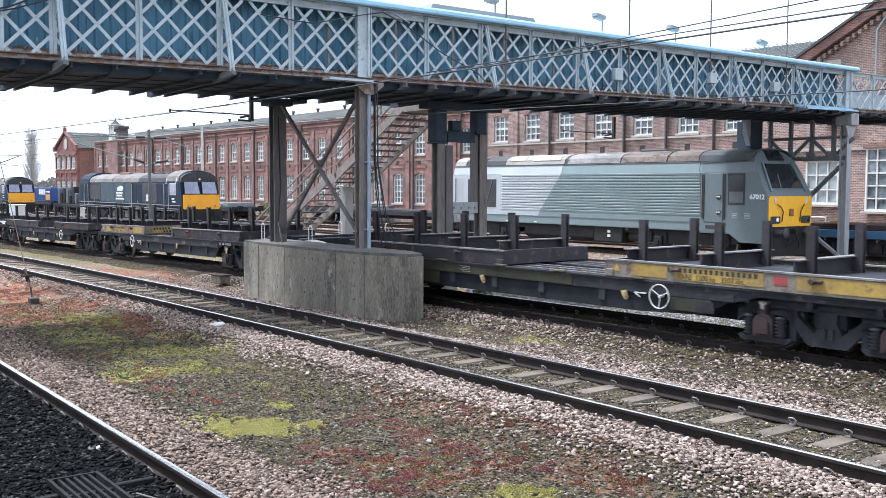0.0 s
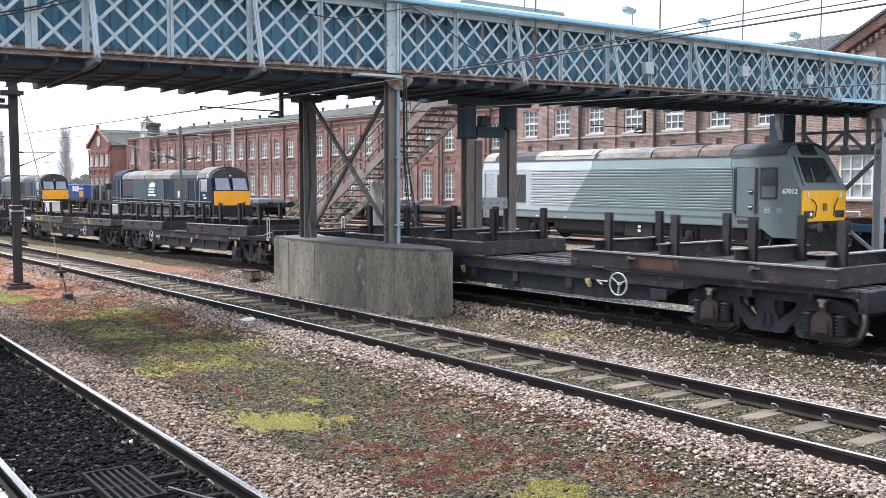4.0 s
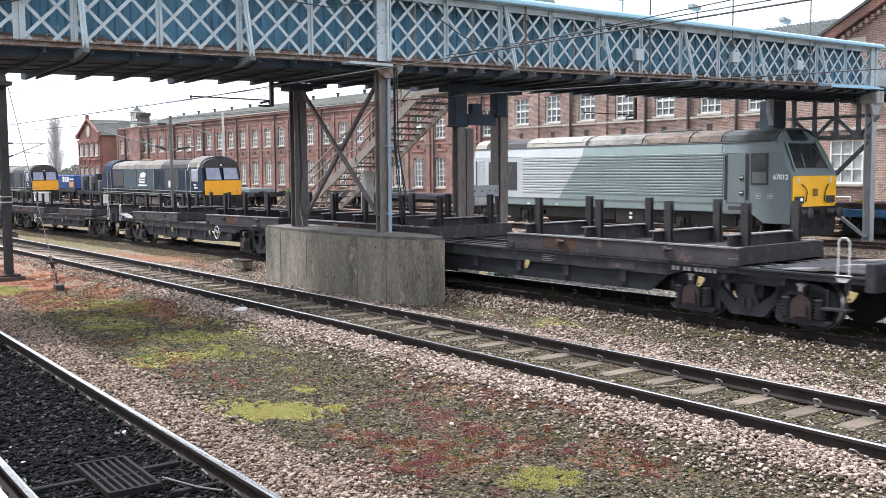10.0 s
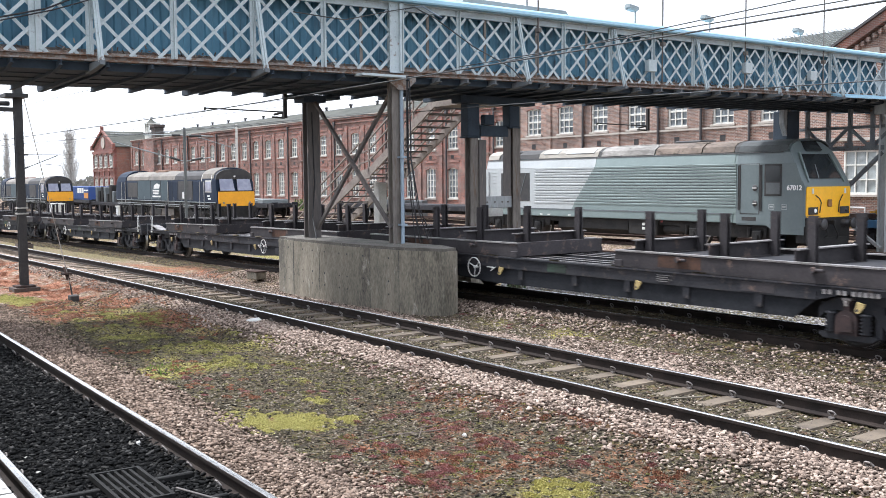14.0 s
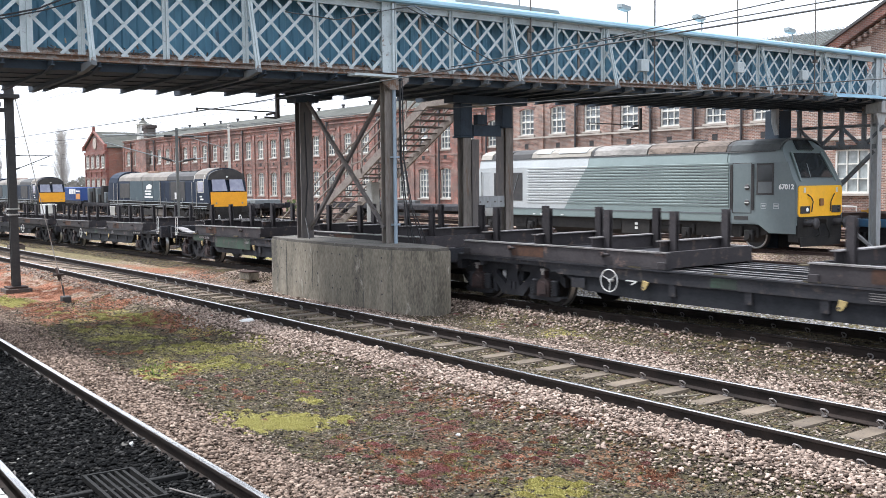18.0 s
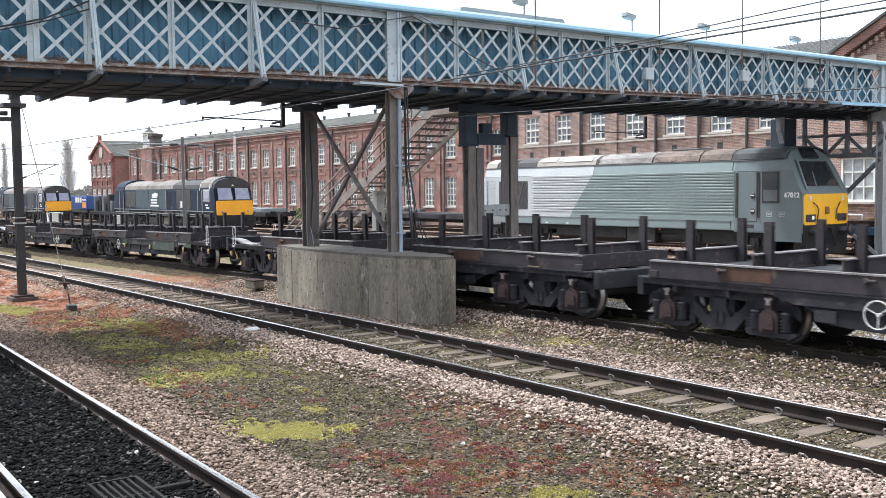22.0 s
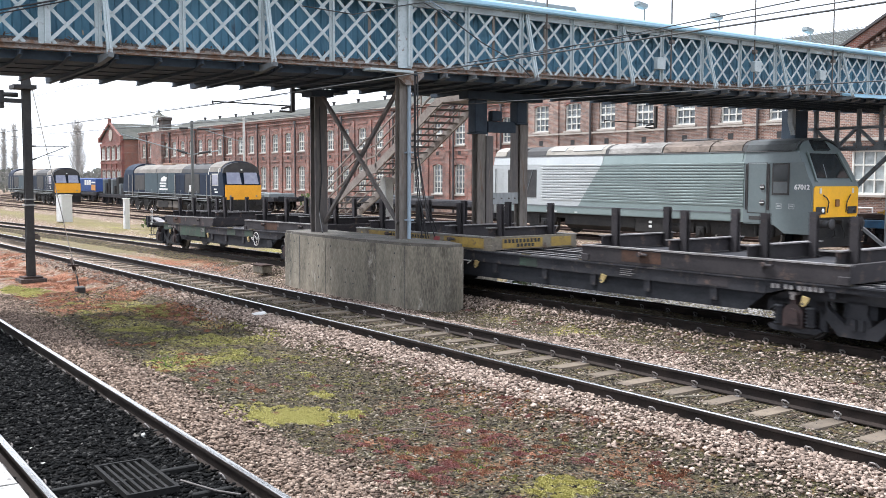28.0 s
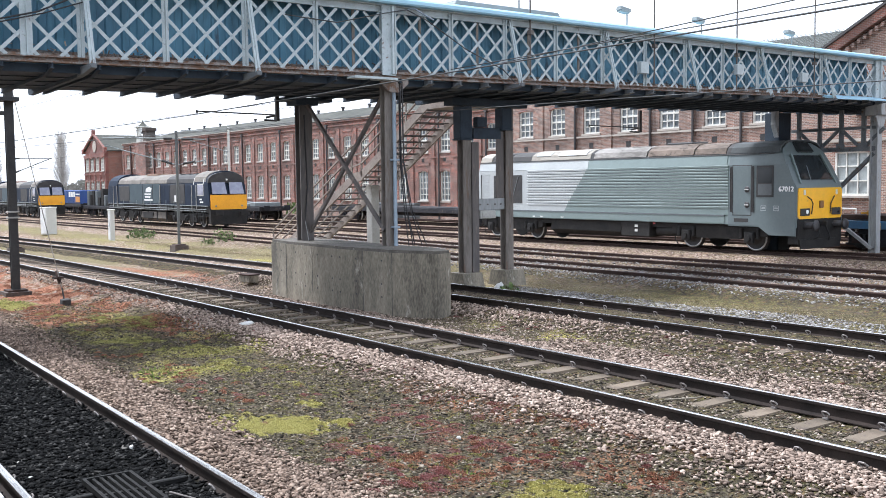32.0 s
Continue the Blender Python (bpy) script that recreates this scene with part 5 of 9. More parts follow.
part("bridge_cable", Geo().tube([(XN + 0.14, 3.0, ZB + 0.35), (XN + 0.14, 4.6, ZB + 0.8), (XN + 0.14, 6.3, ZT + 0.05)], 0.018, 6), CABLE, bridge)
part("bridge_cable", Geo().tube([(XN + 0.16, 3.0, ZB + 0.28), (XN + 0.16, 4.7, ZB + 0.78), (XN + 0.16, 5.4, ZB + 1.05)], 0.014, 6), CABLE, bridge)
for y, z in ((20.0, 0.55), (24.1, 0.72), (27.3, 0.62)):
    bx = part("junction_box", Geo().box((XN + 0.1, y - 0.16, ZB + z - 0.17), (XN + 0.25, y + 0.16, ZB + z + 0.2), c=0.015), PAINT, bridge, "grey electrical box on the lattice")

for ob in bridge.children:
    if ob.name.startswith("lattice_bar"):
        continue
    y = ob.matrix_basis.translation.y
    if abs(y) > 1e-6:
        a, c = warp_z(y)
        ob.matrix_basis = Matrix.Translation((0, 0, c)) @ Matrix.Diagonal((1, 1, a, 1)) @ ob.matrix_basis
    else:
        for v in ob.data.vertices:
            a, c = warp_z(v.co.y)
            v.co.z = a * v.co.z + c

# pier on the block: near and far columns with crossed braces
def i_column(w, d, z0, z1):
    a, b, e = w / 2, d / 2, w / 2 - 0.03
    return Geo().prism([(-a, -b), (-e, -b), (-e, -0.02), (e, -0.02), (e, -b), (a, -b), (a, b), (e, b), (e, 0.02), (-e, 0.02), (-e, b), (-a, b)], z0, z1, "z")


YP = 12.0
ZP = ZB + low_rise(YP)         # girder level at each pier
ZQ = ZB + low_rise(16.2)
ZR = ZB + low_rise(32.2)
PIERGREY = mat("pier_paint_dull", (0.3645, 0.3780, 0.3790), (0.2295, 0.2362, 0.2367), rough=0.7, grain=20, stain=1.4, stretch=(1, 1, 0.25), third=(0.1620, 0.1148, 0.0865), spots=0.25)
col = part("column", i_column(0.20, 0.24, 1.1, ZP - 0.12), COLUMN, bridge, "rust-streaked grey steel column", pose(XN - 0.12, YP, 0))
part("column_cap", Geo().prism([(-0.36, ZP - 0.12), (-0.36, ZP - 0.2), (-0.11, ZP - 0.40), (0.11, ZP - 0.40), (0.36, ZP - 0.2), (0.36, ZP - 0.12)], -0.03, 0.03, "x"), PAINTRUST, bridge, m=pose(XN + 0.10, YP + 0.06, 0))
part("ledge", Geo().box((XN + 0.02, 10.9, ZP - 0.16), (XN + 0.35, 12.0, ZP - 0.11)), PAINT, bridge)
part("column", i_column(0.26, 0.34, 1.1, ZP - 0.4), COLDARK, bridge, "dark steel column", pose(XF + 0.06, YP - 0.3, 0))
part("column_cap", Geo().box((XF - 0.2, YP - 0.62, ZP - 0.46), (XF + 0.3, YP + 0.0, ZP - 0.36)).box((XF - 0.3, YP - 0.9, ZP - 0.36), (XF + 0.3, YP + 0.4, ZP - 0.28)), UNDER, bridge)
part("brace", Geo().bar((XF + 0.15, YP - 0.3, 4.55), (XN - 0.15, YP - 0.08, 1.45), 0.075, 0.075), COLDARK, bridge)
part("brace", Geo().bar((XF + 0.15, YP - 0.22, 1.3), (XN - 0.15, YP, 4.55), 0.075, 0.075), COLDARK, bridge)
part("downpipe", Geo().rod((XN + 0.05, YP + 0.08, 1.1), (XN + 0.05, YP + 0.08, ZP - 0.1), 0.045, 10).box((XN - 0.02, YP + 0.0, 1.5), (XN + 0.12, YP + 0.16, 1.54)).box((XN - 0.02, YP + 0.0, 3.0), (XN + 0.12, YP + 0.16, 3.04)), PIPE, bridge, "pale blue drainpipe")
g = Geo()
for k, (dx, dy) in enumerate(((0.12, 0.32), (0.15, 0.40), (0.10, 0.48), (0.16, 0.62), (0.12, 0.78))):
    pts = [(XN + dx, YP + 0.1 + dy * 0.2, ZP - 0.2), (XN + dx, YP + 0.1 + dy * 0.22, 3.0), (XN + dx + 0.05, YP + 0.1 + dy * 0.45, 1.9), (XN + dx + 0.04, YP + 0.1 + dy * 0.8 + 0.03 * k, 1.1)]
    part("hanging_cable", Geo().tube(pts, 0.013, 5), CABLE, bridge)
part("cable_loop", Geo().tube([(XF + 0.2, YP - 0.35, 4.2), (XF + 0.2, YP - 0.3, 2.4), (XF + 0.25, YP - 0.4, 1.6), (XF + 0.7, YP - 0.55, 1.12)], 0.016, 5), CABLE, bridge)

# second pier: two timber-clad columns side by side on low bases
for y in (15.5, 16.92):
    part("column", i_column(0.25, 0.25, 0.12, ZQ - 0.3), COLUMN, bridge, "weathered grey steel column", pose(-20.05, y, 0))
    part("column_base", Geo().prism([(-0.42, -0.25), (-0.3, 0.16), (0.3, 0.16), (0.42, -0.25)], -0.32, 0.32, "y"), CONCRETE, bridge, m=pose(-20.05, y, 0))
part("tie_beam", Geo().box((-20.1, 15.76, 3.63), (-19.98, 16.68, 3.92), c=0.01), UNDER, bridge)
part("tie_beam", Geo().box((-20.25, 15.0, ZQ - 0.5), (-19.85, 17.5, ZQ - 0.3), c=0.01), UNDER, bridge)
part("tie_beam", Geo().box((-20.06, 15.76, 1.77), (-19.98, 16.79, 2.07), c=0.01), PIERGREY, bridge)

# dark casings round the column heads, a second shaft, a rusty plate and a small box on the lower beam
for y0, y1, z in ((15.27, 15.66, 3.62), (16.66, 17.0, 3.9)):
    part("column_head", Geo().box((-20.22, y0, z), (-19.9, y1, ZQ - 0.51), c=0.02).box((-20.24, y0 - 0.02, z - 0.04), (-19.88, y1 + 0.02, z), c=0.01), UNDER, bridge, "dark casing round the column head")
part("column", i_column(0.22, 0.22, 0.17, 3.54), COLDARK, bridge, "dark steel column", pose(-20.0, 15.74, 0))
part("rusty_plate", Geo().box((-20.02, 16.52, 2.0), (-19.99, 16.78, 3.84), c=0.006), COLDARK, bridge)
part("cable_box", Geo().box((-20.05, 15.86, 1.55), (-19.85, 16.38, 1.765), c=0.015).box((-19.85, 15.92, 1.60), (-19.83, 16.12, 1.72), c=0.006), PALECON, bridge, "pale cable box")
part("cable_box", Geo().box((-20.06, 15.80, 3.925), (-19.86, 16.12, 4.18), c=0.015), UNDER, bridge, "dark cable box")
for y in (15.95, 16.2, 16.45, 16.65):
    part("bolt", Geo().rod((-19.985, y, 1.92), (-19.955, y, 1.92), 0.022, 6), COLDARK, bridge)

# far pier beside the grey locomotive
part("column", i_column(0.28, 0.28, -0.1, ZR - 0.14), PIERGREY, bridge, "dull grey steel column", pose(XN - 0.2, 32.2, 0))
part("column_cap", Geo().box((XN - 0.5, 32.0, ZR - 0.56), (XN + 0.1, 32.5, ZR - 0.14), c=0.02).prism([(31.86, ZR - 0.56), (32.54, ZR - 0.56), (32.35, ZR - 0.95), (32.05, ZR - 0.95)], XN - 0.1, XN - 0.02, "x"), PIERGREY, bridge)
part("column", Geo().box((XF - 0.3, 30.95, -0.1), (XF + 0.3, 31.7, ZR - 0.3), c=0.02), UNDER, bridge, "dark steel box column")
part("column_bracket", Geo().prism([(30.95, ZR - 0.25), (30.75, ZR - 0.25), (30.75, ZR - 0.75), (30.95, ZR - 1.2)], XF + 0.1, XF + 0.3, "x"), PIERGREY, bridge)
g = Geo()
g.bar((XF, 32.2, 4.25), (XN - 0.2, 32.2, 4.25), 0.12, 0.10).bar((XF, 32.2, 3.52), (XN - 0.2, 32.2, 3.52), 0.12, 0.16)
for k in range(4):
    x = XF + 0.3 + k * 0.85
    g.bar((x, 32.2, 3.52), (x, 32.2, ZR - 0.3), 0.10, 0.14)
    g.bar((x, 32.2, 3.55), (x + 0.75, 32.2, 4.22), 0.09, 0.10) if k % 2 else g.bar((x, 32.2, 4.22), (x + 0.75, 32.2, 3.55), 0.09, 0.10)
    g.box((x - 0.16, 32.12, 3.52), (x + 0.16, 32.15, 3.72))
part("cross_frame", g, GIRDER, bridge)
part("brace", Geo().bar((XN - 0.25, 32.2, 3.35), (XF + 0.6, 32.2, 0.9), 0.12, 0.12), GIRDER, bridge)
part("brace", Geo().bar((XN - 0.2, 32.05, 0.05), (XN - 1.9, 32.05, 1.25), 0.12, 0.10), PIERGREY, bridge)

# low hatch on the roof
part("roof_hatch", Geo().prism([(14.6, 6.6), (14.8, 6.98), (18.2, 6.98), (18.5, 6.6)], -20.6, -19.4, "x"), MASTGREY, bridge, "grey raised roof hatch")

# lamps above the roof
def lamp_geo():
    g = Geo()
    g.rod((0, 0, 0), (0, 0, 0.85), 0.022, 6)
    g.rod((0, 0, 0.80), (0.0, -0.22, 0.86), 0.015, 5)
    return g


lamp_pole = lamp_geo().mesh("pole", MASTGREY)
head = Geo().prism([(-0.11, 0.0), (0.11, 0.0), (0.09, 0.1), (-0.09, 0.1)], -0.4, 0.0, "y")
head.prism([(-0.09, -0.05), (0.09, -0.05), (0.11, 0.0), (-0.11, 0.0)], -0.36, -0.05, "y", m=1)
head = head.mesh("lamp_head", [MASTGREY, mat("lamp_lens", (0.30, 0.31, 0.30), (0.22, 0.23, 0.22), rough=0.4)])
for k, y in enumerate((17.35, 21.5, 24.85, 29.6, 10.0)):
    t = thing("bridge_lamp", "grey box-shaped lamp on a short pole above the bridge roof", "lamp", pose(-20.0, y, 6.66), group="lamps on the footbridge")
    part("pole", lamp_pole, None, t)
    part("lamp_head", head, None, t, m=pose(0, 0.05, 0.72, -8))
# tall thin poles carrying wires past the roof
for y, zt in ((20.45, 8.6), (24.0, 8.4), (27.9, 8.4), (16.0, 7.6)):
    part("cable_pole", Geo().rod((XN + 0.17, y, ZB + 0.35), (XN + 0.17, y, zt), 0.022, 6).box((XN + 0.12, y - 0.05, ZT - 0.3), (XN + 0.24, y + 0.05, ZT - 0.2)), COLDARK, bridge)

# ---------------------------------------------------------------- concrete block that guards the pier
CAPCON = mat("concrete_weathered_top", (0.13, 0.118, 0.10), (0.06, 0.054, 0.046), rough=0.95, grain=22, stain=2.5, third=(0.28, 0.26, 0.23), spots=0.2, bump=0.35)


def pier_guard():
    t = thing("concrete_guard_block", "stained board-marked concrete block guarding the bridge pier", "concrete block")
    base = [(-22.72, 11.29), (-21.6, 11.13), (-19.0, 11.09), (-17.1, 11.27), (-16.12, 11.75), (-16.15, 12.1), (-16.9, 12.36), (-22.4, 12.4), (-22.8, 12.0)]
    face = lambda x: float(np.interp(x, [p[0] for p in base[:5]], [p[1] for p in base[:5]]))
    g = Geo().prism(base, -0.4, 1.04, "z")
    part("block", g, CONCRETE, t)
    cap = [(x - 0.02 * (1 if x > -19 else -1), y + (-0.02 if y > 11.7 else 0.02)) for x, y in base]
    part("cap", Geo().prism(cap, 1.04, 1.10, "z"), CAPCON, t, "worn darker top edge")
    for x, w in ((-21.6, 0.014), (-20.25, 0.005), (-18.1, 0.004), (-17.1, 0.004)):
        part("joint", Geo().box((x - w, face(x) - 0.004, -0.3), (x + w, face(x) + 0.02, 1.03)), BLACK, t)
    hole = Geo().rod((0, -0.004, 0), (0, 0.03, 0), 0.022, 8).mesh("tie_hole", BLACK)
    for x in (-22.3, -21.95, -21.1, -20.6, -20.0, -19.3, -18.95, -18.35, -17.45):
        for z in (0.08, 0.36, 0.86):
            piece("tie_hole", hole, t, pose(x, face(x), z))
    return t


pier_guard()

# ---------------------------------------------------------------- stairs down from the bridge
def stairs():
    t = thing("steel_staircase", "brown steel staircase with open treads and handrails down from the footbridge", "staircase")
    ya, yb = 16.5, 17.9
    top, mid0, mid1, low = (-22.9, 4.85), (-26.7, 2.76), (-27.3, 2.66), (-33.0, -0.25)
    STEELB = mat("stair_brown", (0.2625, 0.2250, 0.1938), (0.1500, 0.1187, 0.1000), rough=0.75, grain=18, stain=1.2, third=(0.1250, 0.0875, 0.0688), spots=0.3)
    for y in (ya, yb):
        part("stringer", Geo().bar((top[0], y, top[1]), (mid0[0], y, mid0[1]), 0.05, 0.26), STEELB, t)
        part("stringer", Geo().bar((mid0[0] + 0.05, y, mid0[1]), (mid1[0], y, mid1[1]), 0.05, 0.30), STEELB, t)
        part("stringer", Geo().bar((mid1[0] + 0.05, y, mid1[1]), (low[0], y, low[1]), 0.05, 0.26), STEELB, t)
        for dz in (0.38, 0.72, 1.05):
            g = Geo().bar((top[0], y, top[1] + dz), (mid0[0], y, mid0[1] + dz), 0.045, 0.045).bar((mid0[0], y, mid0[1] + dz), (mid1[0], y, mid1[1] + dz), 0.045, 0.045).bar((mid1[0], y, mid1[1] + dz), (low[0], y, low[1] + dz), 0.045, 0.045)
            part("handrail", g, STEELB, t)
        for a, b in ((top, mid0), (mid1, low)):
            for k in range(4):
                u = k / 3
                x, z = a[0] + (b[0] - a[0]) * u, a[1] + (b[1] - a[1]) * u
                part("baluster", Geo().bar((x, y, z), (x, y, z + 1.05), 0.045, 0.045), STEELB, t)
    tread = Geo()
    for d in (-0.12, -0.06, 0.0, 0.06, 0.12):
        tread.box((d - 0.012, ya, -0.012), (d + 0.012, yb, 0.012))
    tread = tread.box((-0.135, ya, -0.035), (-0.12, yb, 0.012)).mesh("tread", COLDARK)
    for (a, b), n in (((top, mid0), 12), ((mid1, low), 14)):
        for k in range(n):
            u = (k + 0.5) / n
            piece("tread", tread, t, pose(a[0] + (b[0] - a[0]) * u, 0, a[1] + (b[1] - a[1]) * u + 0.05))
    part("landing", Geo().box((mid1[0], ya, 2.68), (mid0[0], yb, 2.73)), STEELB, t)
    part("top_landing", Geo().box((top[0], ya - 0.1, 4.6), (-21.7, yb + 0.1, 4.8)), STEELB, t)
    part("landing_post", Geo().box((-27.35, 17.05, -0.35), (-27.0, 17.35, 2.45), c=0.02), PALECON, t, "pale concrete post under the landing")
    return t


stairs()
# ---------------------------------------------------------------- brick works building behind the yard
YB = 48.0
BASE = -0.9


def window_meshes(w, h, arch, cols, rows, glass=WINGLASS):
    """Frame with glazing bars, pane and arched brick head of a window w by h, origin at the middle of its sill."""
    f = Geo()
    t = 0.10
    ring = lambda y, q: [(-w / 2 + q, y, q), (w / 2 - q, y, q), (w / 2 - q, y, h - q), (-w / 2 + q, y, h - q)]
    f.add(ring(0.1, 0) + ring(0.1, t) + ring(0.2, 0) + ring(0.2, t), [(i, (i + 1) % 4, 4 + (i + 1) % 4, 4 + i) for i in range(4)] + [(8 + i, 12 + i, 12 + (i + 1) % 4, 8 + (i + 1) % 4) for i in range(4)]
          + [(i, 8 + i, 8 + (i + 1) % 4, (i + 1) % 4) for i in range(4)] + [(4 + i, 4 + (i + 1) % 4, 12 + (i + 1) % 4, 12 + i) for i in range(4)])
    up = Geo().box((-0.036, 0.12, 0), (0.036, 0.19, h)).mesh("glazing_bar", SASH)
    cross = Geo().box((-w / 2, 0.11, -0.034), (w / 2, 0.185, 0.034)).mesh("glazing_bar", SASH)
    rail = Geo().box((-w / 2, 0.105, -0.06), (w / 2, 0.195, 0.06)).mesh("meeting_rail", SASH)
    bars = [(up, (-w / 2 + w * i / cols, 0)) for i in range(1, cols)]
    bars += [(rail if 2 * i == rows else cross, (0, h * i / rows)) for i in range(1, rows)]
    p = Geo().box((-w / 2, 0.20, 0), (w / 2, 0.215, h))
    hd = Geo()
    n = 8
    for i in range(n):
        a, b = -1 + 2 * i / n, -1 + 2 * (i + 1) / n
        za, zb = arch * (1 - a * a), arch * (1 - b * b)
        hd.prism([(a * w / 2, h - arch + za), (b * w / 2, h - arch + zb), (b * w / 2, h + 0.02), (a * w / 2, h + 0.02)], 0.02, 0.12, "y")
        hd.prism([(a * (w / 2 + 0.1), h - arch + za), (b * (w / 2 + 0.1), h - arch + zb), (b * (w / 2 + 0.1), h - arch + zb + 0.24), (a * (w / 2 + 0.1), h - arch + za + 0.24)], -0.025, 0.03, "y")
    s = Geo().box((-w / 2 - 0.12, -0.09, -0.14), (w / 2 + 0.12, 0.12, 0.0), c=0.015)
    return f.mesh("window_frame", SASH), p.mesh("pane", glass), hd.mesh("arched_head", BRICK), s.mesh("window_sill", STONE), bars


def set_window(parent, meshes, m):
    w = part("window", meshes[0], None, parent, m=m)
    for me in meshes[1:4]:
        part(me.name.split(".")[0], me, None, w)
    for me, (x, z) in meshes[4]:
        piece(me.name.split(".")[0], me, w, pose(x, 0, z))


WIN_LOW = window_meshes(1.40, 2.5, 0.2, 3, 5)
WIN_UP = window_meshes(1.40, 2.0, 0.18, 3, 4)
WIN_UPB = window_meshes(1.56, 1.95, 0.14, 3, 4)


def facade(parent, bays, ups, lows, up_z, low_z, top, brick, x_end, x_start, up_w=1.40, up_h=2.0, low_h=2.5, up_m=None):
    """A wall with real window openings; bays is the row of window centres."""
    g = Geo()
    edges = [x_start] + [(a + b) / 2 for a, b in zip(bays[:-1], bays[1:])] + [x_end]
    for i, x in enumerate(bays):
        a, b = edges[i], edges[i + 1]
        hw = up_w / 2
        g.box((a, YB, BASE), (x - hw, YB + 0.45, top)).box((x + hw, YB, BASE), (b, YB + 0.45, top))
        g.box((x - hw, YB, BASE), (x + hw, YB + 0.45, low_z)).box((x - hw, YB, low_z + low_h), (x + hw, YB + 0.45, up_z)).box((x - hw, YB, up_z + up_h), (x + hw, YB + 0.45, top))
    part("wall", g, brick, parent)
    pil = Geo().box((-0.24, YB - 0.11, BASE), (0.24, YB - 0.004, top - 0.75)).mesh("pilaster", brick)
    for e in edges:
        piece("pilaster", pil, parent, pose(e, 0, 0))
    up = up_m or WIN_UP
    for x in bays:
        for meshes, z in ((up, up_z), (WIN_LOW, low_z)):
            set_window(parent, meshes, pose(x, YB, z))


works = thing("works_building", "two-storey red brick railway works, white sash windows, slate roof", "building")
left_bays = [-142.2 + 3.1 * k for k in range(28)]
facade(works, left_bays, 0, 0, 5.05, 1.0, 8.45, BRICK, -56.4, -144.0)
right_bays = [-54.6, -51.25, -47.9, -44.5, -41.1, -37.6, -34.2]
facade(works, right_bays, 0, 0, 5.72, 1.15, 9.6, BRICKB, -32.3, -56.4, up_w=1.56, up_h=1.95, up_m=WIN_UPB)
# window infill panels narrow the lower openings of the wide bays
for x in right_bays:
    for s in (-1, 1):
        part("reveal", Geo().box((x + s * 0.70, YB + 0.06, 1.15), (x + s * 0.785, YB + 0.3, 3.65)), BRICKB, works)
cor = Geo()
cor.box((-144, YB - 0.16, 8.0), (-56.4, YB - 0.004, 8.12)).box((-144, YB - 0.22, 8.38), (-56.4, YB - 0.004, 8.6)).box((-144, YB - 0.16, 4.55), (-56.4, YB - 0.115, 4.68))
part("cornice", cor, BRICK, works)
part("parapet_coping", Geo().box((-144, YB - 0.28, 8.6), (-56.4, YB + 0.5, 8.68)), STONE, works)
part("string_course", Geo().box((-56.4, YB - 0.16, 5.45), (-32.3, YB - 0.115, 5.56)).box((-56.4, YB - 0.2, 4.1), (-32.3, YB - 0.115, 4.2)), STONE, works)
part("plinth", Geo().box((-144, YB - 0.15, BASE), (-32.3, YB - 0.004, 0.55)), BRICKB, works)
# recessed panel heads over pairs of windows
phead = Geo().box((-0.95, YB - 0.06, 0), (0.95, YB - 0.004, 0.18)).mesh("panel_head", BRICK)
for x in left_bays:
    piece("panel_head", phead, works, pose(x, 0, 7.42))
    piece("panel_head", phead, works, pose(x, 0, 3.95))
vent = Geo().box((-0.2, YB - 0.012, 0), (0.2, YB - 0.005, 0.36)).mesh("air_brick", BLACK)
for k, x in enumerate(right_bays + left_bays[10:]):
    piece("air_brick", vent, works, pose(x + (0.0 if k % 2 else 0.0), 0, 4.72 if x > -56 else 4.25))
pipe = Geo().rod((0, YB - 0.2, BASE), (0, YB - 0.2, 8.0), 0.075, 8).box((-0.16, YB - 0.3, 7.9), (0.16, YB - 0.1, 8.25))
pipe = pipe.mesh("drainpipe", DRAIN)
for x in (-140.7, -131.4, -122.1, -112.8, -103.3, -94.0, -84.1, -74.8, -65.6, -59.4, -49.6, -42.8, -39.4, -35.9):
    piece("drainpipe", pipe, works, pose(x + 0.3, 0, 0))
part("roof", Geo().prism([(YB + 0.4, 8.5), (56.0, 10.6), (64.0, 8.5)], -144, -72, "x"), SLATE, works, "grey slate roof")
rr = Geo().prism([(YB + 0.3, 9.55), (60.0, 12.2), (72.0, 9.5)], -72, -10, "x")
part("roof", rr, SLATE, works, "grey slate roof")
lath = Geo().box((0, 0, 0), (0.04, 13.0, 0.03)).mesh("glazing_bar", MASTGREY)
for k in range(34):
    o = piece("glazing_bar", lath, works, pose(-52.0 + 0.8 * k, YB + 0.35, 9.6, 12.8))
rv = Geo().rod((0, 55.8, 10.5), (0, 55.8, 10.8), 0.14, 6).rod((0, 55.8, 10.8), (0, 55.8, 10.95), 0.22, 6).mesh("ridge_vent", DRAIN)
for x in np.arange(-138, -74, 5.5):
    piece("ridge_vent", rv, works, pose(x, 0, 0))

# gabled wing with a clock roundel
wing = thing("gabled_wing", "red brick gabled end wing with a round plaque and tall windows", "building")
part("front_wall", Geo().prism([(-155.6, BASE), (-145.8, BASE), (-145.8, 7.9), (-150.7, 10.1), (-155.6, 7.9)], 45.9, 46.3, "y"), BRICKW, wing)
part("side_wall", Geo().box((-146.15, 46.3, BASE), (-145.8, 60, 7.9)), BRICKY, wing)
part("side_wall", Geo().box((-155.6, 46.3, BASE), (-155.2, 60, 7.9)), BRICKY, wing)
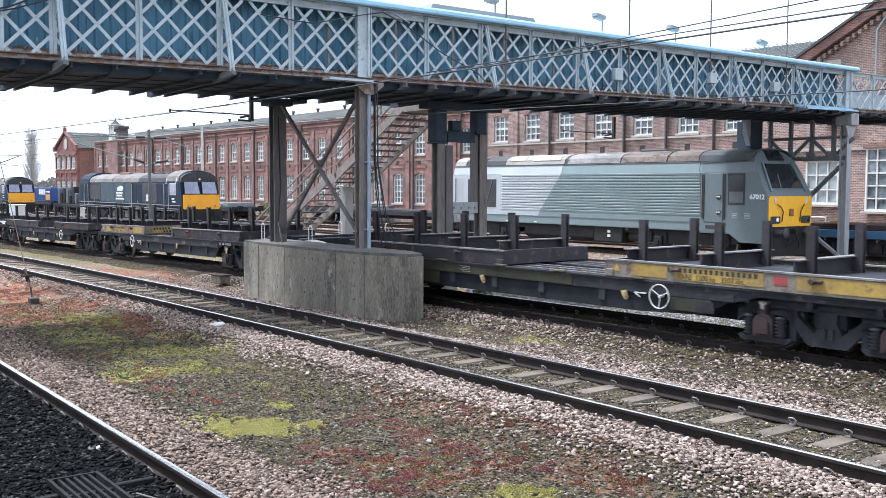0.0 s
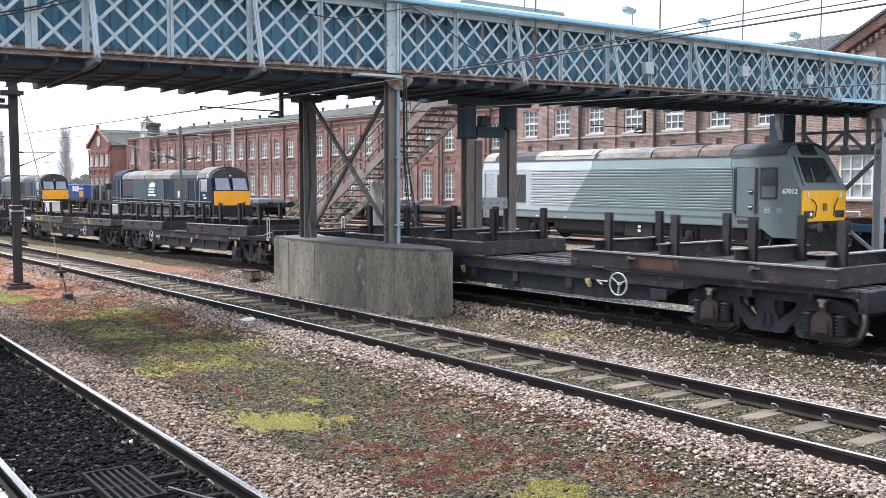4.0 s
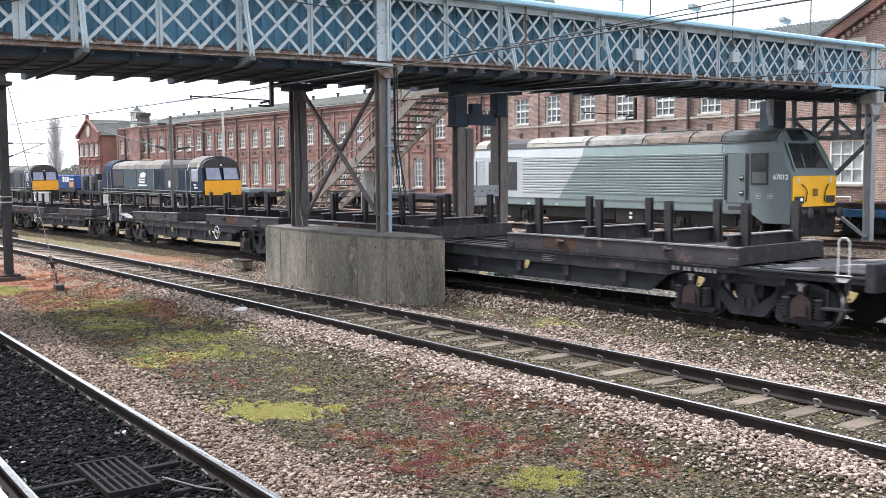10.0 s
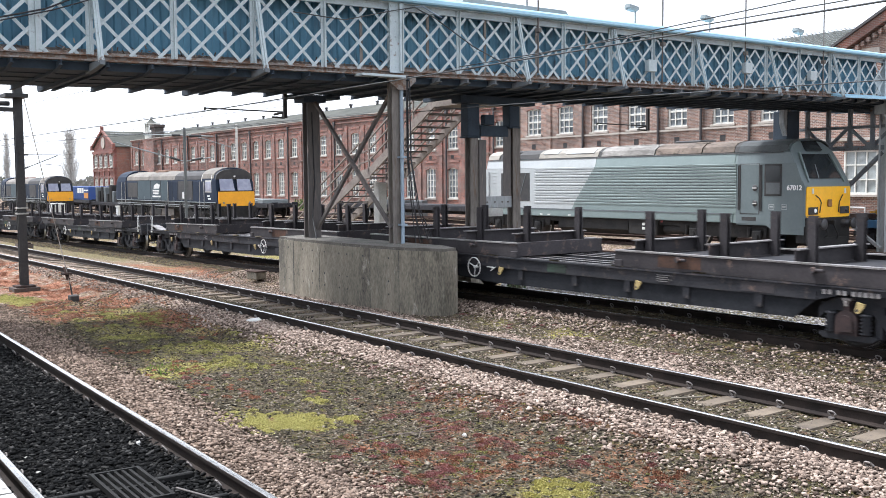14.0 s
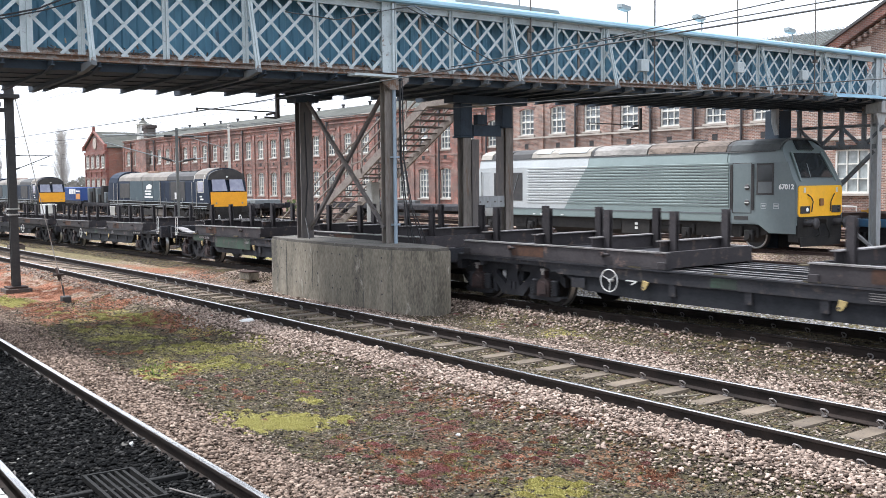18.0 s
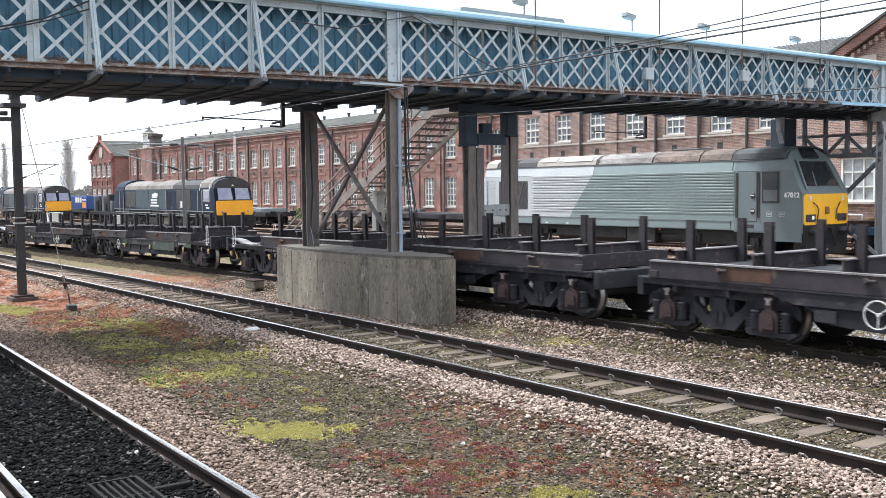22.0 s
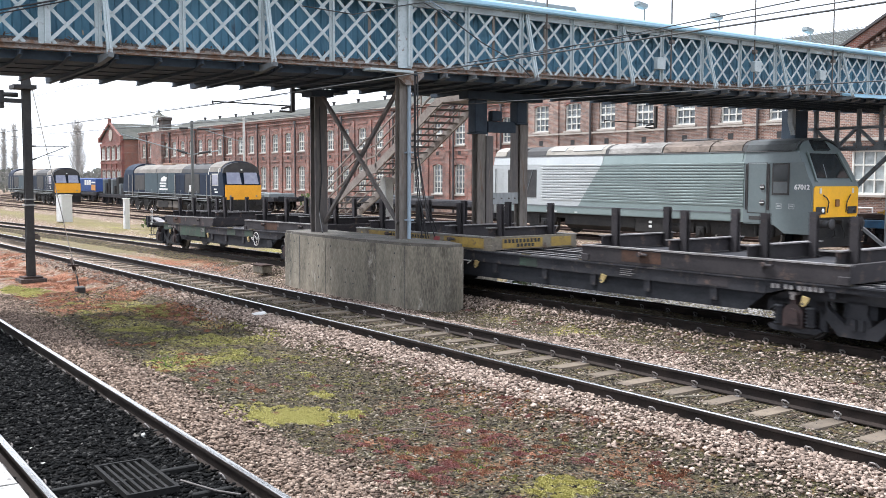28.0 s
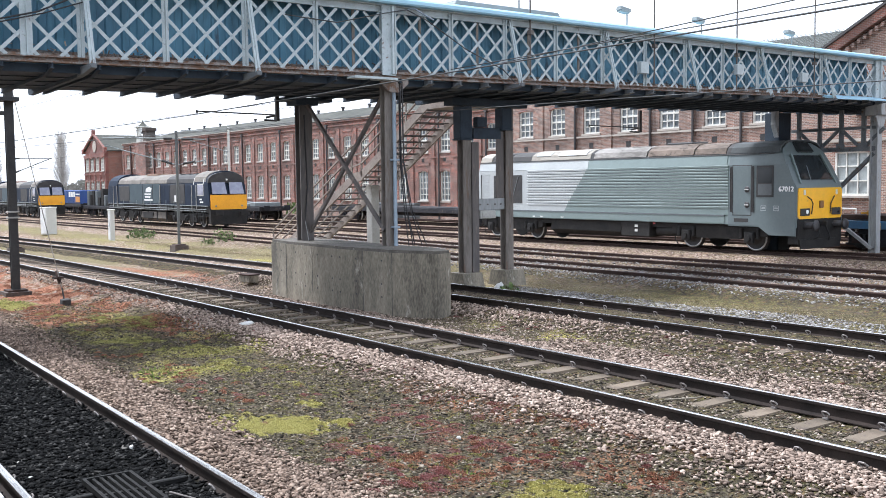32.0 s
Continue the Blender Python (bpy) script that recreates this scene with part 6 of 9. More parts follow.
part("roof", Geo().prism([(-155.9, 7.85), (-150.7, 10.3), (-145.5, 7.85), (-145.5, 7.7), (-150.7, 10.1), (-155.9, 7.7)], 45.7, 62, "y"), SLATE, wing)
part("verge", Geo().prism([(-156.1, 7.75), (-150.7, 10.2), (-145.3, 7.75), (-145.3, 8.05), (-150.7, 10.5), (-156.1, 8.05)], 45.55, 45.9, "y"), BRICKW, wing)
part("finial", Geo().box((-150.95, 45.5, 10.3), (-150.45, 45.95, 11.0), c=0.05), BRICKW, wing)
for x in (-155.9, -145.5):
    part("kneeler", Geo().box((x - 0.35, 45.5, 7.5), (x + 0.35, 45.95, 8.25), c=0.04), BRICKW, wing)
part("cornice", Geo().box((-155.8, 45.65, 6.9), (-145.6, 45.9, 7.3)).box((-155.8, 45.7, 4.2), (-145.6, 45.9, 4.5)), BRICKW, wing)
part("plaque", Geo().revolve([(0.85, -0.12), (0.85, 0.0), (0.7, 0.0), (0.7, -0.05), (0.1, -0.05)], "y", (-150.7, 45.9, 8.5), 24), STONE, wing, "round stone plaque")
WIN_WING = window_meshes(1.15, 2.0, 0.3, 2, 4)
WIN_WINGLOW = window_meshes(1.15, 2.5, 0.3, 2, 5)
for x in (-154.4, -151.95, -149.45, -147.0):
    for meshes, z in ((WIN_WING, 4.8), (WIN_WINGLOW, 0.8)):
        set_window(wing, meshes, pose(x, 45.68, z))
    part("pier", Geo().box((x - 1.35, 45.75, BASE), (x - 1.05, 45.9, 6.9)), BRICKW, wing)
BRICKS = brick_mat("brick_sooty", (0.09, 0.06, 0.05), (0.05, 0.04, 0.036), (0.12, 0.11, 0.10), (0.035, 0.03, 0.028), 0.6)
stack = thing("chimney_stack", "dark red brick chimney stack above the slate roof", "chimney")
part("base", Geo().box((-137.6, 47.5, BASE), (-133.5, 49.4, 8.3), c=0.03), BRICK, stack)
part("shaft", Geo().box((-135.3, 47.9, 8.3), (-134.0, 49.2, 10.1)).box((-135.45, 47.75, 10.1), (-133.85, 49.35, 10.55), c=0.05), BRICKS, stack, "sooty brick shaft")
cup = thing("cupola", "white timber bell cupola on the roof", "cupola")
part("base", Geo().box((-147.6, 51.2, 8.8), (-146.0, 52.8, 10.0)).box((-147.75, 51.05, 9.95), (-145.85, 52.95, 10.1)), SASH, cup)
for x in (-147.5, -146.8, -146.1):
    for y in (51.35, 52.65):
        part("post", Geo().box((x - 0.1, y - 0.1, 10.1), (x + 0.1, y + 0.1, 11.3)), SASH, cup)
part("eaves", Geo().box((-147.8, 51.0, 11.3), (-145.8, 53.0, 11.45), c=0.03), SASH, cup)
part("roof", Geo().revolve([(1.05, 11.45), (0.55, 11.7), (0.18, 12.05), (0.03, 12.5)], "z", (-146.8, 52.0, 0), 8), SLATE, cup)
part("bell", Geo().revolve([(0.4, 10.4), (0.3, 10.6), (0.15, 10.9)], "z", (-146.8, 52.0, 0), 10), DRAIN, cup)

# tall gabled building at the near end
gab = thing("gabled_workshop", "tall brown brick gabled workshop beside the footbridge", "building", pose(1.3, 0, 0))
part("gable_wall", Geo().prism([(-33.65, BASE), (-24.9, BASE), (-24.9, 12.2), (-33.65, 7.5)], YB - 0.35, YB + 0.3, "y"), BRICKB, gab)
g = Geo()
for a, b, lo, hi in ((-24.9, -9.0, BASE, 12.2),):
    g.prism([(a, lo), (b, lo), (b, 9.5), (-19.0, 15.4), (a, 12.2)], YB - 0.35, YB + 0.3, "y")
part("gable_wall", g, BRICKB, gab)
part("verge", Geo().prism([(-33.2, 7.75), (-19.0, 15.45), (-19.0, 15.95), (-33.2, 8.25)], YB - 0.75, YB - 0.35, "y"), BRICK, gab, "stepped dark brick verge")
part("verge", Geo().prism([(-33.2, 8.25), (-19.0, 15.95), (-19.0, 16.1), (-33.2, 8.4)], YB - 0.9, YB - 0.3, "y"), DRAIN, gab)
part("roof", Geo().prism([(-33.4, 8.2), (-19.0, 16.0), (-8.6, 10.2), (-8.6, 9.9), (-19.0, 15.7), (-33.4, 7.9)], YB - 0.3, YB + 20, "y"), SLATE, gab)
den = Geo()
for k in range(44):
    u = k / 44
    x, z = -33.0 + 14 * u, 7.72 + 7.6 * u
    den.box((x, YB - 0.62, z - 0.22), (x + 0.16, YB - 0.36, z + 0.02))
tagged(part("dentil_course", den, BRICKB, gab), kind="stuff")
for x, z, meshes in ((-29.75, 1.6, window_meshes(1.9, 2.3, 0.05, 3, 3, PALEGLASS)), (-26.45, 1.3, window_meshes(1.8, 3.2, 0.05, 3, 5)), (-28.9, 5.9, WIN_UPB), (-25.4, 5.9, WIN_UPB), (-22.0, 1.3, WIN_LOW)):
    set_window(gab, meshes, pose(x, YB - 0.58, z))
part("string_course", Geo().box((-32.3, YB - 0.45, 4.4), (-9, YB - 0.36, 4.55)), STONE, gab)
part("drainpipe", Geo().tube([(-26.9, YB - 0.6, 7.0), (-26.9, YB - 0.6, 10.3), (-26.5, YB - 0.6, 10.9), (-25.5, YB - 0.6, 11.2)], 0.06, 6), MASTGREY, gab)
part("plaque", Geo().box((-29.9, YB - 0.42, 8.5), (-28.9, YB - 0.36, 9.1)), STONE, gab)

# ---------------------------------------------------------------- distance
def poplar(x, y, h, seed, spread=0.16, name="poplar_tree", label="tall bare poplar tree with upright branches"):
    t = thing(name, label, "tree", pose(x, y, -0.8))
    rng = random.Random(seed)
    part("trunk", Geo().rod((0, 0, 0), (0, 0, h * 0.9), 0.28, 8, r2=0.04), BARK, t)
    g = Geo()
    for k in range(420):
        z = h * rng.uniform(0.12, 0.9)
        a = rng.uniform(0, 6.28)
        ln = h * spread * (1 - 0.55 * z / h) * rng.uniform(0.5, 1.3)
        b = Vector((math.cos(a) * ln * 0.45, math.sin(a) * ln * 0.45, ln))
        p = Vector((0, 0, z))
        g.rod(p, p + b, 0.028, 4, r2=0.012)
        for j in range(5):
            q = p + b * rng.uniform(0.3, 1.0)
            c = Vector((rng.uniform(-0.5, 0.5), rng.uniform(-0.5, 0.5), rng.uniform(0.4, 1.0))) * ln * 0.4
            g.rod(q, q + c, 0.015, 3, r2=0.008)
    part("crown", g, BARK, t)
    return t


# Bark paled so that the haze before the far trees is in its colour.
BARK = mat("bark_grey", (0.52, 0.50, 0.47), (0.40, 0.385, 0.36), rough=0.9, grain=8, stain=1)
TWIG = by_island(mat("twig_mass", 0.1, rough=0.9, bump=0), [(0.17, 0.165, 0.15), (0.25, 0.24, 0.22), (0.20, 0.20, 0.17), (0.14, 0.145, 0.12)])


def clump(name, label, x, y, w, d, h, seed, n=900, size=0.35, category="bush", material=None, z=-0.5):
    """A bush or far hedge: a mound of many small leaf clumps with an uneven top."""
    rng = np.random.RandomState(seed)
    px, py = rng.uniform(-w / 2, w / 2, n), rng.uniform(-d / 2, d / 2, n)
    top = h * (0.55 + 0.6 * grid_noise(px + 50, py + 50, 3.0 / max(w, 1) + 0.12, seed)) * np.sqrt(np.clip(1 - (2 * px / w) ** 4, 0.03, 1))
    pz = top * rng.uniform(0.0, 1.0, n) ** 0.6
    v = np.array([(-0.5, 0, 0), (0.5, 0, 0), (0.35, 0.2, 0.8), (-0.3, -0.2, 0.9)])
    a = rng.uniform(0, 6.28, n)
    s = size * rng.uniform(0.5, 1.4, n)
    X = (v[:, 0] * np.cos(a)[:, None] - v[:, 1] * np.sin(a)[:, None]) * s[:, None] + px[:, None]
    Y = (v[:, 0] * np.sin(a)[:, None] + v[:, 1] * np.cos(a)[:, None]) * s[:, None] + py[:, None]
    Z = v[:, 2] * s[:, None] + pz[:, None]
    vv = np.stack([X + x, Y + y, Z + z], -1).reshape(-1, 3)
    f = (np.array([[0, 1, 2, 3]])[None] + 4 * np.arange(n)[:, None, None]).reshape(-1, 4)
    return tagged(new(name, raw_mesh(name, vv, f, material or TWIG)), label, category, kind="stuff" if w > 8 else "")


poplar(-205.3, 55.8, 14.0, 1, 0.3)
poplar(-200, 60.5, 10.0, 2, 0.3, "bare_tree", "bare spreading tree with fine twigs")
poplar(-196, 62.5, 9.0, 5, 0.32, "bare_tree", "bare spreading tree with fine twigs")
poplar(-230, 49.0, 15.0, 3)
poplar(-232, 47.2, 14.0, 4)
clump("distant_hedge", "dark far hedge and scrub along the horizon", -225, 57, 60, 60, 4.4, 5, 9000, 0.55, "hedge", z=-1.0)
LEAF = by_island(mat("bramble_leaf", 0.1, rough=0.7, bump=0), [(0.06, 0.10, 0.03), (0.11, 0.16, 0.05), (0.17, 0.22, 0.08), (0.14, 0.13, 0.07)])
clump("bramble_bush", "low green bramble on the yard ballast", -55.0, 19.2, 2.4, 1.0, 0.6, 7, 420, 0.085, material=LEAF, z=-0.55)
clump("bramble_bush", "green weed clump beside a siding", -45.8, 20.2, 1.2, 0.8, 0.8, 8, 240, 0.075, material=LEAF, z=-0.5)
clump("bramble_bush", "green weed clump beside a siding", -46.0, 19.4, 0.7, 0.5, 0.4, 9, 120, 0.07, material=LEAF, z=-0.5)
clump("bramble_bush", "weeds behind the pier", -17.6, 14.9, 0.5, 0.5, 0.35, 10, 60, 0.08, material=LEAF, z=-0.3)
clump("bramble_bush", "bramble by the building wall", -86.0, 45.5, 3.0, 1.0, 1.3, 11, 200, 0.2, material=LEAF, z=-0.6)
# ---------------------------------------------------------------- locomotives
def bogie_loco(parent, x, wheels, r, half=1.05, name="bogie"):
    """A locomotive bogie at x along the frame with the given axle offsets."""
    b = part(name, Geo().prism([(wheels[0] - 0.75, 0.85), (wheels[0] - 0.7, 0.55), (wheels[0] + 0.5, 0.42), (wheels[-1] - 0.5, 0.42), (wheels[-1] + 0.7, 0.55), (wheels[-1] + 0.75, 0.85)], -half - 0.12, -half, "y")
             .prism([(wheels[0] - 0.75, 0.85), (wheels[0] - 0.7, 0.55), (wheels[-1] + 0.7, 0.55), (wheels[-1] + 0.75, 0.85)], half, half + 0.12, "y").box((wheels[0], -half, 0.5), (wheels[-1], half, 0.8)), LOCOUNDER, parent, m=pose(x, 0, 0))
    tyre = Geo().revolve([(r + 0.028, -0.70), (r + 0.028, -0.735), (r, -0.74), (r - 0.005, -0.84), (r - 0.07, -0.845), (r - 0.09, -0.82), (0.16, -0.80), (0.14, -0.86), (0.02, -0.86)], "y", (0, 0, 0), 28)
    tyre.m = [1 if 3 * 28 <= k < 4 * 28 else 0 for k in range(len(tyre.f))]
    tyre = tyre.mesh("wheel", [WHEEL, TREAD])
    for w in wheels:
        piece("wheel", tyre, b, pose(w, 0, r))
        piece("wheel", tyre, b, pose(w, 0, r, 0, 0, 180))
        part("axlebox", Geo().box((w - 0.2, -half - 0.24, r - 0.2), (w + 0.2, -half - 0.1, r + 0.22), c=0.04).rod((w, -half - 0.3, r), (w, -half - 0.2, r), 0.11, 10), LOCOUNDER, b)
        for s in (-0.34, 0.34):
            part("spring", Geo().revolve([(0.085 if k % 2 else 0.055, r - 0.03 + 0.03 * k) for k in range(13)], "z", (w + s, -half - 0.14, 0), 8), LOCOUNDER, b)
    part("sand_pipe", Geo().tube([(wheels[0] - 0.62, -half - 0.05, 0.7), (wheels[0] - 0.6, -half - 0.05, 0.3), (wheels[0] - 0.5, -half - 0.02, 0.12)], 0.02, 5), LOCOUNDER, b)
    return b


def buffer_geo(x, y, z, s):
    """An oval-headed buffer pointing along s."""
    return Geo().rod((x, y, z), (x + s * 0.35, y, z), 0.11, 10).rod((x + s * 0.35, y, z), (x + s * 0.5, y, z), 0.075, 10).box((x + s * 0.5, y - 0.26, z - 0.19), (x + s * 0.55, y + 0.26, z + 0.19), c=0.02)


BUFFER = mat("buffer_grey", (0.07, 0.068, 0.07), (0.035, 0.034, 0.036), rough=0.5, metal=0.3, grain=20, stain=3)
NUMWHITE = mat("number_white", (0.85, 0.86, 0.86), (0.8, 0.8, 0.8), rough=0.5)


def grey_loco():
    t = thing("diesel_locomotive", "grey and silver ribbed-side diesel locomotive with a yellow nose, parked", "locomotive", pose(-19.3, 30.3, -0.05))
    L = -17.35
    W = 1.35
    def ring(x, z0, lean, top=3.9, w=W):
        s = [(w, z0), (w, 2.25), (w - 0.02, 3.05), (w - 0.11, 3.42), (w - 0.26, 3.60), (w - 0.62, 3.78), (0, top - 0.03)]
        s += [(-y, z) for y, z in s[-2::-1]]
        return [(x - lean * max(0.0, (z - 2.25)) / 1.6, y, z) for y, z in s]
    # main shell
    part("body", Geo().loft([ring(L, 0.95, -0.85), ring(L + 1.2, 0.95, 0), ring(-2.75, 0.95, 0)]), LOCOGREY, t)
    cab = Geo().loft([ring(-2.75, 0.9, 0), ring(-0.9, 0.9, 0.0), ring(0.0, 0.9, 0.85)])
    part("cab", cab, LOCOCAB, t, "mid grey cab")
    # roof panels over the shell
    def arc(q0, q1, d):
        """Points along the rounded roof from angle q0 to q1, raised by d."""
        pts = []
        for k in range(9):
            q = math.radians(q0 + (q1 - q0) * k / 8)
            c_, s_ = math.cos(q), math.sin(q)
            pts.append(((1.23 + d) * math.copysign(abs(c_) ** 0.75, c_), 3.43 + (0.46 + d) * abs(s_) ** 0.75))
        return pts

    def roof(x0, x1, mt, d, name="roof_panel", lab="", q0=2, q1=178):
        part(name, Geo().prism(arc(q0, q1, d) + arc(q0, q1, d - 0.05)[::-1], x0, x1, "x"), mt, t, lab)
    roof(-17.0, -16.2, ROOFWHITE, 0.02)
    roof(-16.15, -14.95, BLACK, 0.0, lab="dark roof grille")
    roof(-14.85, -13.62, BLACK, 0.0, lab="dark roof grille")
    roof(-13.4, -9.75, ROOFWHITE, 0.03)
    roof(-11.7, -10.0, LOCOLIGHT, 0.045, "roof_hatch", "pale roof hatch", 190 - 62, 190 - 28)
    roof(-13.1, -12.2, LOCOLIGHT, 0.045, "roof_hatch", "pale roof hatch", 190 - 55, 190 - 30)
    roof(-9.55, -6.7, LOCOROOF, 0.03)
    roof(-6.62, -4.4, ROOFSOOT, 0.04)
    roof(-4.35, -2.95, ROOFSOOT, 0.03)
    roof(-2.75, -0.75, CABROOF, 0.02, "cab_roof")
    for x in (-13.52, -9.65, -2.85):
        roof(x - 0.09, x + 0.09, BLACK, 0.012, "roof_joint")
    for x in (-8.6, -7.4):
        part("roof_walkway", Geo().box((x - 0.5, -0.75, 3.83), (x + 0.5, -0.25, 3.90), c=0.02), LOCOROOF, t)
    part("exhaust", Geo().box((-6.3, -0.55, 3.86), (-5.0, 0.4, 4.0), c=0.05), BLACK, t)
    part("exhaust", Geo().box((-5.0, -0.9, 3.76), (-4.3, -0.3, 3.9), c=0.05), ROOFSOOT, t)
    for q in (-1, 1):
        pr = [(q * 1.335, 3.055), (q * 1.347, 3.065), (q * 1.258, 3.425), (q * 1.24, 3.43)]
        part("roof_shoulder", Geo().prism(pr, -17.0, -9.82, "x"), LOCOLIGHT, t, "silver roof shoulder")
        part("roof_shoulder", Geo().prism(pr, -9.8, -2.85, "x"), LOCOGREY, t)
        # gutter strip, coloured dark as the shadow under the roof edge
        part("gutter_line", Geo().prism([(q * 1.27, 3.42), (q * 1.285, 3.42), (q * 1.275, 3.45), (q * 1.25, 3.45)], -17.0, -0.9, "x"), DRAIN, t)
    # side skin: silver rear, grey front, split on a slant
    xs = lambda z: -9.8 - (3.05 - z) * 0.80
    n, f = -W - 0.012, -W + 0.02
    part("silver_panel", Geo().prism([(L + 0.05, 1.28), (xs(1.28), 1.28), (xs(3.05), 3.05), (L + 0.05, 3.05)], n, f, "y"), LOCOLIGHT, t, "silver painted side panel")
    part("grey_panel", Geo().prism([(xs(1.28), 1.28), (-2.75, 1.28), (-2.75, 3.05), (xs(3.05), 3.05)], n, f, "y"), LOCOGREY, t)
    part("cab_panel", Geo().prism([(-2.745, 1.28), (-0.05, 1.28), (-0.05, 2.25), (-0.35, 3.05), (-2.745, 3.05)], n, f, "y"), LOCOCAB, t)
    for k in range(13):
        part("rib_gap", Geo().box((-13.5, n - 0.004, 1.588 + k * 0.113), (-2.8, n - 0.001, 1.612 + k * 0.113)), LOCODARK, t)
    for k in range(14):
        z = 1.5 + k * 0.113
        a = xs(z + 0.03)
        for x0, x1, mt in ((-13.55, a, LOCOLIGHT), (a, -2.75, LOCOGREY)):
            part("side_rib", Geo().prism([(n - 0.001, z), (n - 0.016, z + 0.012), (n - 0.020, z + 0.074), (n - 0.001, z + 0.09)], x0, x1, "x"), mt, t)
    part("skirt", Geo().box((L + 0.1, -W - 0.02, 0.98), (-2.9, -W + 0.02, 1.28)), LOCOGREY, t)
    part("skirt", Geo().prism([(-2.75, 0.95), (-2.75, 1.28), (-0.02, 1.28), (-0.02, 0.62), (-1.05, 0.62), (-1.55, 0.95)], n, f, "y"), LOCOCAB, t)
    part("skirt_trim", Geo().box((L + 0.1, -W - 0.035, 1.24), (-2.9, -W - 0.012, 1.29)), LOCODARK, t)
    # doors, windows, handrails
    part("door_seal", Geo().box((-2.58, n - 0.006, 1.28), (-1.77, n, 3.05)), DRAIN, t)
    part("cab_door", Geo().box((-2.55, n - 0.012, 1.3), (-1.8, n, 3.02), c=0.008), LOCOCAB, t)
    for x in (-2.62, -1.72):
        part("door_handrail", Geo().rod((x, n - 0.06, 1.45), (x, n - 0.06, 2.95), 0.018, 6).box((x - 0.05, n - 0.01, 1.4), (x + 0.05, n - 0.004, 3.0)), BLACK, t, "vertical handrail in a dark recess")
    part("side_window", Geo().box((-1.57, n - 0.02, 1.93), (-0.88, n, 3.02), c=0.02), BLACK, t, "dark sliding cab side window")
    part("window_glass", Geo().box((-1.5, n - 0.026, 2.42), (-0.95, n - 0.018, 2.95)), GLASS, t)
    part("window_panel", Geo().box((-1.5, n - 0.026, 2.0), (-0.95, n - 0.018, 2.38)), LOCODARK, t)
    for z in (1.66, 2.2):
        part("door_latch", Geo().revolve([(0.11, -0.005), (0.10, -0.022), (0.02, -0.022)], "y", (-1.95, n - 0.012, z), 14), DRAIN, t)
        part("door_handle", Geo().box((-2.02, n - 0.065, z - 0.02), (-1.86, n - 0.045, z + 0.015)), WHITEP, t, "bright door handle")
    words("67012", 0.235, NUMWHITE, t, pose(-0.68, n - 0.012, 2.13), "running_number", 0.008, 0.005)
    for x in (-1.28, -0.78):
        part("notice_plate", Geo().box((x - 0.11, n - 0.008, 1.46), (x + 0.11, n - 0.002, 1.48)).box((x - 0.11, n - 0.008, 1.62), (x + 0.11, n - 0.002, 1.64)).box((x - 0.11, n - 0.008, 1.48), (x - 0.095, n - 0.002, 1.62)).box((x + 0.095, n - 0.008, 1.48), (x + 0.11, n - 0.002, 1.62)).box((x - 0.07, n - 0.008, 1.53), (x + 0.07, n - 0.002, 1.58)), LOCOLIGHT, t)
    part("step_recess", Geo().box((-2.5, n - 0.01, 1.05), (-1.9, n - 0.002, 1.18), c=0.005), BLACK, t)
    part("rear_window", Geo().box((-15.9, n - 0.02, 1.6), (-13.9, n - 0.001, 2.85), c=0.02), BLACK, t, "dark engine grille")
    for x in (-15.6, -15.1, -14.6):
        part("grille_strut", Geo().bar((x, n - 0.025, 1.7), (x + 0.45, n - 0.025, 2.8), 0.03, 0.03), LOCODARK, t)
    for z in np.arange(1.75, 2.9, 0.16):
        part("louvre", Geo().box((-16.6, n - 0.015, z), (-16.2, n - 0.002, z + 0.05)), LOCOLIGHT, t)
    for x in (-17.1, -16.75):
        part("door_handrail", Geo().rod((x, n - 0.05, 1.5), (x, n - 0.05, 2.9), 0.02, 6), BLACK, t)
    # nose
    part("nose_panel", Geo().prism([(-1.2, 1.19), (1.2, 1.19), (1.29, 1.28), (1.29, 2.16), (1.22, 2.24), (-1.22, 2.24), (-1.29, 2.16), (-1.29, 1.28)], 0.0, 0.03, "x"), LOCOYELLOW, t, "bright yellow warning panel")
    lean = lambda z: 0.012 - 0.85 * (z - 2.25) / 1.6
    ws = Geo()
    ws.add([(lean(2.52) + 0.02, -0.96, 2.52), (lean(2.52) + 0.02, 0.96, 2.52), (lean(3.42) + 0.02, 0.86, 3.36), (lean(3.42) + 0.02, -0.86, 3.36), (lean(2.52) - 0.03, -0.96, 2.52), (lean(2.52) - 0.03, 0.96, 2.52), (lean(3.42) - 0.03, 0.86, 3.36), (lean(3.42) - 0.03, -0.86, 3.36)],
           [(0, 1, 2, 3), (7, 6, 5, 4), (0, 4, 5, 1), (1, 5, 6, 2), (2, 6, 7, 3), (3, 7, 4, 0)])
    part("windscreen", ws, GLASS, t, "black sloping windscreen")
    for y in (-0.72, 0.72):
        part("windscreen_pillar", Geo().bar((lean(2.42) + 0.03, y * 1.45, 2.40), (lean(3.36) + 0.03, y * 1.22, 3.40), 0.05, 0.08, up=(0, 1, 0)), LOCOGREY, t, "pale grey windscreen pillar")
    part("wiper", Geo().bar((lean(2.5) + 0.06, -0.45, 2.5), (lean(3.0) + 0.06, -0.3, 3.0), 0.02, 0.02), MASTGREY, t)
    part("marker_light", Geo().prism([(lean(3.45) + 0.02, 3.45), (lean(3.45) + 0.1, 3.5), (lean(3.75) + 0.0, 3.82), (lean(3.75) - 0.2, 3.82)], -0.42, 0.42, "y"), GLASS, t)
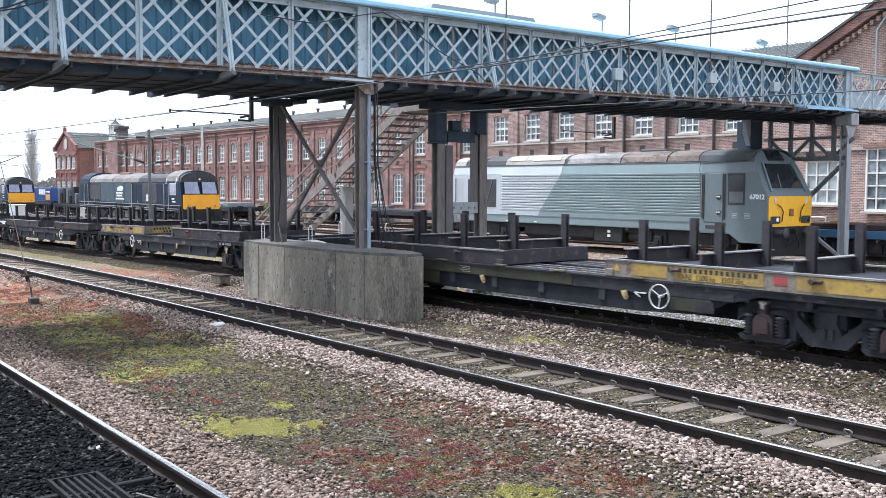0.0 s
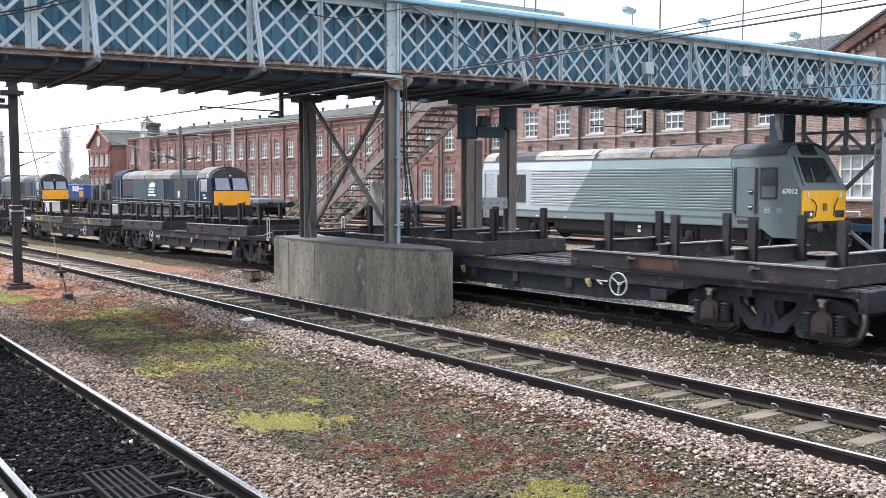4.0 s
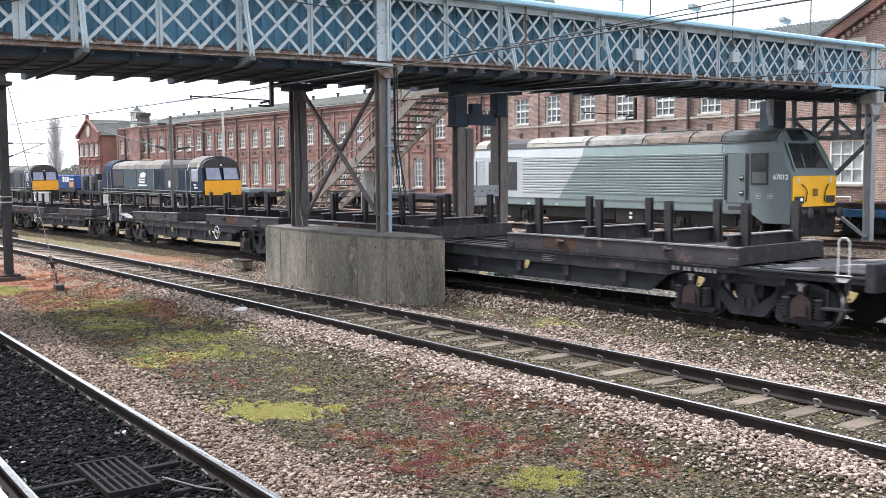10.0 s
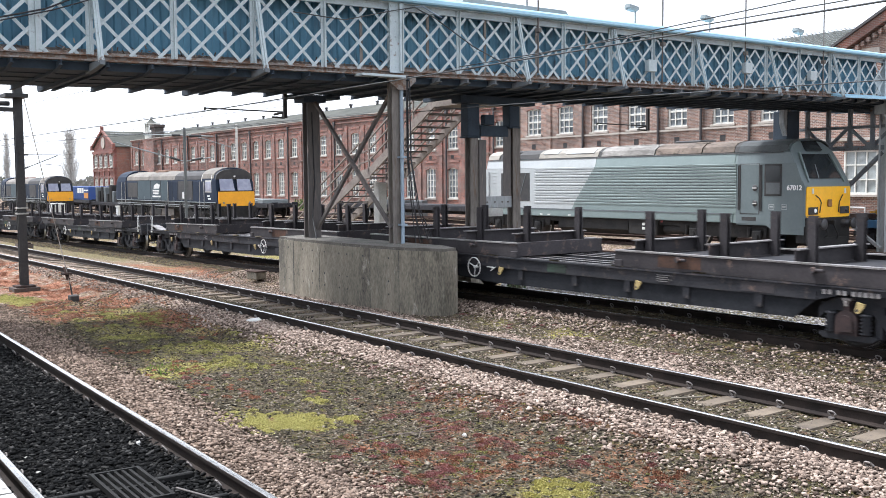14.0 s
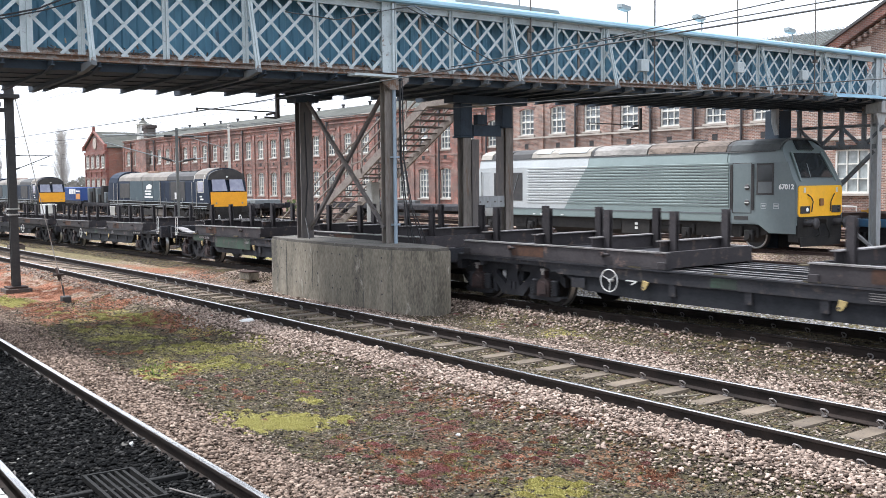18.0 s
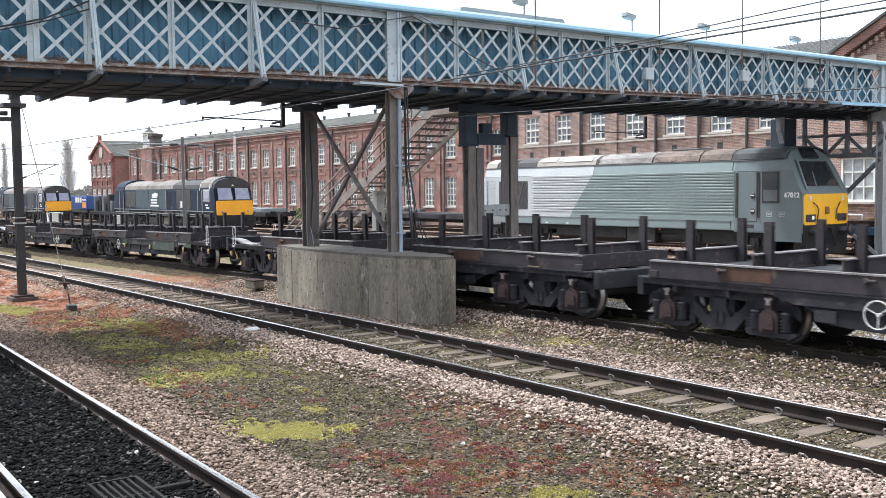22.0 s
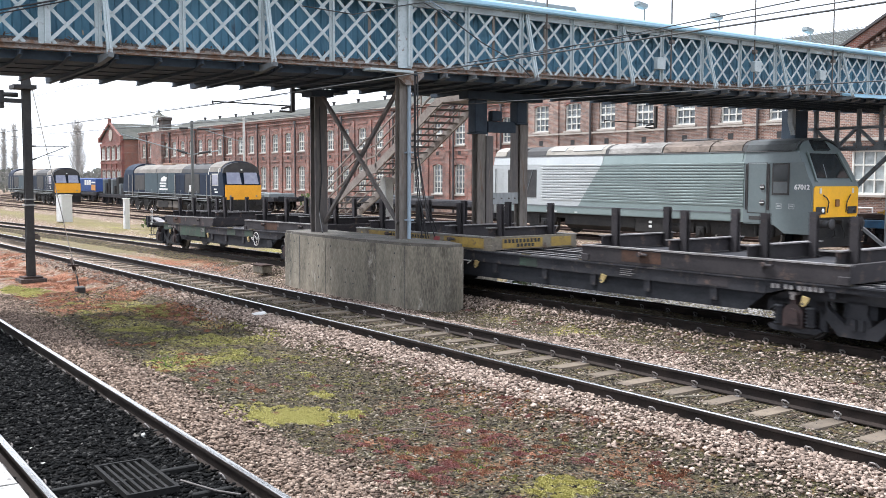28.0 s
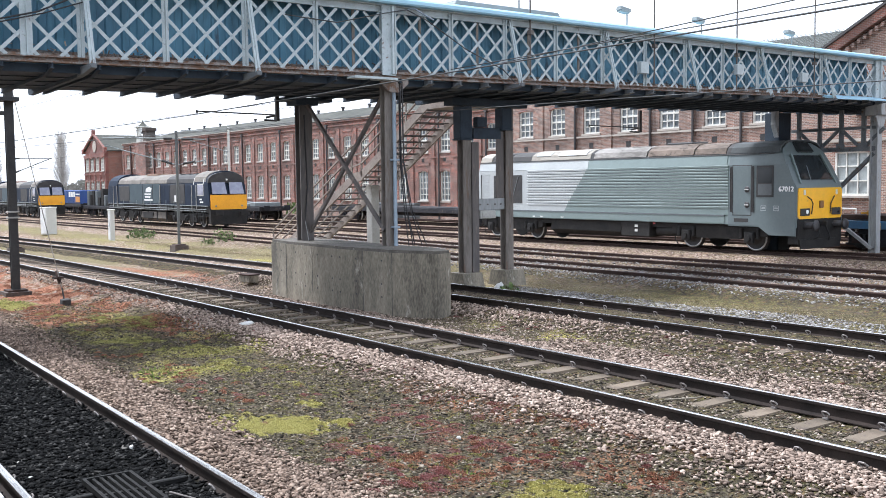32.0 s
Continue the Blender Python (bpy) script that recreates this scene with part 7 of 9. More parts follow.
    for y, m_ in ((-0.92, LAMPON), (0.92, GLASS)):
        part("headlamp_box", Geo().box((0.03, y - 0.27, 1.3), (0.06, y + 0.27, 1.55), c=0.012), BLACK, t)
        part("headlamp", Geo().revolve([(0.07, 0.02), (0.07, 0.075), (0.02, 0.08)], "x", (0, y + 0.1, 1.43), 12), m_, t)
    for y in (-0.95, 0.95):
        part("lamp_bracket", Geo().box((0.03, y - 0.05, 2.0), (0.05, y + 0.05, 2.18)), WHITEP, t)
        s = 1 if y < 0 else -1
        part("jumper_cable", Geo().tube([(0.05, y + s * 0.15, 1.95), (0.09, y + s * 0.3, 1.85), (0.09, y + s * 0.42, 1.7), (0.05, y + s * 0.4, 1.35)], 0.02, 5), BLACK, t)
    part("coupling_socket", Geo().box((0.03, -0.1, 1.55), (0.09, 0.12, 1.8), c=0.02), mat("socket_brown", (0.28, 0.13, 0.04), (0.16, 0.08, 0.03), rough=0.6), t)
    part("buffer_beam", Geo().prism([(-1.3, 1.2), (1.3, 1.2), (1.3, 0.35), (0.9, 0.25), (-0.9, 0.25), (-1.3, 0.35)], -0.35, 0.02, "x"), LOCOUNDER, t)
    for y in (-0.87, 0.87):
        part("buffer", Geo().revolve([(0.13, 0.0), (0.13, 0.3), (0.09, 0.3), (0.09, 0.40), (0.19, 0.42), (0.19, 0.45), (0.1, 0.465), (0.02, 0.47)], "x", (0, y, 0.98), 18), BUFFER, t, "round grey buffer")
        part("rear_buffer", buffer_geo(L, y, 1.03, -1), LOCOUNDER, t)
    part("coupling_hook", Geo().box((0.0, -0.06, 0.95), (0.3, 0.06, 1.1), c=0.02).tube([(0.1, 0.2, 0.95), (0.2, 0.3, 0.6), (0.15, 0.35, 0.45)], 0.025, 5).tube([(0.1, -0.25, 0.95), (0.22, -0.3, 0.6), (0.12, -0.4, 0.5)], 0.025, 5), LOCOUNDER, t)
    part("snow_plough", Geo().prism([(-1.25, 0.5), (1.25, 0.5), (1.15, 0.18), (-1.15, 0.18)], 0.02, 0.06, "x"), LOCOUNDER, t)
    # underframe
    part("underframe", Geo().box((L + 0.3, -1.15, 0.75), (-0.4, 1.15, 1.0)), LOCOUNDER, t)
    part("fuel_tank", Geo().prism([(-1.15, 0.95), (-1.2, 0.5), (-0.9, 0.3), (0.9, 0.3), (1.2, 0.5), (1.15, 0.95)], -12.2, -8.1, "x"), LOCOUNDER, t)
    part("equipment_box", Geo().box((-8.0, -1.28, 0.35), (-6.5, -0.4, 0.98), c=0.03), LOCOUNDER, t)
    part("air_tank", Geo().rod((-6.3, -0.95, 0.6), (-4.9, -0.95, 0.6), 0.2, 12), LOCOUNDER, t)
    for z in (0.55, 0.72):
        part("label", Geo().box((-7.25, -1.3, z), (-7.1, -1.282, z + 0.1)), WHITEP, t)
    part("label", Geo().box((-6.3, -1.3, 0.86), (-6.2, -1.282, 0.93)), REDP, t)
    g = Geo()
    for x in (-13.2, -12.7, -11.4):
        g.box((x, -W - 0.03, 1.0), (x + 0.16, -W - 0.022, 1.05))
    part("label", g, WHITEP, t)
    bogie_loco(t, -3.35, (-1.4, 1.4), 0.483)
    bogie_loco(t, -14.9, (-1.4, 1.4), 0.483)
    return t


grey_loco()


def navy_loco():
    t = thing("diesel_locomotive", "dark blue freight locomotive with a yellow front and pale dirty roof", "locomotive", pose(-59.3, 26.5, -0.27), group="parked blue locomotives")
    L, W = -20.6, 1.32
    def arch(w, spring, top, k=9):
        """An arched section over vertical sides."""
        return [(w * math.cos(math.pi * i / k), spring + (top - spring) * math.sin(math.pi * i / k) ** 0.8) for i in range(k + 1)]
    sec = lambda w, spring, top: [(w, 1.42)] + arch(w, spring, top) + [(-w, 1.42)]
    body = sec(W * 0.97, 2.78, 3.52)
    front = sec(W, 2.82, 3.70)
    part("body", Geo().prism(body, L + 2.6, -2.6, "x"), LOCOBLUE, t, "weathered navy blue bodyside")
    for x0, s in ((-2.6, 1), (L + 2.6, -1)):
        part("cab", Geo().loft([[(x0, y, z) for y, z in front], [(x0 + s * 2.0, y, z) for y, z in front], [(x0 + s * (2.6 - 0.35 * max(0.0, z - 2.0)), y * 0.98, z if z < 2 else z - 0.05) for y, z in front]]), LOCOBLUE, t)
    def cover(x0, x1, w, spring, top, mt, name, lab=""):
        o = arch(w + 0.012, spring + 0.1, top + 0.03)
        part(name, Geo().prism(o + [(y * 0.97, z - 0.05) for y, z in o[::-1]], x0, x1, "x"), mt, t, lab)
    cover(L + 2.7, -12.9, W * 0.95, 2.84, 3.52, ROOFPALE, "roof", "pale dirty roof sheets")
    cover(-12.8, -7.6, W * 0.95, 2.84, 3.53, ROOFPALE, "roof", "pale dirty roof sheets")
    cover(-7.55, -2.7, W * 0.95, 2.84, 3.53, BLACK, "radiator_roof", "black radiator roof")
    for x in (-6.6, -5.2, -3.9):
        part("radiator_fan", Geo().revolve([(0.55, 3.5), (0.55, 3.585), (0.48, 3.59), (0.1, 3.56)], "z", (x, 0, 0), 16), LOCOUNDER, t)
    cover(-2.55, -0.62, W * 0.97, 2.9, 3.70, ROOFPALE, "cab_roof")
    part("roof_walk", Geo().box((-19.0, -0.3, 3.50), (-8.0, 0.3, 3.575), c=0.02), ROOFWHITE, t, "pale sheets along the roof top")
    for x in (-2.56, -0.95):
        o = arch(W + 0.012, 2.82, 3.735)
        part("roof_edge", Geo().prism(o + [(y * 0.97, z - 0.05) for y, z in o[::-1]], x - 0.03, x + 0.03, "x"), WHITEP, t, "white cab roof edge")
    part("exhaust", Geo().box((-13.5, -0.5, 3.45), (-11.3, 0.5, 3.66), c=0.04), mat("scorched", (0.26, 0.15, 0.10), (0.12, 0.08, 0.06), rough=0.8), t)
    n = -W * 0.97 - 0.01
    for x0, x1, z0, z1, m_, nm in ((-17.6, -15.3, 1.62, 2.75, BLACK, "side_grille"), (-6.8, -4.2, 1.55, 2.85, BLACK, "radiator_grille"), (-15.2, -12.4, 1.5, 2.9, NAVYDOOR, "equipment_door"), (-12.3, -10.3, 1.5, 2.9, NAVYDOOR, "equipment_door"), (-10.2, -8.8, 1.5, 2.9, NAVYDOOR, "equipment_door")):
        part(nm, Geo().box((x0, n - 0.015, z0), (x1, n + 0.02, z1), c=0.01), m_, t)
    mark = Geo()
    mark.box((-11.9, n - 0.025, 2.1), (-10.6, n - 0.012, 2.22)).box((-11.8, n - 0.025, 1.9), (-10.7, n - 0.012, 2.03)).box((-12.0, n - 0.025, 1.68), (-10.3, n - 0.012, 1.8))
    mark.prism([(-11.7, 2.3), (-10.6, 2.32), (-10.4, 2.6), (-11.0, 2.7), (-11.6, 2.55)], n - 0.025, n - 0.012, "y")
    part("livery_mark", mark, WHITEP, t, "pale livery mark shapes")
    mark = Geo()
    mark.box((-1.5, -W - 0.02, 1.62), (-1.0, -W - 0.008, 1.72)).box((-1.6, -W - 0.02, 1.8), (-1.2, -W - 0.008, 1.9))
    part("cab_lettering", mark, WHITEP, t, "small pale cab lettering bars")
    part("window_surround", Geo().box((-1.97, -W - 0.008, 2.08), (-0.93, -W + 0.012, 2.87), c=0.02), PALECON, t)
    part("cab_side_window", Geo().box((-1.9, -W - 0.014, 2.15), (-1.0, -W + 0.01, 2.8), c=0.02), CABGLASS, t)
    for x in (-15.25, -12.35, -10.25, -8.7, -8.0, -7.0):
        part("door_seam", Geo().box((x - 0.02, n - 0.02, 1.45), (x + 0.02, n - 0.012, 2.92)), BLACK, t)
    for x in np.arange(-16.5, -3.0, 1.5):
        part("grab_rail", Geo().rod((x, -W - 0.05, 1.42), (x, -W - 0.05, 1.72), 0.016, 5), MASTGREY, t)
    for x in (-2.75, -2.0, -8.6, -17.9, -18.8):
        part("handrail", Geo().rod((x, -W - 0.07, 1.15), (x, -W - 0.07, 2.8), 0.022, 6), PALECON, t)
    part("solebar", Geo().box((L + 0.3, -W + 0.12, 1.0), (-0.2, W - 0.12, 1.42)), LOCOUNDER, t)
    for k, x in enumerate((-18.0, -13.6, -9.4, -7.4, -6.2)):
        part("equipment_box", Geo().box((x, -W + 0.02, 0.98 + 0.05 * (k % 2)), (x + 1.1 + 0.4 * (k % 3), -W + 0.13, 1.38), c=0.02), LOCOUNDER if k % 2 else BLACK, t)
    part("footboard_line", Geo().box((L + 0.4, -W - 0.03, 1.40), (-0.3, -W + 0.05, 1.45)), MASTGREY, t)
    # front
    part("nose_panel", Geo().prism([(-1.18, 1.2), (1.18, 1.2), (1.25, 1.28), (1.25, 2.14), (-1.25, 2.14), (-1.25, 1.28)], 0.0, 0.05, "x"), LOCOORANGE, t, "orange-yellow warning panel")
    for y in (-0.6, 0.6):
        g = Geo()
        a, b = 0.02, -0.24
        g.add([(a, y - 0.5, 2.2), (a, y + 0.5, 2.2), (b, y + 0.45, 2.95), (b, y - 0.45, 2.95), (a - 0.05, y - 0.5, 2.2), (a - 0.05, y + 0.5, 2.2), (b - 0.05, y + 0.45, 2.95), (b - 0.05, y - 0.45, 2.95)],
              [(0, 1, 2, 3), (7, 6, 5, 4), (0, 4, 5, 1), (1, 5, 6, 2), (2, 6, 7, 3), (3, 7, 4, 0)])
        part("windscreen", g, CABGLASS, t, "windscreen with a pale reflection in its colour")
        part("buffer", buffer_geo(0.0, y * 1.45, 1.0, 1), LOCOUNDER, t)
        part("lamp", Geo().revolve([(0.06, 0.04), (0.06, 0.075), (0.02, 0.08)], "x", (0, y * 1.5, 1.42), 10), MASTGREY, t)
    part("top_lamp", Geo().revolve([(0.06, -0.3), (0.06, -0.2), (0.03, -0.19)], "x", (0, 0, 3.12), 10), WHITEP, t)
    part("brow", Geo().prism(arch(1.28, 2.93, 3.62), -0.6, -0.27, "x"), BLACK, t, "dark rounded cab brow")
    part("buffer_beam", Geo().prism([(-1.28, 1.2), (1.28, 1.2), (1.25, 0.25), (-1.25, 0.25)], -0.3, 0.03, "x"), LOCOUNDER, t)
    part("underframe", Geo().box((L + 0.4, -1.1, 0.7), (-0.4, 1.1, 0.92)), LOCOUNDER, t)
    part("fuel_tank", Geo().prism([(-1.2, 0.9), (-1.25, 0.45), (-0.95, 0.22), (0.95, 0.22), (1.25, 0.45), (1.2, 0.9)], -13.0, -7.8, "x"), TANKBROWN, t)
    part("fuel_tank_panel", Geo().box((-12.4, -1.28, 0.4), (-10.4, -1.2, 0.85), c=0.02), LOCOUNDER, t)
    for x in (-13.0, -11.4, -9.6, -7.8):
        part("tank_strap", Geo().box((x - 0.05, -1.27, 0.24), (x + 0.05, -1.2, 0.92)), LOCOUNDER, t)
    part("air_pipe", Geo().rod((L + 0.6, -W - 0.02, 1.2), (-0.5, -W - 0.02, 1.2), 0.025, 5).rod((L + 0.6, -W - 0.02, 1.08), (-0.5, -W - 0.02, 1.08), 0.018, 5), MASTGREY, t)
    for x in (-1.15, -2.3):
        part("cab_step", Geo().box((x - 0.3, -W - 0.05, 0.3), (x - 0.25, -W, 1.1)).box((x + 0.25, -W - 0.05, 0.3), (x + 0.3, -W, 1.1)).box((x - 0.3, -W - 0.1, 0.35), (x + 0.3, -W, 0.4)).box((x - 0.3, -W - 0.1, 0.7), (x + 0.3, -W, 0.75)), LOCOUNDER, t)
    bogie_loco(t, -4.2, (-2.05, 0.0, 2.05), 0.53)
    bogie_loco(t, -16.4, (-2.05, 0.0, 2.05), 0.53)
    return t


navy = navy_loco()
copy_thing(navy, pose(-101.5, 26.5, -0.5))
# ---------------------------------------------------------------- freight train: twin flat wagons with steel racks


def bogie_meshes():
    """Cast bogie side frame with openings, axle boxes and spring nests; wheelset; bolster."""
    side = Geo()
    for s in (-1,):
        y0, y1 = s * 0.94, s * 1.06
        lo, hi = min(y0, y1), max(y0, y1)
        # top arch, bottom arch and posts leave two rounded triangular holes
        side.prism([(-1.50, 0.42), (-1.50, 0.60), (-1.25, 0.74), (-0.8, 0.80), (0.8, 0.80), (1.25, 0.74), (1.50, 0.60), (1.50, 0.42), (1.3, 0.56), (0.66, 0.66), (-0.66, 0.66), (-1.3, 0.56)], lo, hi, "y")
        side.prism([(-0.72, 0.68), (-0.64, 0.52), (-0.30, 0.16), (0.30, 0.16), (0.64, 0.52), (0.72, 0.68), (0.56, 0.68), (0.48, 0.56), (0.22, 0.36), (-0.22, 0.36), (-0.48, 0.56), (-0.56, 0.68)], lo, hi, "y")
        side.prism([(-0.22, 0.34), (0.22, 0.34), (0.13, 0.54), (0.15, 0.70), (-0.15, 0.70), (-0.13, 0.54)], lo, hi, "y")
        for q in (-0.06, 0.06):
            side.prism([(q - 0.04, 0.28), (q + 0.04, 0.28), (q + 0.04, 0.44), (q - 0.04, 0.44)], lo - 0.03, lo, "y")
        for w in (-1.0, 1.0):
            q = 1 if w > 0 else -1
            side.box((w - q * 0.44 - 0.06, lo, 0.18), (w - q * 0.44 + 0.06, hi, 0.68), c=0.015)
            side.prism([(w - 0.46, 0.66), (w - 0.42, 0.54), (w - 0.2, 0.56), (w + 0.2, 0.56), (w + 0.42, 0.54), (w + 0.46, 0.66)], lo, hi, "y")
            side.prism([(w - 0.46, 0.20), (w - 0.38, 0.14), (w + 0.38, 0.14), (w + 0.46, 0.20), (w + 0.44, 0.23), (w - 0.44, 0.23)], lo - 0.06, hi, "y")
    box = Geo()
    for s in (-1,):
        for w in (0.0,):
            # a domed casting with a flat cover and a top lug
            dome = [(w + 0.17 * math.cos(math.radians(a)), 0.42 + 0.16 * math.sin(math.radians(a))) for a in range(0, 181, 20)]
            box.prism([(w + 0.17, 0.22)] + dome + [(w - 0.17, 0.22)], s * 1.17, s * 1.0, "y")
            dome = [(w + 0.11 * math.cos(math.radians(a)), 0.41 + 0.10 * math.sin(math.radians(a))) for a in range(0, 181, 20)]
            box.prism([(w + 0.12, 0.27)] + dome + [(w - 0.12, 0.27)], s * 1.21, s * 1.17, "y")
            box.box((w - 0.05, s * 1.05, 0.56), (w + 0.05, s * 1.16, 0.72))
    spring = Geo().revolve([(0.10 if k % 2 else 0.060, 0.235 + 0.026 * k) for k in range(13)], "z", (0, -1.09, 0), 10)
    cap = Geo()
    for s in (-1,):
        for w in (0.0,):
            cap.box((w - 0.065, s * 1.06, 0.72), (w + 0.065, s * 1.18, 0.76)).box((w - 0.035, s * 1.1, 0.64), (w + 0.035, s * 1.19, 0.72), c=0.008)
    bolster = Geo().box((-0.25, -1.0, 0.45), (0.25, 1.0, 0.72)).box((-1.35, -0.9, 0.6), (-1.28, 0.9, 0.72)).box((1.28, -0.9, 0.6), (1.35, 0.9, 0.72)).box((-1.28, -0.12, 0.6), (1.28, 0.12, 0.7))
    ws = Geo().rod((0, -1.0, 0), (0, 1.0, 0), 0.085, 10)
    for s in (-1, 1):
        k0 = len(ws.f)
        ws.revolve([(0.49, s * 0.695), (0.49, s * 0.725), (0.46, s * 0.735), (0.455, s * 0.835), (0.39, s * 0.84), (0.37, s * 0.80), (0.17, s * 0.765), (0.15, s * 0.86), (0.08, s * 0.86)], "y", (0, 0, 0), 28)
        for i in range(3 * 28, 4 * 28):
            ws.m[k0 + i - 28] = 1
    return (side.mesh("side_frame", FRAME), box.mesh("axle_box", AXLEBOX), cap.mesh("damper_cap", CLIP), bolster.mesh("bolster", BOGIE), ws.mesh("wheelset", [WHEEL, TREAD]), spring.mesh("spring", FRAME))


BOG = bogie_meshes()


def dress_bogie(b):
    for r in (0, 180):
        piece("side_frame", BOG[0], b, pose(0, 0, 0, 0, 0, r))
        for w in (-1.0, 1.0):
            piece("axle_box", BOG[1], b, pose(w, 0, 0, 0, 0, r))
            piece("damper_cap", BOG[2], b, pose(w, 0, 0, 0, 0, r))
            for d in (-0.27, 0.27):
                piece("spring", BOG[5], b, pose(w + d, 0, 0) if r == 0 else pose(w + d, 0, 0, 0, 0, 180))


def flat_wagon(green, olive=False):
    """One half of a twin flat; x runs from the articulation (-8.1) to the buffers (+8.6)."""
    t = thing("flat_wagon", "dirty dark brown bogie flat wagon" + (" with faded green panels" if green else " with faded olive side plates" if olive else " of a moving freight train"), "freight wagon", group="wagons of the freight train")
    for s in (-1, 1):
        g = Geo()
        y = s * 1.20
        q = y - s * 0.09
        for a, b, lo in ((-7.95, -4.9, 0.82), (-4.9, 4.3, 0.70), (4.3, 7.85, 0.82)):
            g.prism([(y + s * 0.012, lo), (y + s * 0.012, 0.93), (q, 0.93), (q, 0.905), (y - s * 0.012, 0.905), (y - s * 0.012, lo + 0.02), (q, lo + 0.02), (q, lo)], a, b, "x")
        for e, d in ((-4.9, -0.45), (4.3, 0.45)):
            g.prism([(e, 0.70), (e, 0.82), (e + d, 0.82)], min(y, y - s * 0.012), max(y, y - s * 0.012), "y")
        g.box((-7.9, min(y, y + s * 0.045), 0.905), (7.8, max(y, y + s * 0.045), 0.932))
        part("solebar", g, WAGON, t)
        part("truss_plate", Geo().prism([(-4.85, 0.72), (4.3, 0.72), (3.9, 0.395), (-3.0, 0.38), (-4.3, 0.44)], min(y - s * 0.04, y - s * 0.06), max(y - s * 0.04, y - s * 0.06), "y"), BOGIE, t)
        part("inner_girder", Geo().box((-4.8, min(s * 0.55, s * 0.57), 0.34), (4.2, max(s * 0.55, s * 0.57), 0.72)), BOGIE, t)
        for x in (-2.2, -0.7, 0.6, 1.9, 3.3):
            part("bracket", Geo().prism([(-0.07, 0.70), (0.07, 0.70), (0.07, 0.5), (-0.07, 0.5)], min(y + s * 0.0, y - s * 0.045), max(y + s * 0.0, y - s * 0.045), "y"), WAGON, t, m=pose(x, 0, 0))
        # patches, lettering bars and equipment along the side
        n = y + s * 0.016
        if green:
            for x0, x1, z0, z1 in ((1.2, 3.9, 0.56, 0.91), (4.9, 5.8, 0.72, 0.9), (-1.6, -0.9, 0.72, 0.9), (-3.1, -2.4, 0.72, 0.9)):
                part("side_panel", Geo().box((x0, n - 0.006, z0), (x1, n + 0.006, z1)), GREENP, t, "faded green panel")
        elif olive:
            for x0, x1, z0, z1 in ((-1.5, 4.4, 0.71, 0.925), (2.3, 4.1, 0.45, 0.69), (-4.5, -3.7, 0.48, 0.69)):
                part("side_panel", Geo().box((x0, n - 0.006, z0), (x1, n + 0.006, z1)), OLIVEP, t, "faded olive side plate")
        else:
            for x0, x1, z0, z1 in ((-1.4, -0.9, 0.72, 0.88), (3.0, 3.6, 0.73, 0.88)):
                part("side_panel", Geo().box((x0, n - 0.004, z0), (x1, n + 0.004, z1)), GREENP if s < 0 and x0 < 0 else RACK, t)
        g = Geo()
        for k in range(9):
            g.box((4.4 + k * 0.09 + (0.05 if k > 1 else 0) + (0.05 if k > 3 else 0), n + s * 0.004, 0.80), (4.46 + k * 0.09 + (0.05 if k > 1 else 0) + (0.05 if k > 3 else 0), n + s * 0.010, 0.87))
        for k in range(4):
            g.box((1.3, n + s * 0.008, 0.745 + 0.035 * k), (1.55 + 0.08 * (k % 2), n + s * 0.012, 0.758 + 0.035 * k))
        part("lettering", g, RACKTOP, t, "unreadable pale wagon lettering")
        part("label_board", Geo().box((-4.55, n - 0.003, 0.48), (-4.2, n + s * 0.012, 0.66)), WAGON, t)
        # handwheel near the articulated end
        wh = Geo()
        for i in range(20):
            a, b = 2 * math.pi * i / 20, 2 * math.pi * (i + 1) / 20
            wh.rod((-3.53 + 0.2 * math.cos(a), y + s * 0.10, 0.68 + 0.2 * math.sin(a)), (-3.53 + 0.2 * math.cos(b), y + s * 0.10, 0.68 + 0.2 * math.sin(b)), 0.010, 6)
        for a in (0.6, 2.7, 4.75):
            wh.rod((-3.53, y + s * 0.07, 0.68), (-3.53 + 0.2 * math.cos(a), y + s * 0.10, 0.68 + 0.2 * math.sin(a)), 0.008, 6)
        wh.rod((-3.53, y, 0.68), (-3.53, y + s * 0.1, 0.68), 0.025, 8)
        part("handwheel", wh, WHITEP, t, "white brake handwheel")
        part("brake_arrow", Geo().bar((-3.2, n + s * 0.01, 0.70), (-2.95, n + s * 0.01, 0.70), 0.012, 0.02).bar((-2.95, n + s * 0.01, 0.70), (-3.08, n + s * 0.01, 0.63), 0.012, 0.02), WHITEP, t)
        for x in (-2.75, 5.0, 7.6, 0.9):
            hk = Geo().prism([(-0.045, 0.02), (0.075, 0.02), (0.064, -0.045), (0.022, -0.125), (-0.008, -0.145), (-0.042, -0.132), (-0.056, -0.095), (-0.045, -0.04)], -0.012, 0.012, "y")
            hk.revolve([(0.022, -0.016), (0.022, 0.016)], "y", (-0.017, 0, -0.098), 10, m=1)
            part("rope_hook", hk.mesh("rope_hook", [HOOKY, BLACK]), None, t, "pale yellow rope hook", pose(x, y + s * 0.04, 0.70, 0, 12))
        for x in (-6.4, -3.0, -1.2, 0.4, 2.2, 4.1, 5.6):
            part("twist_lock", Geo().box((x - 0.14, y - 0.03, 0.935), (x + 0.14, y + s * 0.05 + 0.02, 0.965), c=0.005), LOCKPAD, t, "small grimy lock")
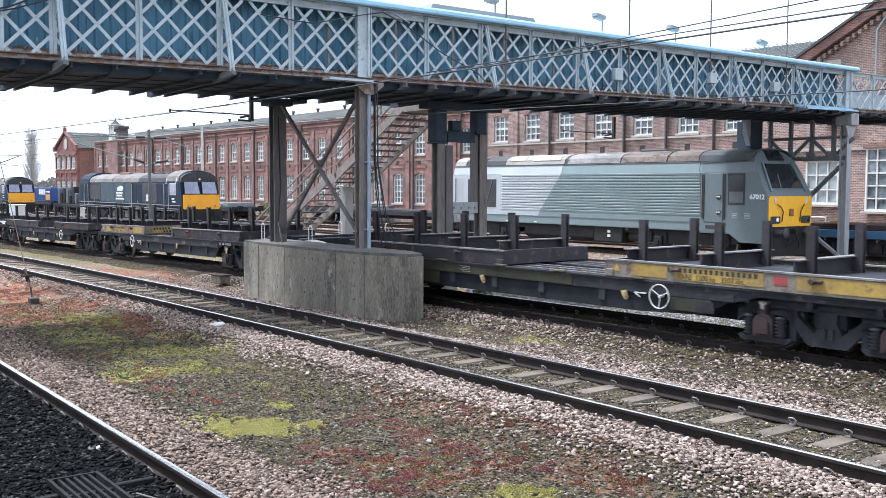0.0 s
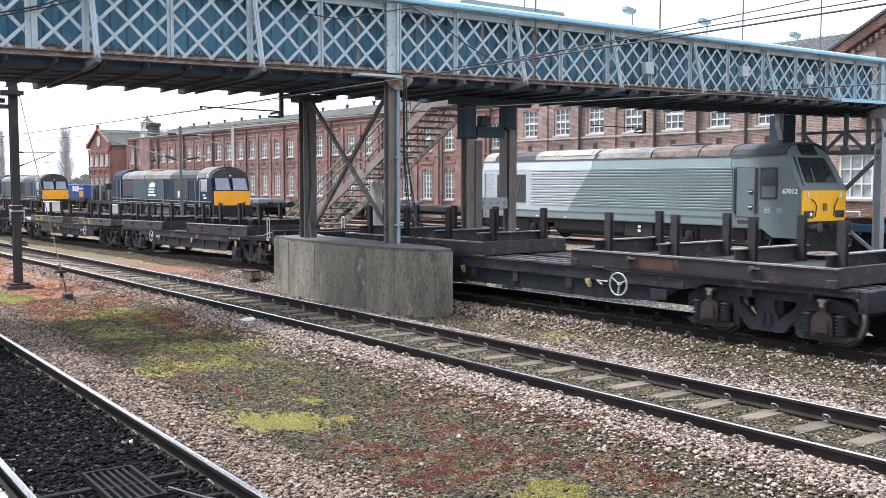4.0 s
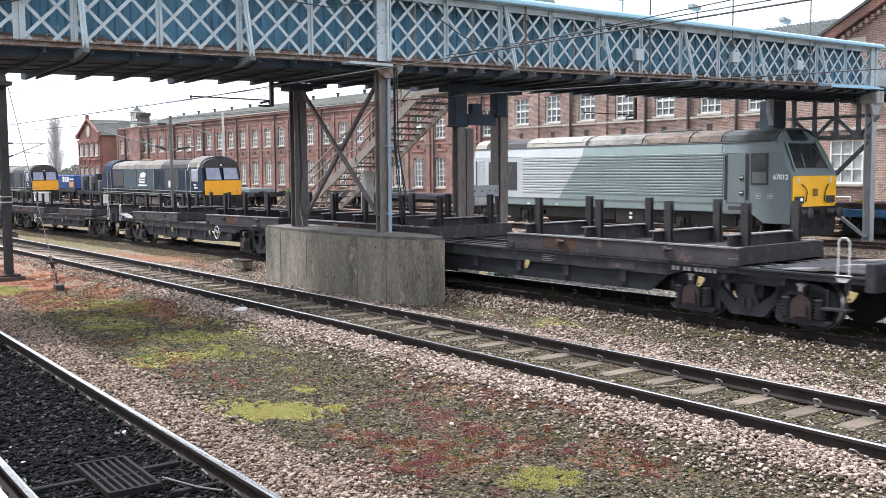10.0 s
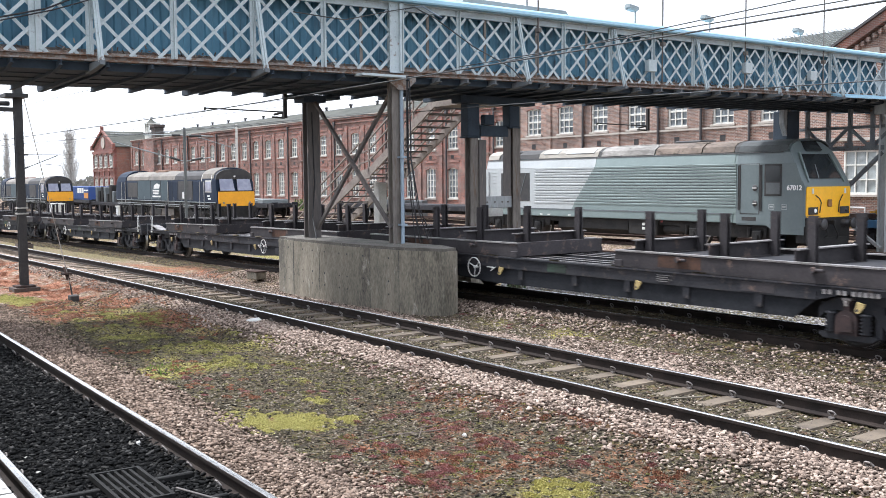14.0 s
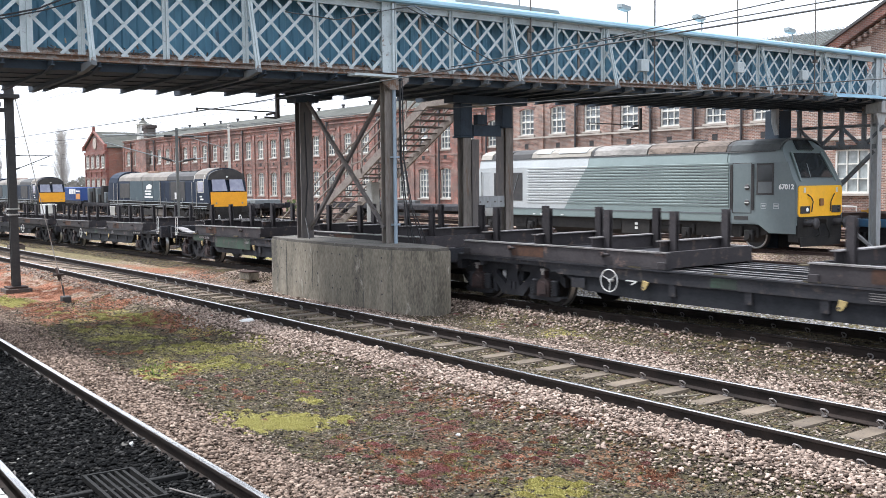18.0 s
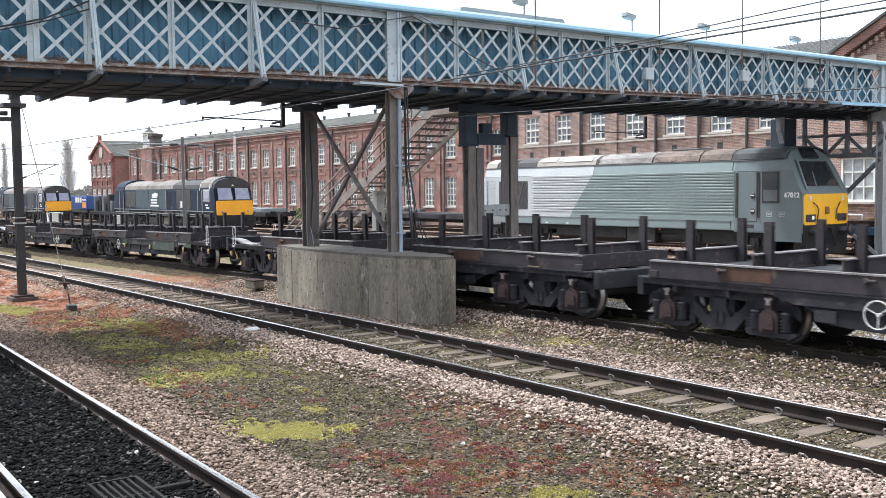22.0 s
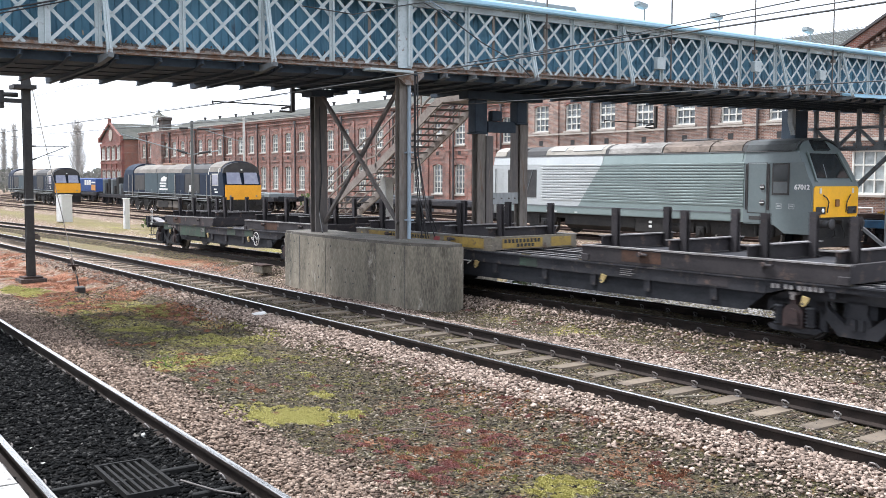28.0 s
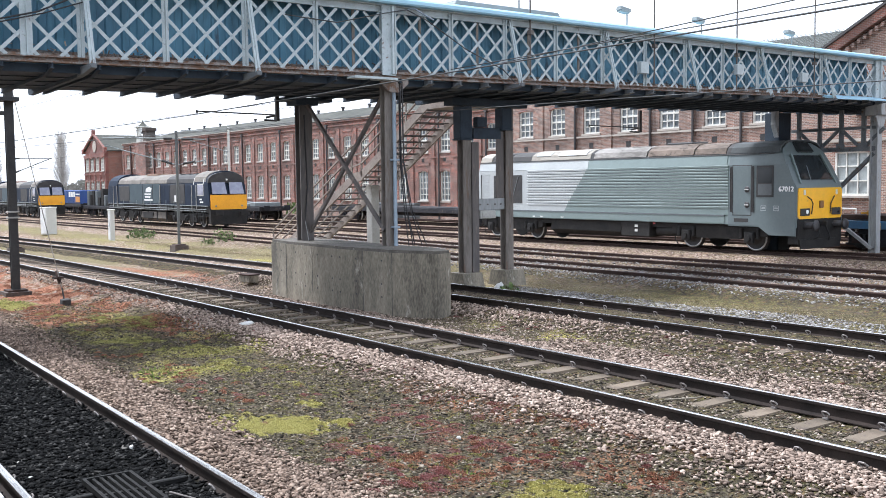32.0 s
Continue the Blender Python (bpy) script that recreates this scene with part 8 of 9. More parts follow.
        part("handrail", Geo().tube([(7.35, y, 0.93), (7.35, y, 1.42), (7.4, y, 1.48), (7.47, y, 1.48), (7.52, y, 1.42), (7.52, y, 0.93)], 0.011, 6).prism([(7.30, 0.94), (7.57, 0.94), (7.50, 0.84), (7.37, 0.84)], y - 0.03, y + 0.03, "y"), WHITEP, t, "white hooped handrail")
        part("hose_cock", Geo().tube([(7.9, s * 0.45, 0.72), (8.08, s * 0.47, 0.55), (8.2, s * 0.46, 0.42)], 0.014, 6).box((8.15, s * 0.46 - 0.04, 0.38), (8.30, s * 0.46 + 0.04, 0.41), c=0.01), HOOKY, t, "yellow brake hose cock")
        part("step", Geo().box((7.15, y - 0.1, 0.42), (7.55, y + 0.1, 0.45)).bar((7.2, y, 0.45), (7.2, y, 0.72), 0.02, 0.02).bar((7.5, y, 0.45), (7.5, y, 0.72), 0.02, 0.02), WAGON, t)
        part("buffer", buffer_geo(7.95, s * 0.87, 0.98, 1), BOGIE, t)
    # frame members
    g = Geo().box((-7.9, -0.35, 0.62), (7.8, 0.35, 0.88))
    for x in np.arange(-7.2, 7.6, 1.05):
        g.box((x - 0.05, -1.19, 0.72), (x + 0.05, 1.19, 0.90))
    part("centre_sill", g, WAGON, t)
    for y in (-0.95, -0.62, -0.3, 0.3, 0.62, 0.95):
        part("deck_slat", Geo().box((-7.9, y - 0.09, 0.89), (7.6, y + 0.09, 0.925)).box((-7.9, y - 0.095, 0.926), (7.6, y - 0.04, 0.932), m=1).mesh("deck_slat", [WAGON, RACKTOP]), None, t)
    part("headstock", Geo().box((7.78, -1.25, 0.72), (7.95, 1.25, 1.14), c=0.015), WAGON, t)
    part("inner_headstock", Geo().box((-8.08, -1.15, 0.6), (-7.93, 1.15, 0.93), c=0.015), WAGON, t)
    part("drawbar", Geo().box((-8.7, -0.12, 0.62), (-8.05, 0.12, 0.8)), BOGIE, t)
    part("end_plate", Geo().box((6.0, -1.1, 0.93), (7.78, 1.1, 0.945)), WAGON, t)
    for s in (-1, 1):
        part("end_lip", Geo().prism([(6.4, 0.945), (7.0, 0.96), (7.35, 1.03), (7.78, 1.08), (7.78, 1.11), (7.3, 1.07), (6.9, 0.99), (6.4, 0.955)], min(s * 0.85, s * 1.15), max(s * 0.85, s * 1.15), "y"), RACKTOP, t, "bent bare metal lip")
    part("coupling_hook", Geo().box((7.95, -0.06, 0.92), (8.25, 0.06, 1.04), c=0.02).tube([(8.2, 0, 0.98), (8.42, 0, 0.75), (8.45, 0, 0.55)], 0.035, 6), BOGIE, t)
    part("brake_hose", Geo().tube([(7.95, -0.35, 0.85), (8.15, -0.36, 0.7), (8.25, -0.35, 0.5), (8.35, -0.33, 0.45)], 0.028, 6).tube([(7.95, 0.35, 0.85), (8.1, 0.36, 0.65), (8.2, 0.35, 0.5)], 0.028, 6), BOGIE, t)
    part("brake_gear", Geo().box((-1.8, -0.9, 0.35), (-0.9, -0.3, 0.62), c=0.03).rod((0.2, -0.7, 0.52), (1.4, -0.7, 0.52), 0.16, 12).bar((-3.0, -0.85, 0.42), (3.2, -0.85, 0.42), 0.03, 0.03), BOGIE, t)
    for x in (-6.38, 5.75):
        b = part("bogie", BOG[3], None, t, m=pose(x, 0, 0))
        dress_bogie(b)
        for w in (-1.0, 1.0):
            part("wheelset", BOG[4], None, b, m=pose(w, 0, 0.46))
    return t


def steel_rack(pale, seed, faded=False):
    """A low steel rack with cross beams and upright stanchions, 5.4 m long."""
    t = thing("steel_rack", ("faded grey-yellow" if pale else "weathered grey" if faded else "dark brown") + " steel stillage rack with upright stanchions on a flat wagon", "cargo rack", group="racks on the freight train")
    m_ = RACKPALE if pale else RACKGREY if faded else RACK
    L, W, Z = 2.68, 1.21, 0.30
    for s in (-1, 1):
        y = s * W
        g = Geo().box((-L, y - 0.01, 0.02), (L, y + 0.01, Z - 0.02)).box((-L, min(y + s * 0.01, y - s * 0.1), 0.0), (L, max(y + s * 0.01, y - s * 0.1), 0.025))
        part("side_beam", g, m_, t)
        # the pale flange colour carries the glint along the top edge
        part("side_flange", Geo().box((-L, min(y + s * 0.03, y - s * 0.1), Z - 0.025), (L, max(y + s * 0.03, y - s * 0.1), Z)), RACKTOP, t, "top flange with a bright highlight in its colour")
    for s in (-1, 1):
        x = s * (L - 0.01)
        part("end_beam", Geo().box((x - 0.01, -W + 0.012, 0.02), (x + 0.01, W - 0.012, Z - 0.003)).box((min(x, x - s * 0.1), -W + 0.012, Z - 0.025), (max(x, x - s * 0.1), W - 0.012, Z - 0.002)), m_, t)
        for q in (-1, 1):
            part("corner_casting", Geo().box((s * L - s * 0.18, q * W - 0.02 * q, -0.005), (s * L + s * 0.012, q * W + 0.035 * q, 0.13), c=0.012), m_, t)
    part("floor", Geo().box((-L + 0.02, -W + 0.05, 0.16), (L - 0.02, W - 0.05, 0.20)), WAGON, t)
    rng = random.Random(seed)
    for k, x in enumerate((-2.35, -0.8, 0.75, 2.3)):
        x += rng.uniform(-0.06, 0.06)
        g = Geo().box((x - 0.012, -1.0, 0.22), (x + 0.012, 1.0, 0.46)).box((x - 0.08, -1.0, 0.19), (x + 0.08, 1.0, 0.215))
        part("cross_beam", g, RACK, t)
        part("beam_flange", Geo().box((x - 0.085, -1.0, 0.455), (x + 0.085, 1.0, 0.475)), RACKTOP, t)
        for s in (-1, 1):
            y = s * (0.72 + rng.uniform(-0.05, 0.05))
            a = rng.uniform(-2.0, 2.0)
            part("stanchion", Geo().box((-0.07, -0.05, 0.0), (0.07, -0.035, 0.80)).box((-0.07, 0.035, 0.0), (0.07, 0.05, 0.80)).box((-0.012, -0.035, 0.0), (0.012, 0.035, 0.78)), RACK, t, m=pose(x + 0.12, y, 0.18, a, a * 0.6))
    for x in (-1.3, 1.2):
        part("lashing_ring", Geo().rod((x, -W - 0.05, 0.2), (x + 0.22, -W - 0.05, 0.2), 0.025, 8).rod((x + 0.06, -W - 0.02, 0.2), (x + 0.06, -W - 0.1, 0.2), 0.045, 8), RACK, t)
    if pale:
        n = -W - 0.016
        for x0, x1 in ((-2.1, -1.35), (-1.2, 0.45), (1.0, 2.4)):
            part("yellow_panel", Geo().box((x0, n, 0.045), (x1, n + 0.01, 0.255)), YELLOWP, t, "chipped yellow notice panel")
        g = Geo()
        for k in range(15):
            g.box((-1.12 + k * 0.1, n - 0.004, 0.165), (-1.06 + k * 0.1, n - 0.001, 0.235))
        part("worn_lettering", g, INK, t)
        words("TARE  1500 kg   3307 lbs", 0.12, INK, t, pose(-1.14, n - 0.003, 0.06), "tare_lettering", 0.001)
        part("red_logo", Geo().box((0.62, n, 0.09), (0.84, n + 0.008, 0.23), c=0.002).box((0.65, n - 0.003, 0.115), (0.81, n + 0.002, 0.205)), REDP, t, "red square logo plate")
        for x0, x1 in ((0.45, 1.05), (-0.95, 0.2)):
            part("yellow_panel", Geo().box((L + 0.004, x0, 0.05), (L + 0.012, x1, 0.255)), YELLOWP, t, "chipped yellow notice panel")
        g = Geo()
        for k in range(10):
            g.box((L + 0.013, -0.9 + k * 0.105, 0.16), (L + 0.017, -0.83 + k * 0.105, 0.24))
        for k in range(5):
            g.box((L + 0.013, -0.55 + k * 0.105, 0.07), (L + 0.017, -0.48 + k * 0.105, 0.14))
        part("worn_lettering", g, INK, t)
        part("warning_mark", Geo().prism([(-2.5, 0.10), (-2.36, 0.10), (-2.43, 0.23)], n, n + 0.008, "y"), YELLOWP, t)
    elif faded:
        n = -W - 0.016
        part("yellow_panel", Geo().box((-1.75, n, 0.04), (-0.65, n + 0.01, 0.25)), YELLOWP, t, "chipped yellow notice panel")
        part("yellow_mark", Geo().box((1.15, n, 0.09), (1.29, n + 0.008, 0.22)), YELLOWP, t)
        part("yellow_panel", Geo().box((L + 0.004, -0.75, 0.05), (L + 0.012, 0.35, 0.255)), YELLOWP, t, "chipped yellow notice panel")
        g = Geo()
        for k in range(7):
            g.box((-1.68 + k * 0.11, n - 0.004, 0.15), (-1.61 + k * 0.11, n - 0.001, 0.22))
            g.box((L + 0.013, -0.7 + k * 0.13, 0.15), (L + 0.017, -0.62 + k * 0.13, 0.23))
        for k in range(3):
            g.box((-1.2 + k * 0.11, n - 0.004, 0.06), (-1.13 + k * 0.11, n - 0.001, 0.125))
            g.box((L + 0.013, -0.25 + k * 0.12, 0.06), (L + 0.017, -0.17 + k * 0.12, 0.13))
        part("worn_lettering", g, INK, t)
    else:
        part("rust_patch", Geo().box((-2.2 + 0.5 * seed, -W - 0.0125, 0.05), (-1.3 + 0.5 * seed, -W - 0.0105, 0.25)), RUSTP, t, "rusty repainted patch")
    return t


def train_x(t):
    """Where the first articulation stands along the track at t seconds."""
    u = t / 16 - 1
    late = min(1.0, max(0.0, (t - 28.6) / 1.2))
    return -0.27 * late * late * (3 - 2 * late) + 134.798 + 153.011 * u + 10.062 * u ** 2 - 5.61 * u ** 3 - 3.023 * u ** 4


SET_LENGTH = 34.2585
plain, greeny, olivey = flat_wagon(False), flat_wagon(True), flat_wagon(False, True)
rack_a, rack_b, rack_y, rack_f = steel_rack(False, 1), steel_rack(False, 2), steel_rack(True, 3), steel_rack(False, 4, True)
MOVERS = []   # thing, offset along the train, turned about


def place_train():
    used = set()

    def take(src):
        if src in used:
            return copy_thing(src, Matrix.Identity(4))
        used.add(src)
        return src

    k = 0
    for j in range(9):
        for s in (1, -1):
            src = olivey if (j, s) in ((0, -1), (2, -1)) else greeny if (j, s) in ((5, -1), (7, 1), (8, -1)) else plain
            MOVERS.append((take(src), s * 8.5 - j * SET_LENGTH, s))
            for u in (3.5, 11.53):
                pale = (j, s, u < 4) in ((0, -1, True), (1, 1, True), (8, 1, True))
                faded = (j, s) == (2, -1)
                MOVERS.append((take(rack_y if pale else rack_f if faded else (rack_a if k % 2 else rack_b)), s * u - j * SET_LENGTH, 0))
                k += 1


place_train()
# ---------------------------------------------------------------- masts, wires and small things
FOOTING = mat("footing_rust_stained", (0.10, 0.078, 0.066), (0.05, 0.038, 0.033), rough=0.9, grain=25, stain=3, third=(0.16, 0.09, 0.06), spots=0.3, bump=0.3)


def mast(name, label, x, y, z0, h, w, d, m_):
    t = thing(name, label, "catenary mast", pose(x, y, z0))
    part("shaft", i_column(w, d, 0, h), m_, t)
    part("foundation", Geo().prism([(-0.36, -0.45), (0.36, -0.45), (0.32, 0.0), (-0.32, 0.0)], -0.32, 0.32, "y"), FOOTING, t)
    part("base_plate", Geo().box((-0.24, -0.24, 0.0), (0.24, 0.24, 0.05)), RAILRUST, t)
    return t


t = mast("catenary_mast", "dark steel overhead line mast with a bracket and guy wire", -27.0, 6.07, -0.2, 7.4, 0.17, 0.20, BLACK)
part("bracket", Geo().box((-0.3, -0.35, 4.9), (0.3, 0.2, 5.0)).box((-0.1, -0.7, 4.55), (0.1, -0.1, 4.65)).rod((0, -0.2, 4.75), (0, -0.75, 4.75), 0.06, 8).rod((0.0, -0.6, 4.4), (0.0, -0.6, 4.85), 0.07, 8), BLACK, t)
part("clamp_band", Geo().box((-0.13, -0.14, 1.9), (0.13, 0.14, 1.94)).box((-0.13, -0.14, 2.05), (0.13, 0.14, 2.08)), PALECON, t)
g = Geo().rod((0.0, 0.1, 5.2), (2.9, 0.32, 0.55), 0.011, 5).rod((2.9, 0.32, 0.55), (3.25, 0.35, 0.0), 0.011, 5)
part("guy_wire", g, COLUMN, t)
part("insulator", Geo().rod((2.75, 0.31, 0.68), (2.95, 0.325, 0.42), 0.045, 8).box((2.78, 0.2, 0.52), (2.98, 0.42, 0.56)), RAILRUST, t)
part("anchor", Geo().box((3.15, 0.25, -0.1), (3.4, 0.45, 0.06), c=0.02).rod((3.1, 0.33, 0.3), (3.2, 0.34, 0.05), 0.02, 6), BLACK, t)

t = mast("catenary_mast", "slim grey overhead line mast beside the sidings", -43.4, 16.9, -0.25, 5.25, 0.085, 0.11, MASTDARK)
part("cantilever", Geo().rod((0, 0, 4.9), (-1.5, -2.9, 4.95), 0.03, 6).rod((0, 0, 3.7), (-1.4, -2.8, 4.6), 0.03, 6).rod((0, 0, 4.9), (0.5, 1.2, 4.85), 0.03, 6).rod((0, 0, 3.7), (0.5, 1.2, 3.9), 0.03, 6), MASTGREY, t)
for a, b in (((-0.25, -0.5, 4.9), (-0.1, -0.15, 4.9)), ((0.1, 0.2, 4.87), (0.3, 0.7, 4.87)), ((-0.3, -0.6, 3.9), (-0.1, -0.2, 3.75)), ((0.1, 0.25, 3.75), (0.35, 0.75, 3.85))):
    part("insulator", Geo().rod(a, b, 0.055, 8), BLACK, t)
part("notice", Geo().box((-0.1, -0.13, 2.0), (0.1, -0.115, 2.3)), WHITEP, t)
t = mast("catenary_mast", "dark overhead line mast with thin cantilever arms", -48.0, 10.85, -0.3, 4.7, 0.10, 0.12, MASTDARK)
part("cantilever", Geo().rod((0, 0.05, 4.12), (0, 1.78, 4.13), 0.018, 6).rod((0, 0.05, 3.45), (0, 1.63, 4.10), 0.022, 6).rod((0, 0.81, 3.71), (0, 1.76, 3.63), 0.013, 6), BLACK, t)
part("insulator", Geo().rod((0, 0.08, 4.12), (0, 0.32, 4.12), 0.04, 8).rod((0, 0.08, 3.47), (0, 0.30, 3.55), 0.04, 8), BLACK, t)
t = mast("catenary_mast", "pale grey overhead line mast before the brick works", -89.2, 40.0, -0.5, 8.6, 0.17, 0.17, SASH)
part("cantilever", Geo().rod((0, 0, 8.2), (-2.0, -4.0, 8.3), 0.04, 6).rod((0, 0, 6.2), (-2.0, -4.0, 7.6), 0.04, 6), MASTGREY, t)


def wire(label, pts, r=0.009, sag=0.0):
    g = Geo()
    n = 10
    for a, b in zip(pts[:-1], pts[1:]):
        q = [Vector(a).lerp(Vector(b), i / n) - Vector((0, 0, sag * 4 * (i / n) * (1 - i / n))) for i in range(n + 1)]
        g.tube(q, r, 5)
    return tagged(part("overhead_wire", g, WIRE), label, "wire", "overhead wires")


wire("thin overhead contact wire over the middle track", [(-58, 7.6, 4.12), (-21.6, 8.95, 4.14), (4, 9.0, 4.2)], 0.011)
wire("overhead feeder wire crossing before the footbridge", [(-24, 13.6, 5.05), (-8.3, 13.8, 5.18), (6, 13.8, 5.3)], 0.011)
wire("overhead feeder wire crossing before the footbridge", [(-17.9, 13.75, 5.02), (-9.29, 13.8, 5.32), (6, 13.8, 5.8)], 0.011)
wire("overhead contact wire over the freight track", [(-40, 12.4, 4.35), (-16.85, 13.8, 4.15), (-7.75, 13.8, 3.92), (3, 13.8, 3.8)], 0.010)
wire("overhead wire under the footbridge", [(-60, 10.1, 4.4), (-22, 13.6, 4.25)], 0.009)
for y0, z0, z1 in ((9.5, 4.9, 5.6), (21.5, 5.0, 5.4), (26.4, 5.2, 5.5), (12.6, 4.4, 4.95), (16.9, 4.9, 5.4), (30.3, 4.9, 5.4)):
    wire("distant overhead wire above the sidings", [(-150, y0 + 4, z0), (-90, y0 + 2, z0 - 0.1), (-43, y0, z1), (-21.7, y0, z1 - 0.2)], 0.007)

# registration arms hanging under the footbridge
def arm(x, y, side, label="black overhead line arm hanging under the footbridge"):
    t = thing("registration_arm", label, "wire support", pose(x, y, 0), group="arms under the footbridge")
    part("drop_post", Geo().box((-0.035, -0.045, 4.05), (0.035, 0.045, 4.75)), BLACK, t)
    part("insulator", Geo().rod((-0.22, -0.2, 4.14), (-0.05, 0, 4.2), 0.03, 8), BLACK, t)
    part("insulator", Geo().rod((-0.22, -0.25, 4.08), (-0.06, 0.02, 4.06), 0.025, 8), BLACK, t)
    part("arm", Geo().rod((-0.05, 0, 4.2), (-0.4, side * 1.9, 4.25), 0.018, 6).rod((-0.4, side * 1.9, 4.27), (-0.4, side * 1.9, 4.2), 0.025, 6), BLACK, t)
    return t


arm(-21.75, 11.05, -1)
arm(-21.75, 24.0, -1)

# ---------------------------------------------------------------- wagons standing in the yard
def low_flat(x, y, z, length, m_, label):
    t = thing("parked_flat_wagon", label, "freight wagon", pose(x, y, z))
    part("frame", Geo().box((-length / 2, -1.25, 0.75), (length / 2, 1.25, 1.05), c=0.02).box((-length / 2 + 1, -0.4, 0.5), (length / 2 - 1, 0.4, 0.75)), m_, t)
    part("deck", Geo().box((-length / 2, -1.2, 1.05), (length / 2, 1.2, 1.1)), WAGON, t)
    for bx in (-length / 2 + 2.2, length / 2 - 2.2):
        b = part("bogie", BOG[3], None, t, m=pose(bx, 0, 0))
        dress_bogie(b)
        for w in (-1.0, 1.0):
            part("wheelset", BOG[4], None, b, m=pose(w, 0, 0.46))
    for s in (-1, 1):
        for yb in (-0.87, 0.87):
            part("buffer", buffer_geo(s * length / 2, yb, 1.0, s), BOGIE, t)
    return t


t = low_flat(-55.0, 39.0, -0.25, 21.0, WAGON, "dark low flat wagon parked before the brick works")
part("number_mark", Geo().prism([(9.9, 0.78), (10.25, 0.78), (10.25, 0.98), (9.9, 0.98)], -1.27, -1.255, "y"), WHITEP, t)
t = low_flat(-78.0, 34.6, -0.3, 18.0, WAGON, "dark flat wagon with low pale crates, parked")
for k in range(6):
    part("crate", Geo().box((1.0 + k * 1.2, -1.1, 1.1), (1.9 + k * 1.2, 1.1, 1.32 + 0.08 * (k % 2)), c=0.02), MASTGREY, t)
BLUEW = mat("wagon_blue", (0.05, 0.16, 0.30), (0.06, 0.12, 0.20), rough=0.5, grain=14, stain=1.0, third=(0.1, 0.07, 0.05), spots=0.2)
ORANGE = mat("orange_fitting", (0.62, 0.33, 0.03), (0.5, 0.26, 0.03), rough=0.5)
t = low_flat(-13.5, 34.6, -0.1, 15.0, BLUEW, "bright blue flat wagon with yellow fittings, parked")
for x in (-7.0, -5.6, -3.5):
    part("yellow_fitting", Geo().box((x, -1.42, 0.72), (x + 0.3, -1.25, 1.0), c=0.02), YELLOWP, t)
part("steel_load", Geo().box((-7.2, -1.1, 1.1), (7.0, 1.1, 1.25)), RAILRUST, t)
part("yellow_lever", Geo().box((-5.9, -1.2, 1.25), (-5.5, -1.0, 1.42), c=0.03).box((-6.1, -1.2, 1.3), (-5.85, -1.05, 1.36)), ORANGE, t)
for x in (-73.1, -70.5, -68.0):
    t = thing("air_conditioning_unit", "dark louvred air conditioning unit at the foot of the works wall", "air conditioner", pose(x, 46.9, -0.9), group="units along the works wall")
    part("casing", Geo().box((-0.85, -0.3, 0), (0.85, 0.3, 1.72), c=0.03), LOCODARK, t)
    for k in range(7):
        part("louvre", Geo().box((-0.75, -0.33, 0.25 + 0.2 * k), (0.75, -0.302, 0.36 + 0.2 * k)), BLACK, t)
t = thing("handrail_frame", "white tubular railing beside the works wall", "railing", pose(-26.2, 40.5, -0.2))
part("rail", Geo().rod((-2, 0, 1.35), (2.2, 0, 1.35), 0.035, 6), WHITEP, t)
part("rail", Geo().rod((-2, 0, 0.85), (2.2, 0, 0.85), 0.03, 6), WHITEP, t)
for x in (-2.0, -0.6, 0.8, 2.2):
    part("post", Geo().rod((x, 0, 0), (x, 0, 1.38), 0.035, 6), WHITEP, t)

def box_wagon(x, y, z, length, h, m_, label, stripe=None):
    t = low_flat(x, y, z, length, WAGON, label)
    part("container", Geo().box((-length / 2 + 0.2, -1.22, 1.12), (length / 2 - 0.2, 1.22, 1.12 + h), c=0.03), m_, t)
    g = Geo()
    for q in np.arange(-length / 2 + 0.5, length / 2 - 0.4, 0.3):
        g.box((q, -1.25, 1.2), (q + 0.12, -1.221, 1.05 + h))
    tagged(part("side_ribs", g, m_, t), kind="stuff")
    if stripe:
        part("white_band", Geo().box((length / 2 - 4.6, -1.27, 1.9), (length / 2 - 3.9, -1.252, 2.5)).box((length / 2 - 3.7, -1.27, 1.9), (length / 2 - 3.0, -1.252, 2.5)).box((length / 2 - 2.8, -1.27, 1.9), (length / 2 - 2.1, -1.252, 2.5)).box((length / 2 - 1.9, -1.27, 2.15), (length / 2 - 0.3, -1.252, 2.3)), WHITEP, t, "white lettering shapes")
        part("orange_panel", Geo().box((length / 2 - 1.9, -1.27, 1.3), (length / 2 - 0.3, -1.252, 1.95)), mat("orange_paint", (0.55, 0.25, 0.05), (0.45, 0.2, 0.05), rough=0.6), t)
    return t


box_wagon(-122.5, 34.6, -0.6, 14.0, 1.55, mat("container_blue", (0.02, 0.06, 0.24), (0.03, 0.08, 0.2), rough=0.5, grain=10, stain=0.8), "royal blue container on a flat wagon with white lettering shapes", True)
t = low_flat(-98.5, 31.2, -0.5, 9.0, WAGON, "dark engineering wagon loaded with machinery, parked")
rng = random.Random(12)
for k in range(9):
    x = -3.8 + k * 0.9
    part("machinery", Geo().box((x, -1.0, 1.1), (x + rng.uniform(0.5, 0.8), rng.uniform(-0.2, 0.9), 1.5 + rng.uniform(0.2, 1.5)), c=0.04), LOCOUNDER if k % 3 else LOCODARK, t)
for k in range(5):
    part("hazard_stripe", Geo().prism([(4.0, 1.2 + 0.32 * k), (4.35, 1.35 + 0.32 * k), (4.35, 1.5 + 0.32 * k), (4.0, 1.35 + 0.32 * k)], -1.05, -1.02, "y"), WHITEP, t)

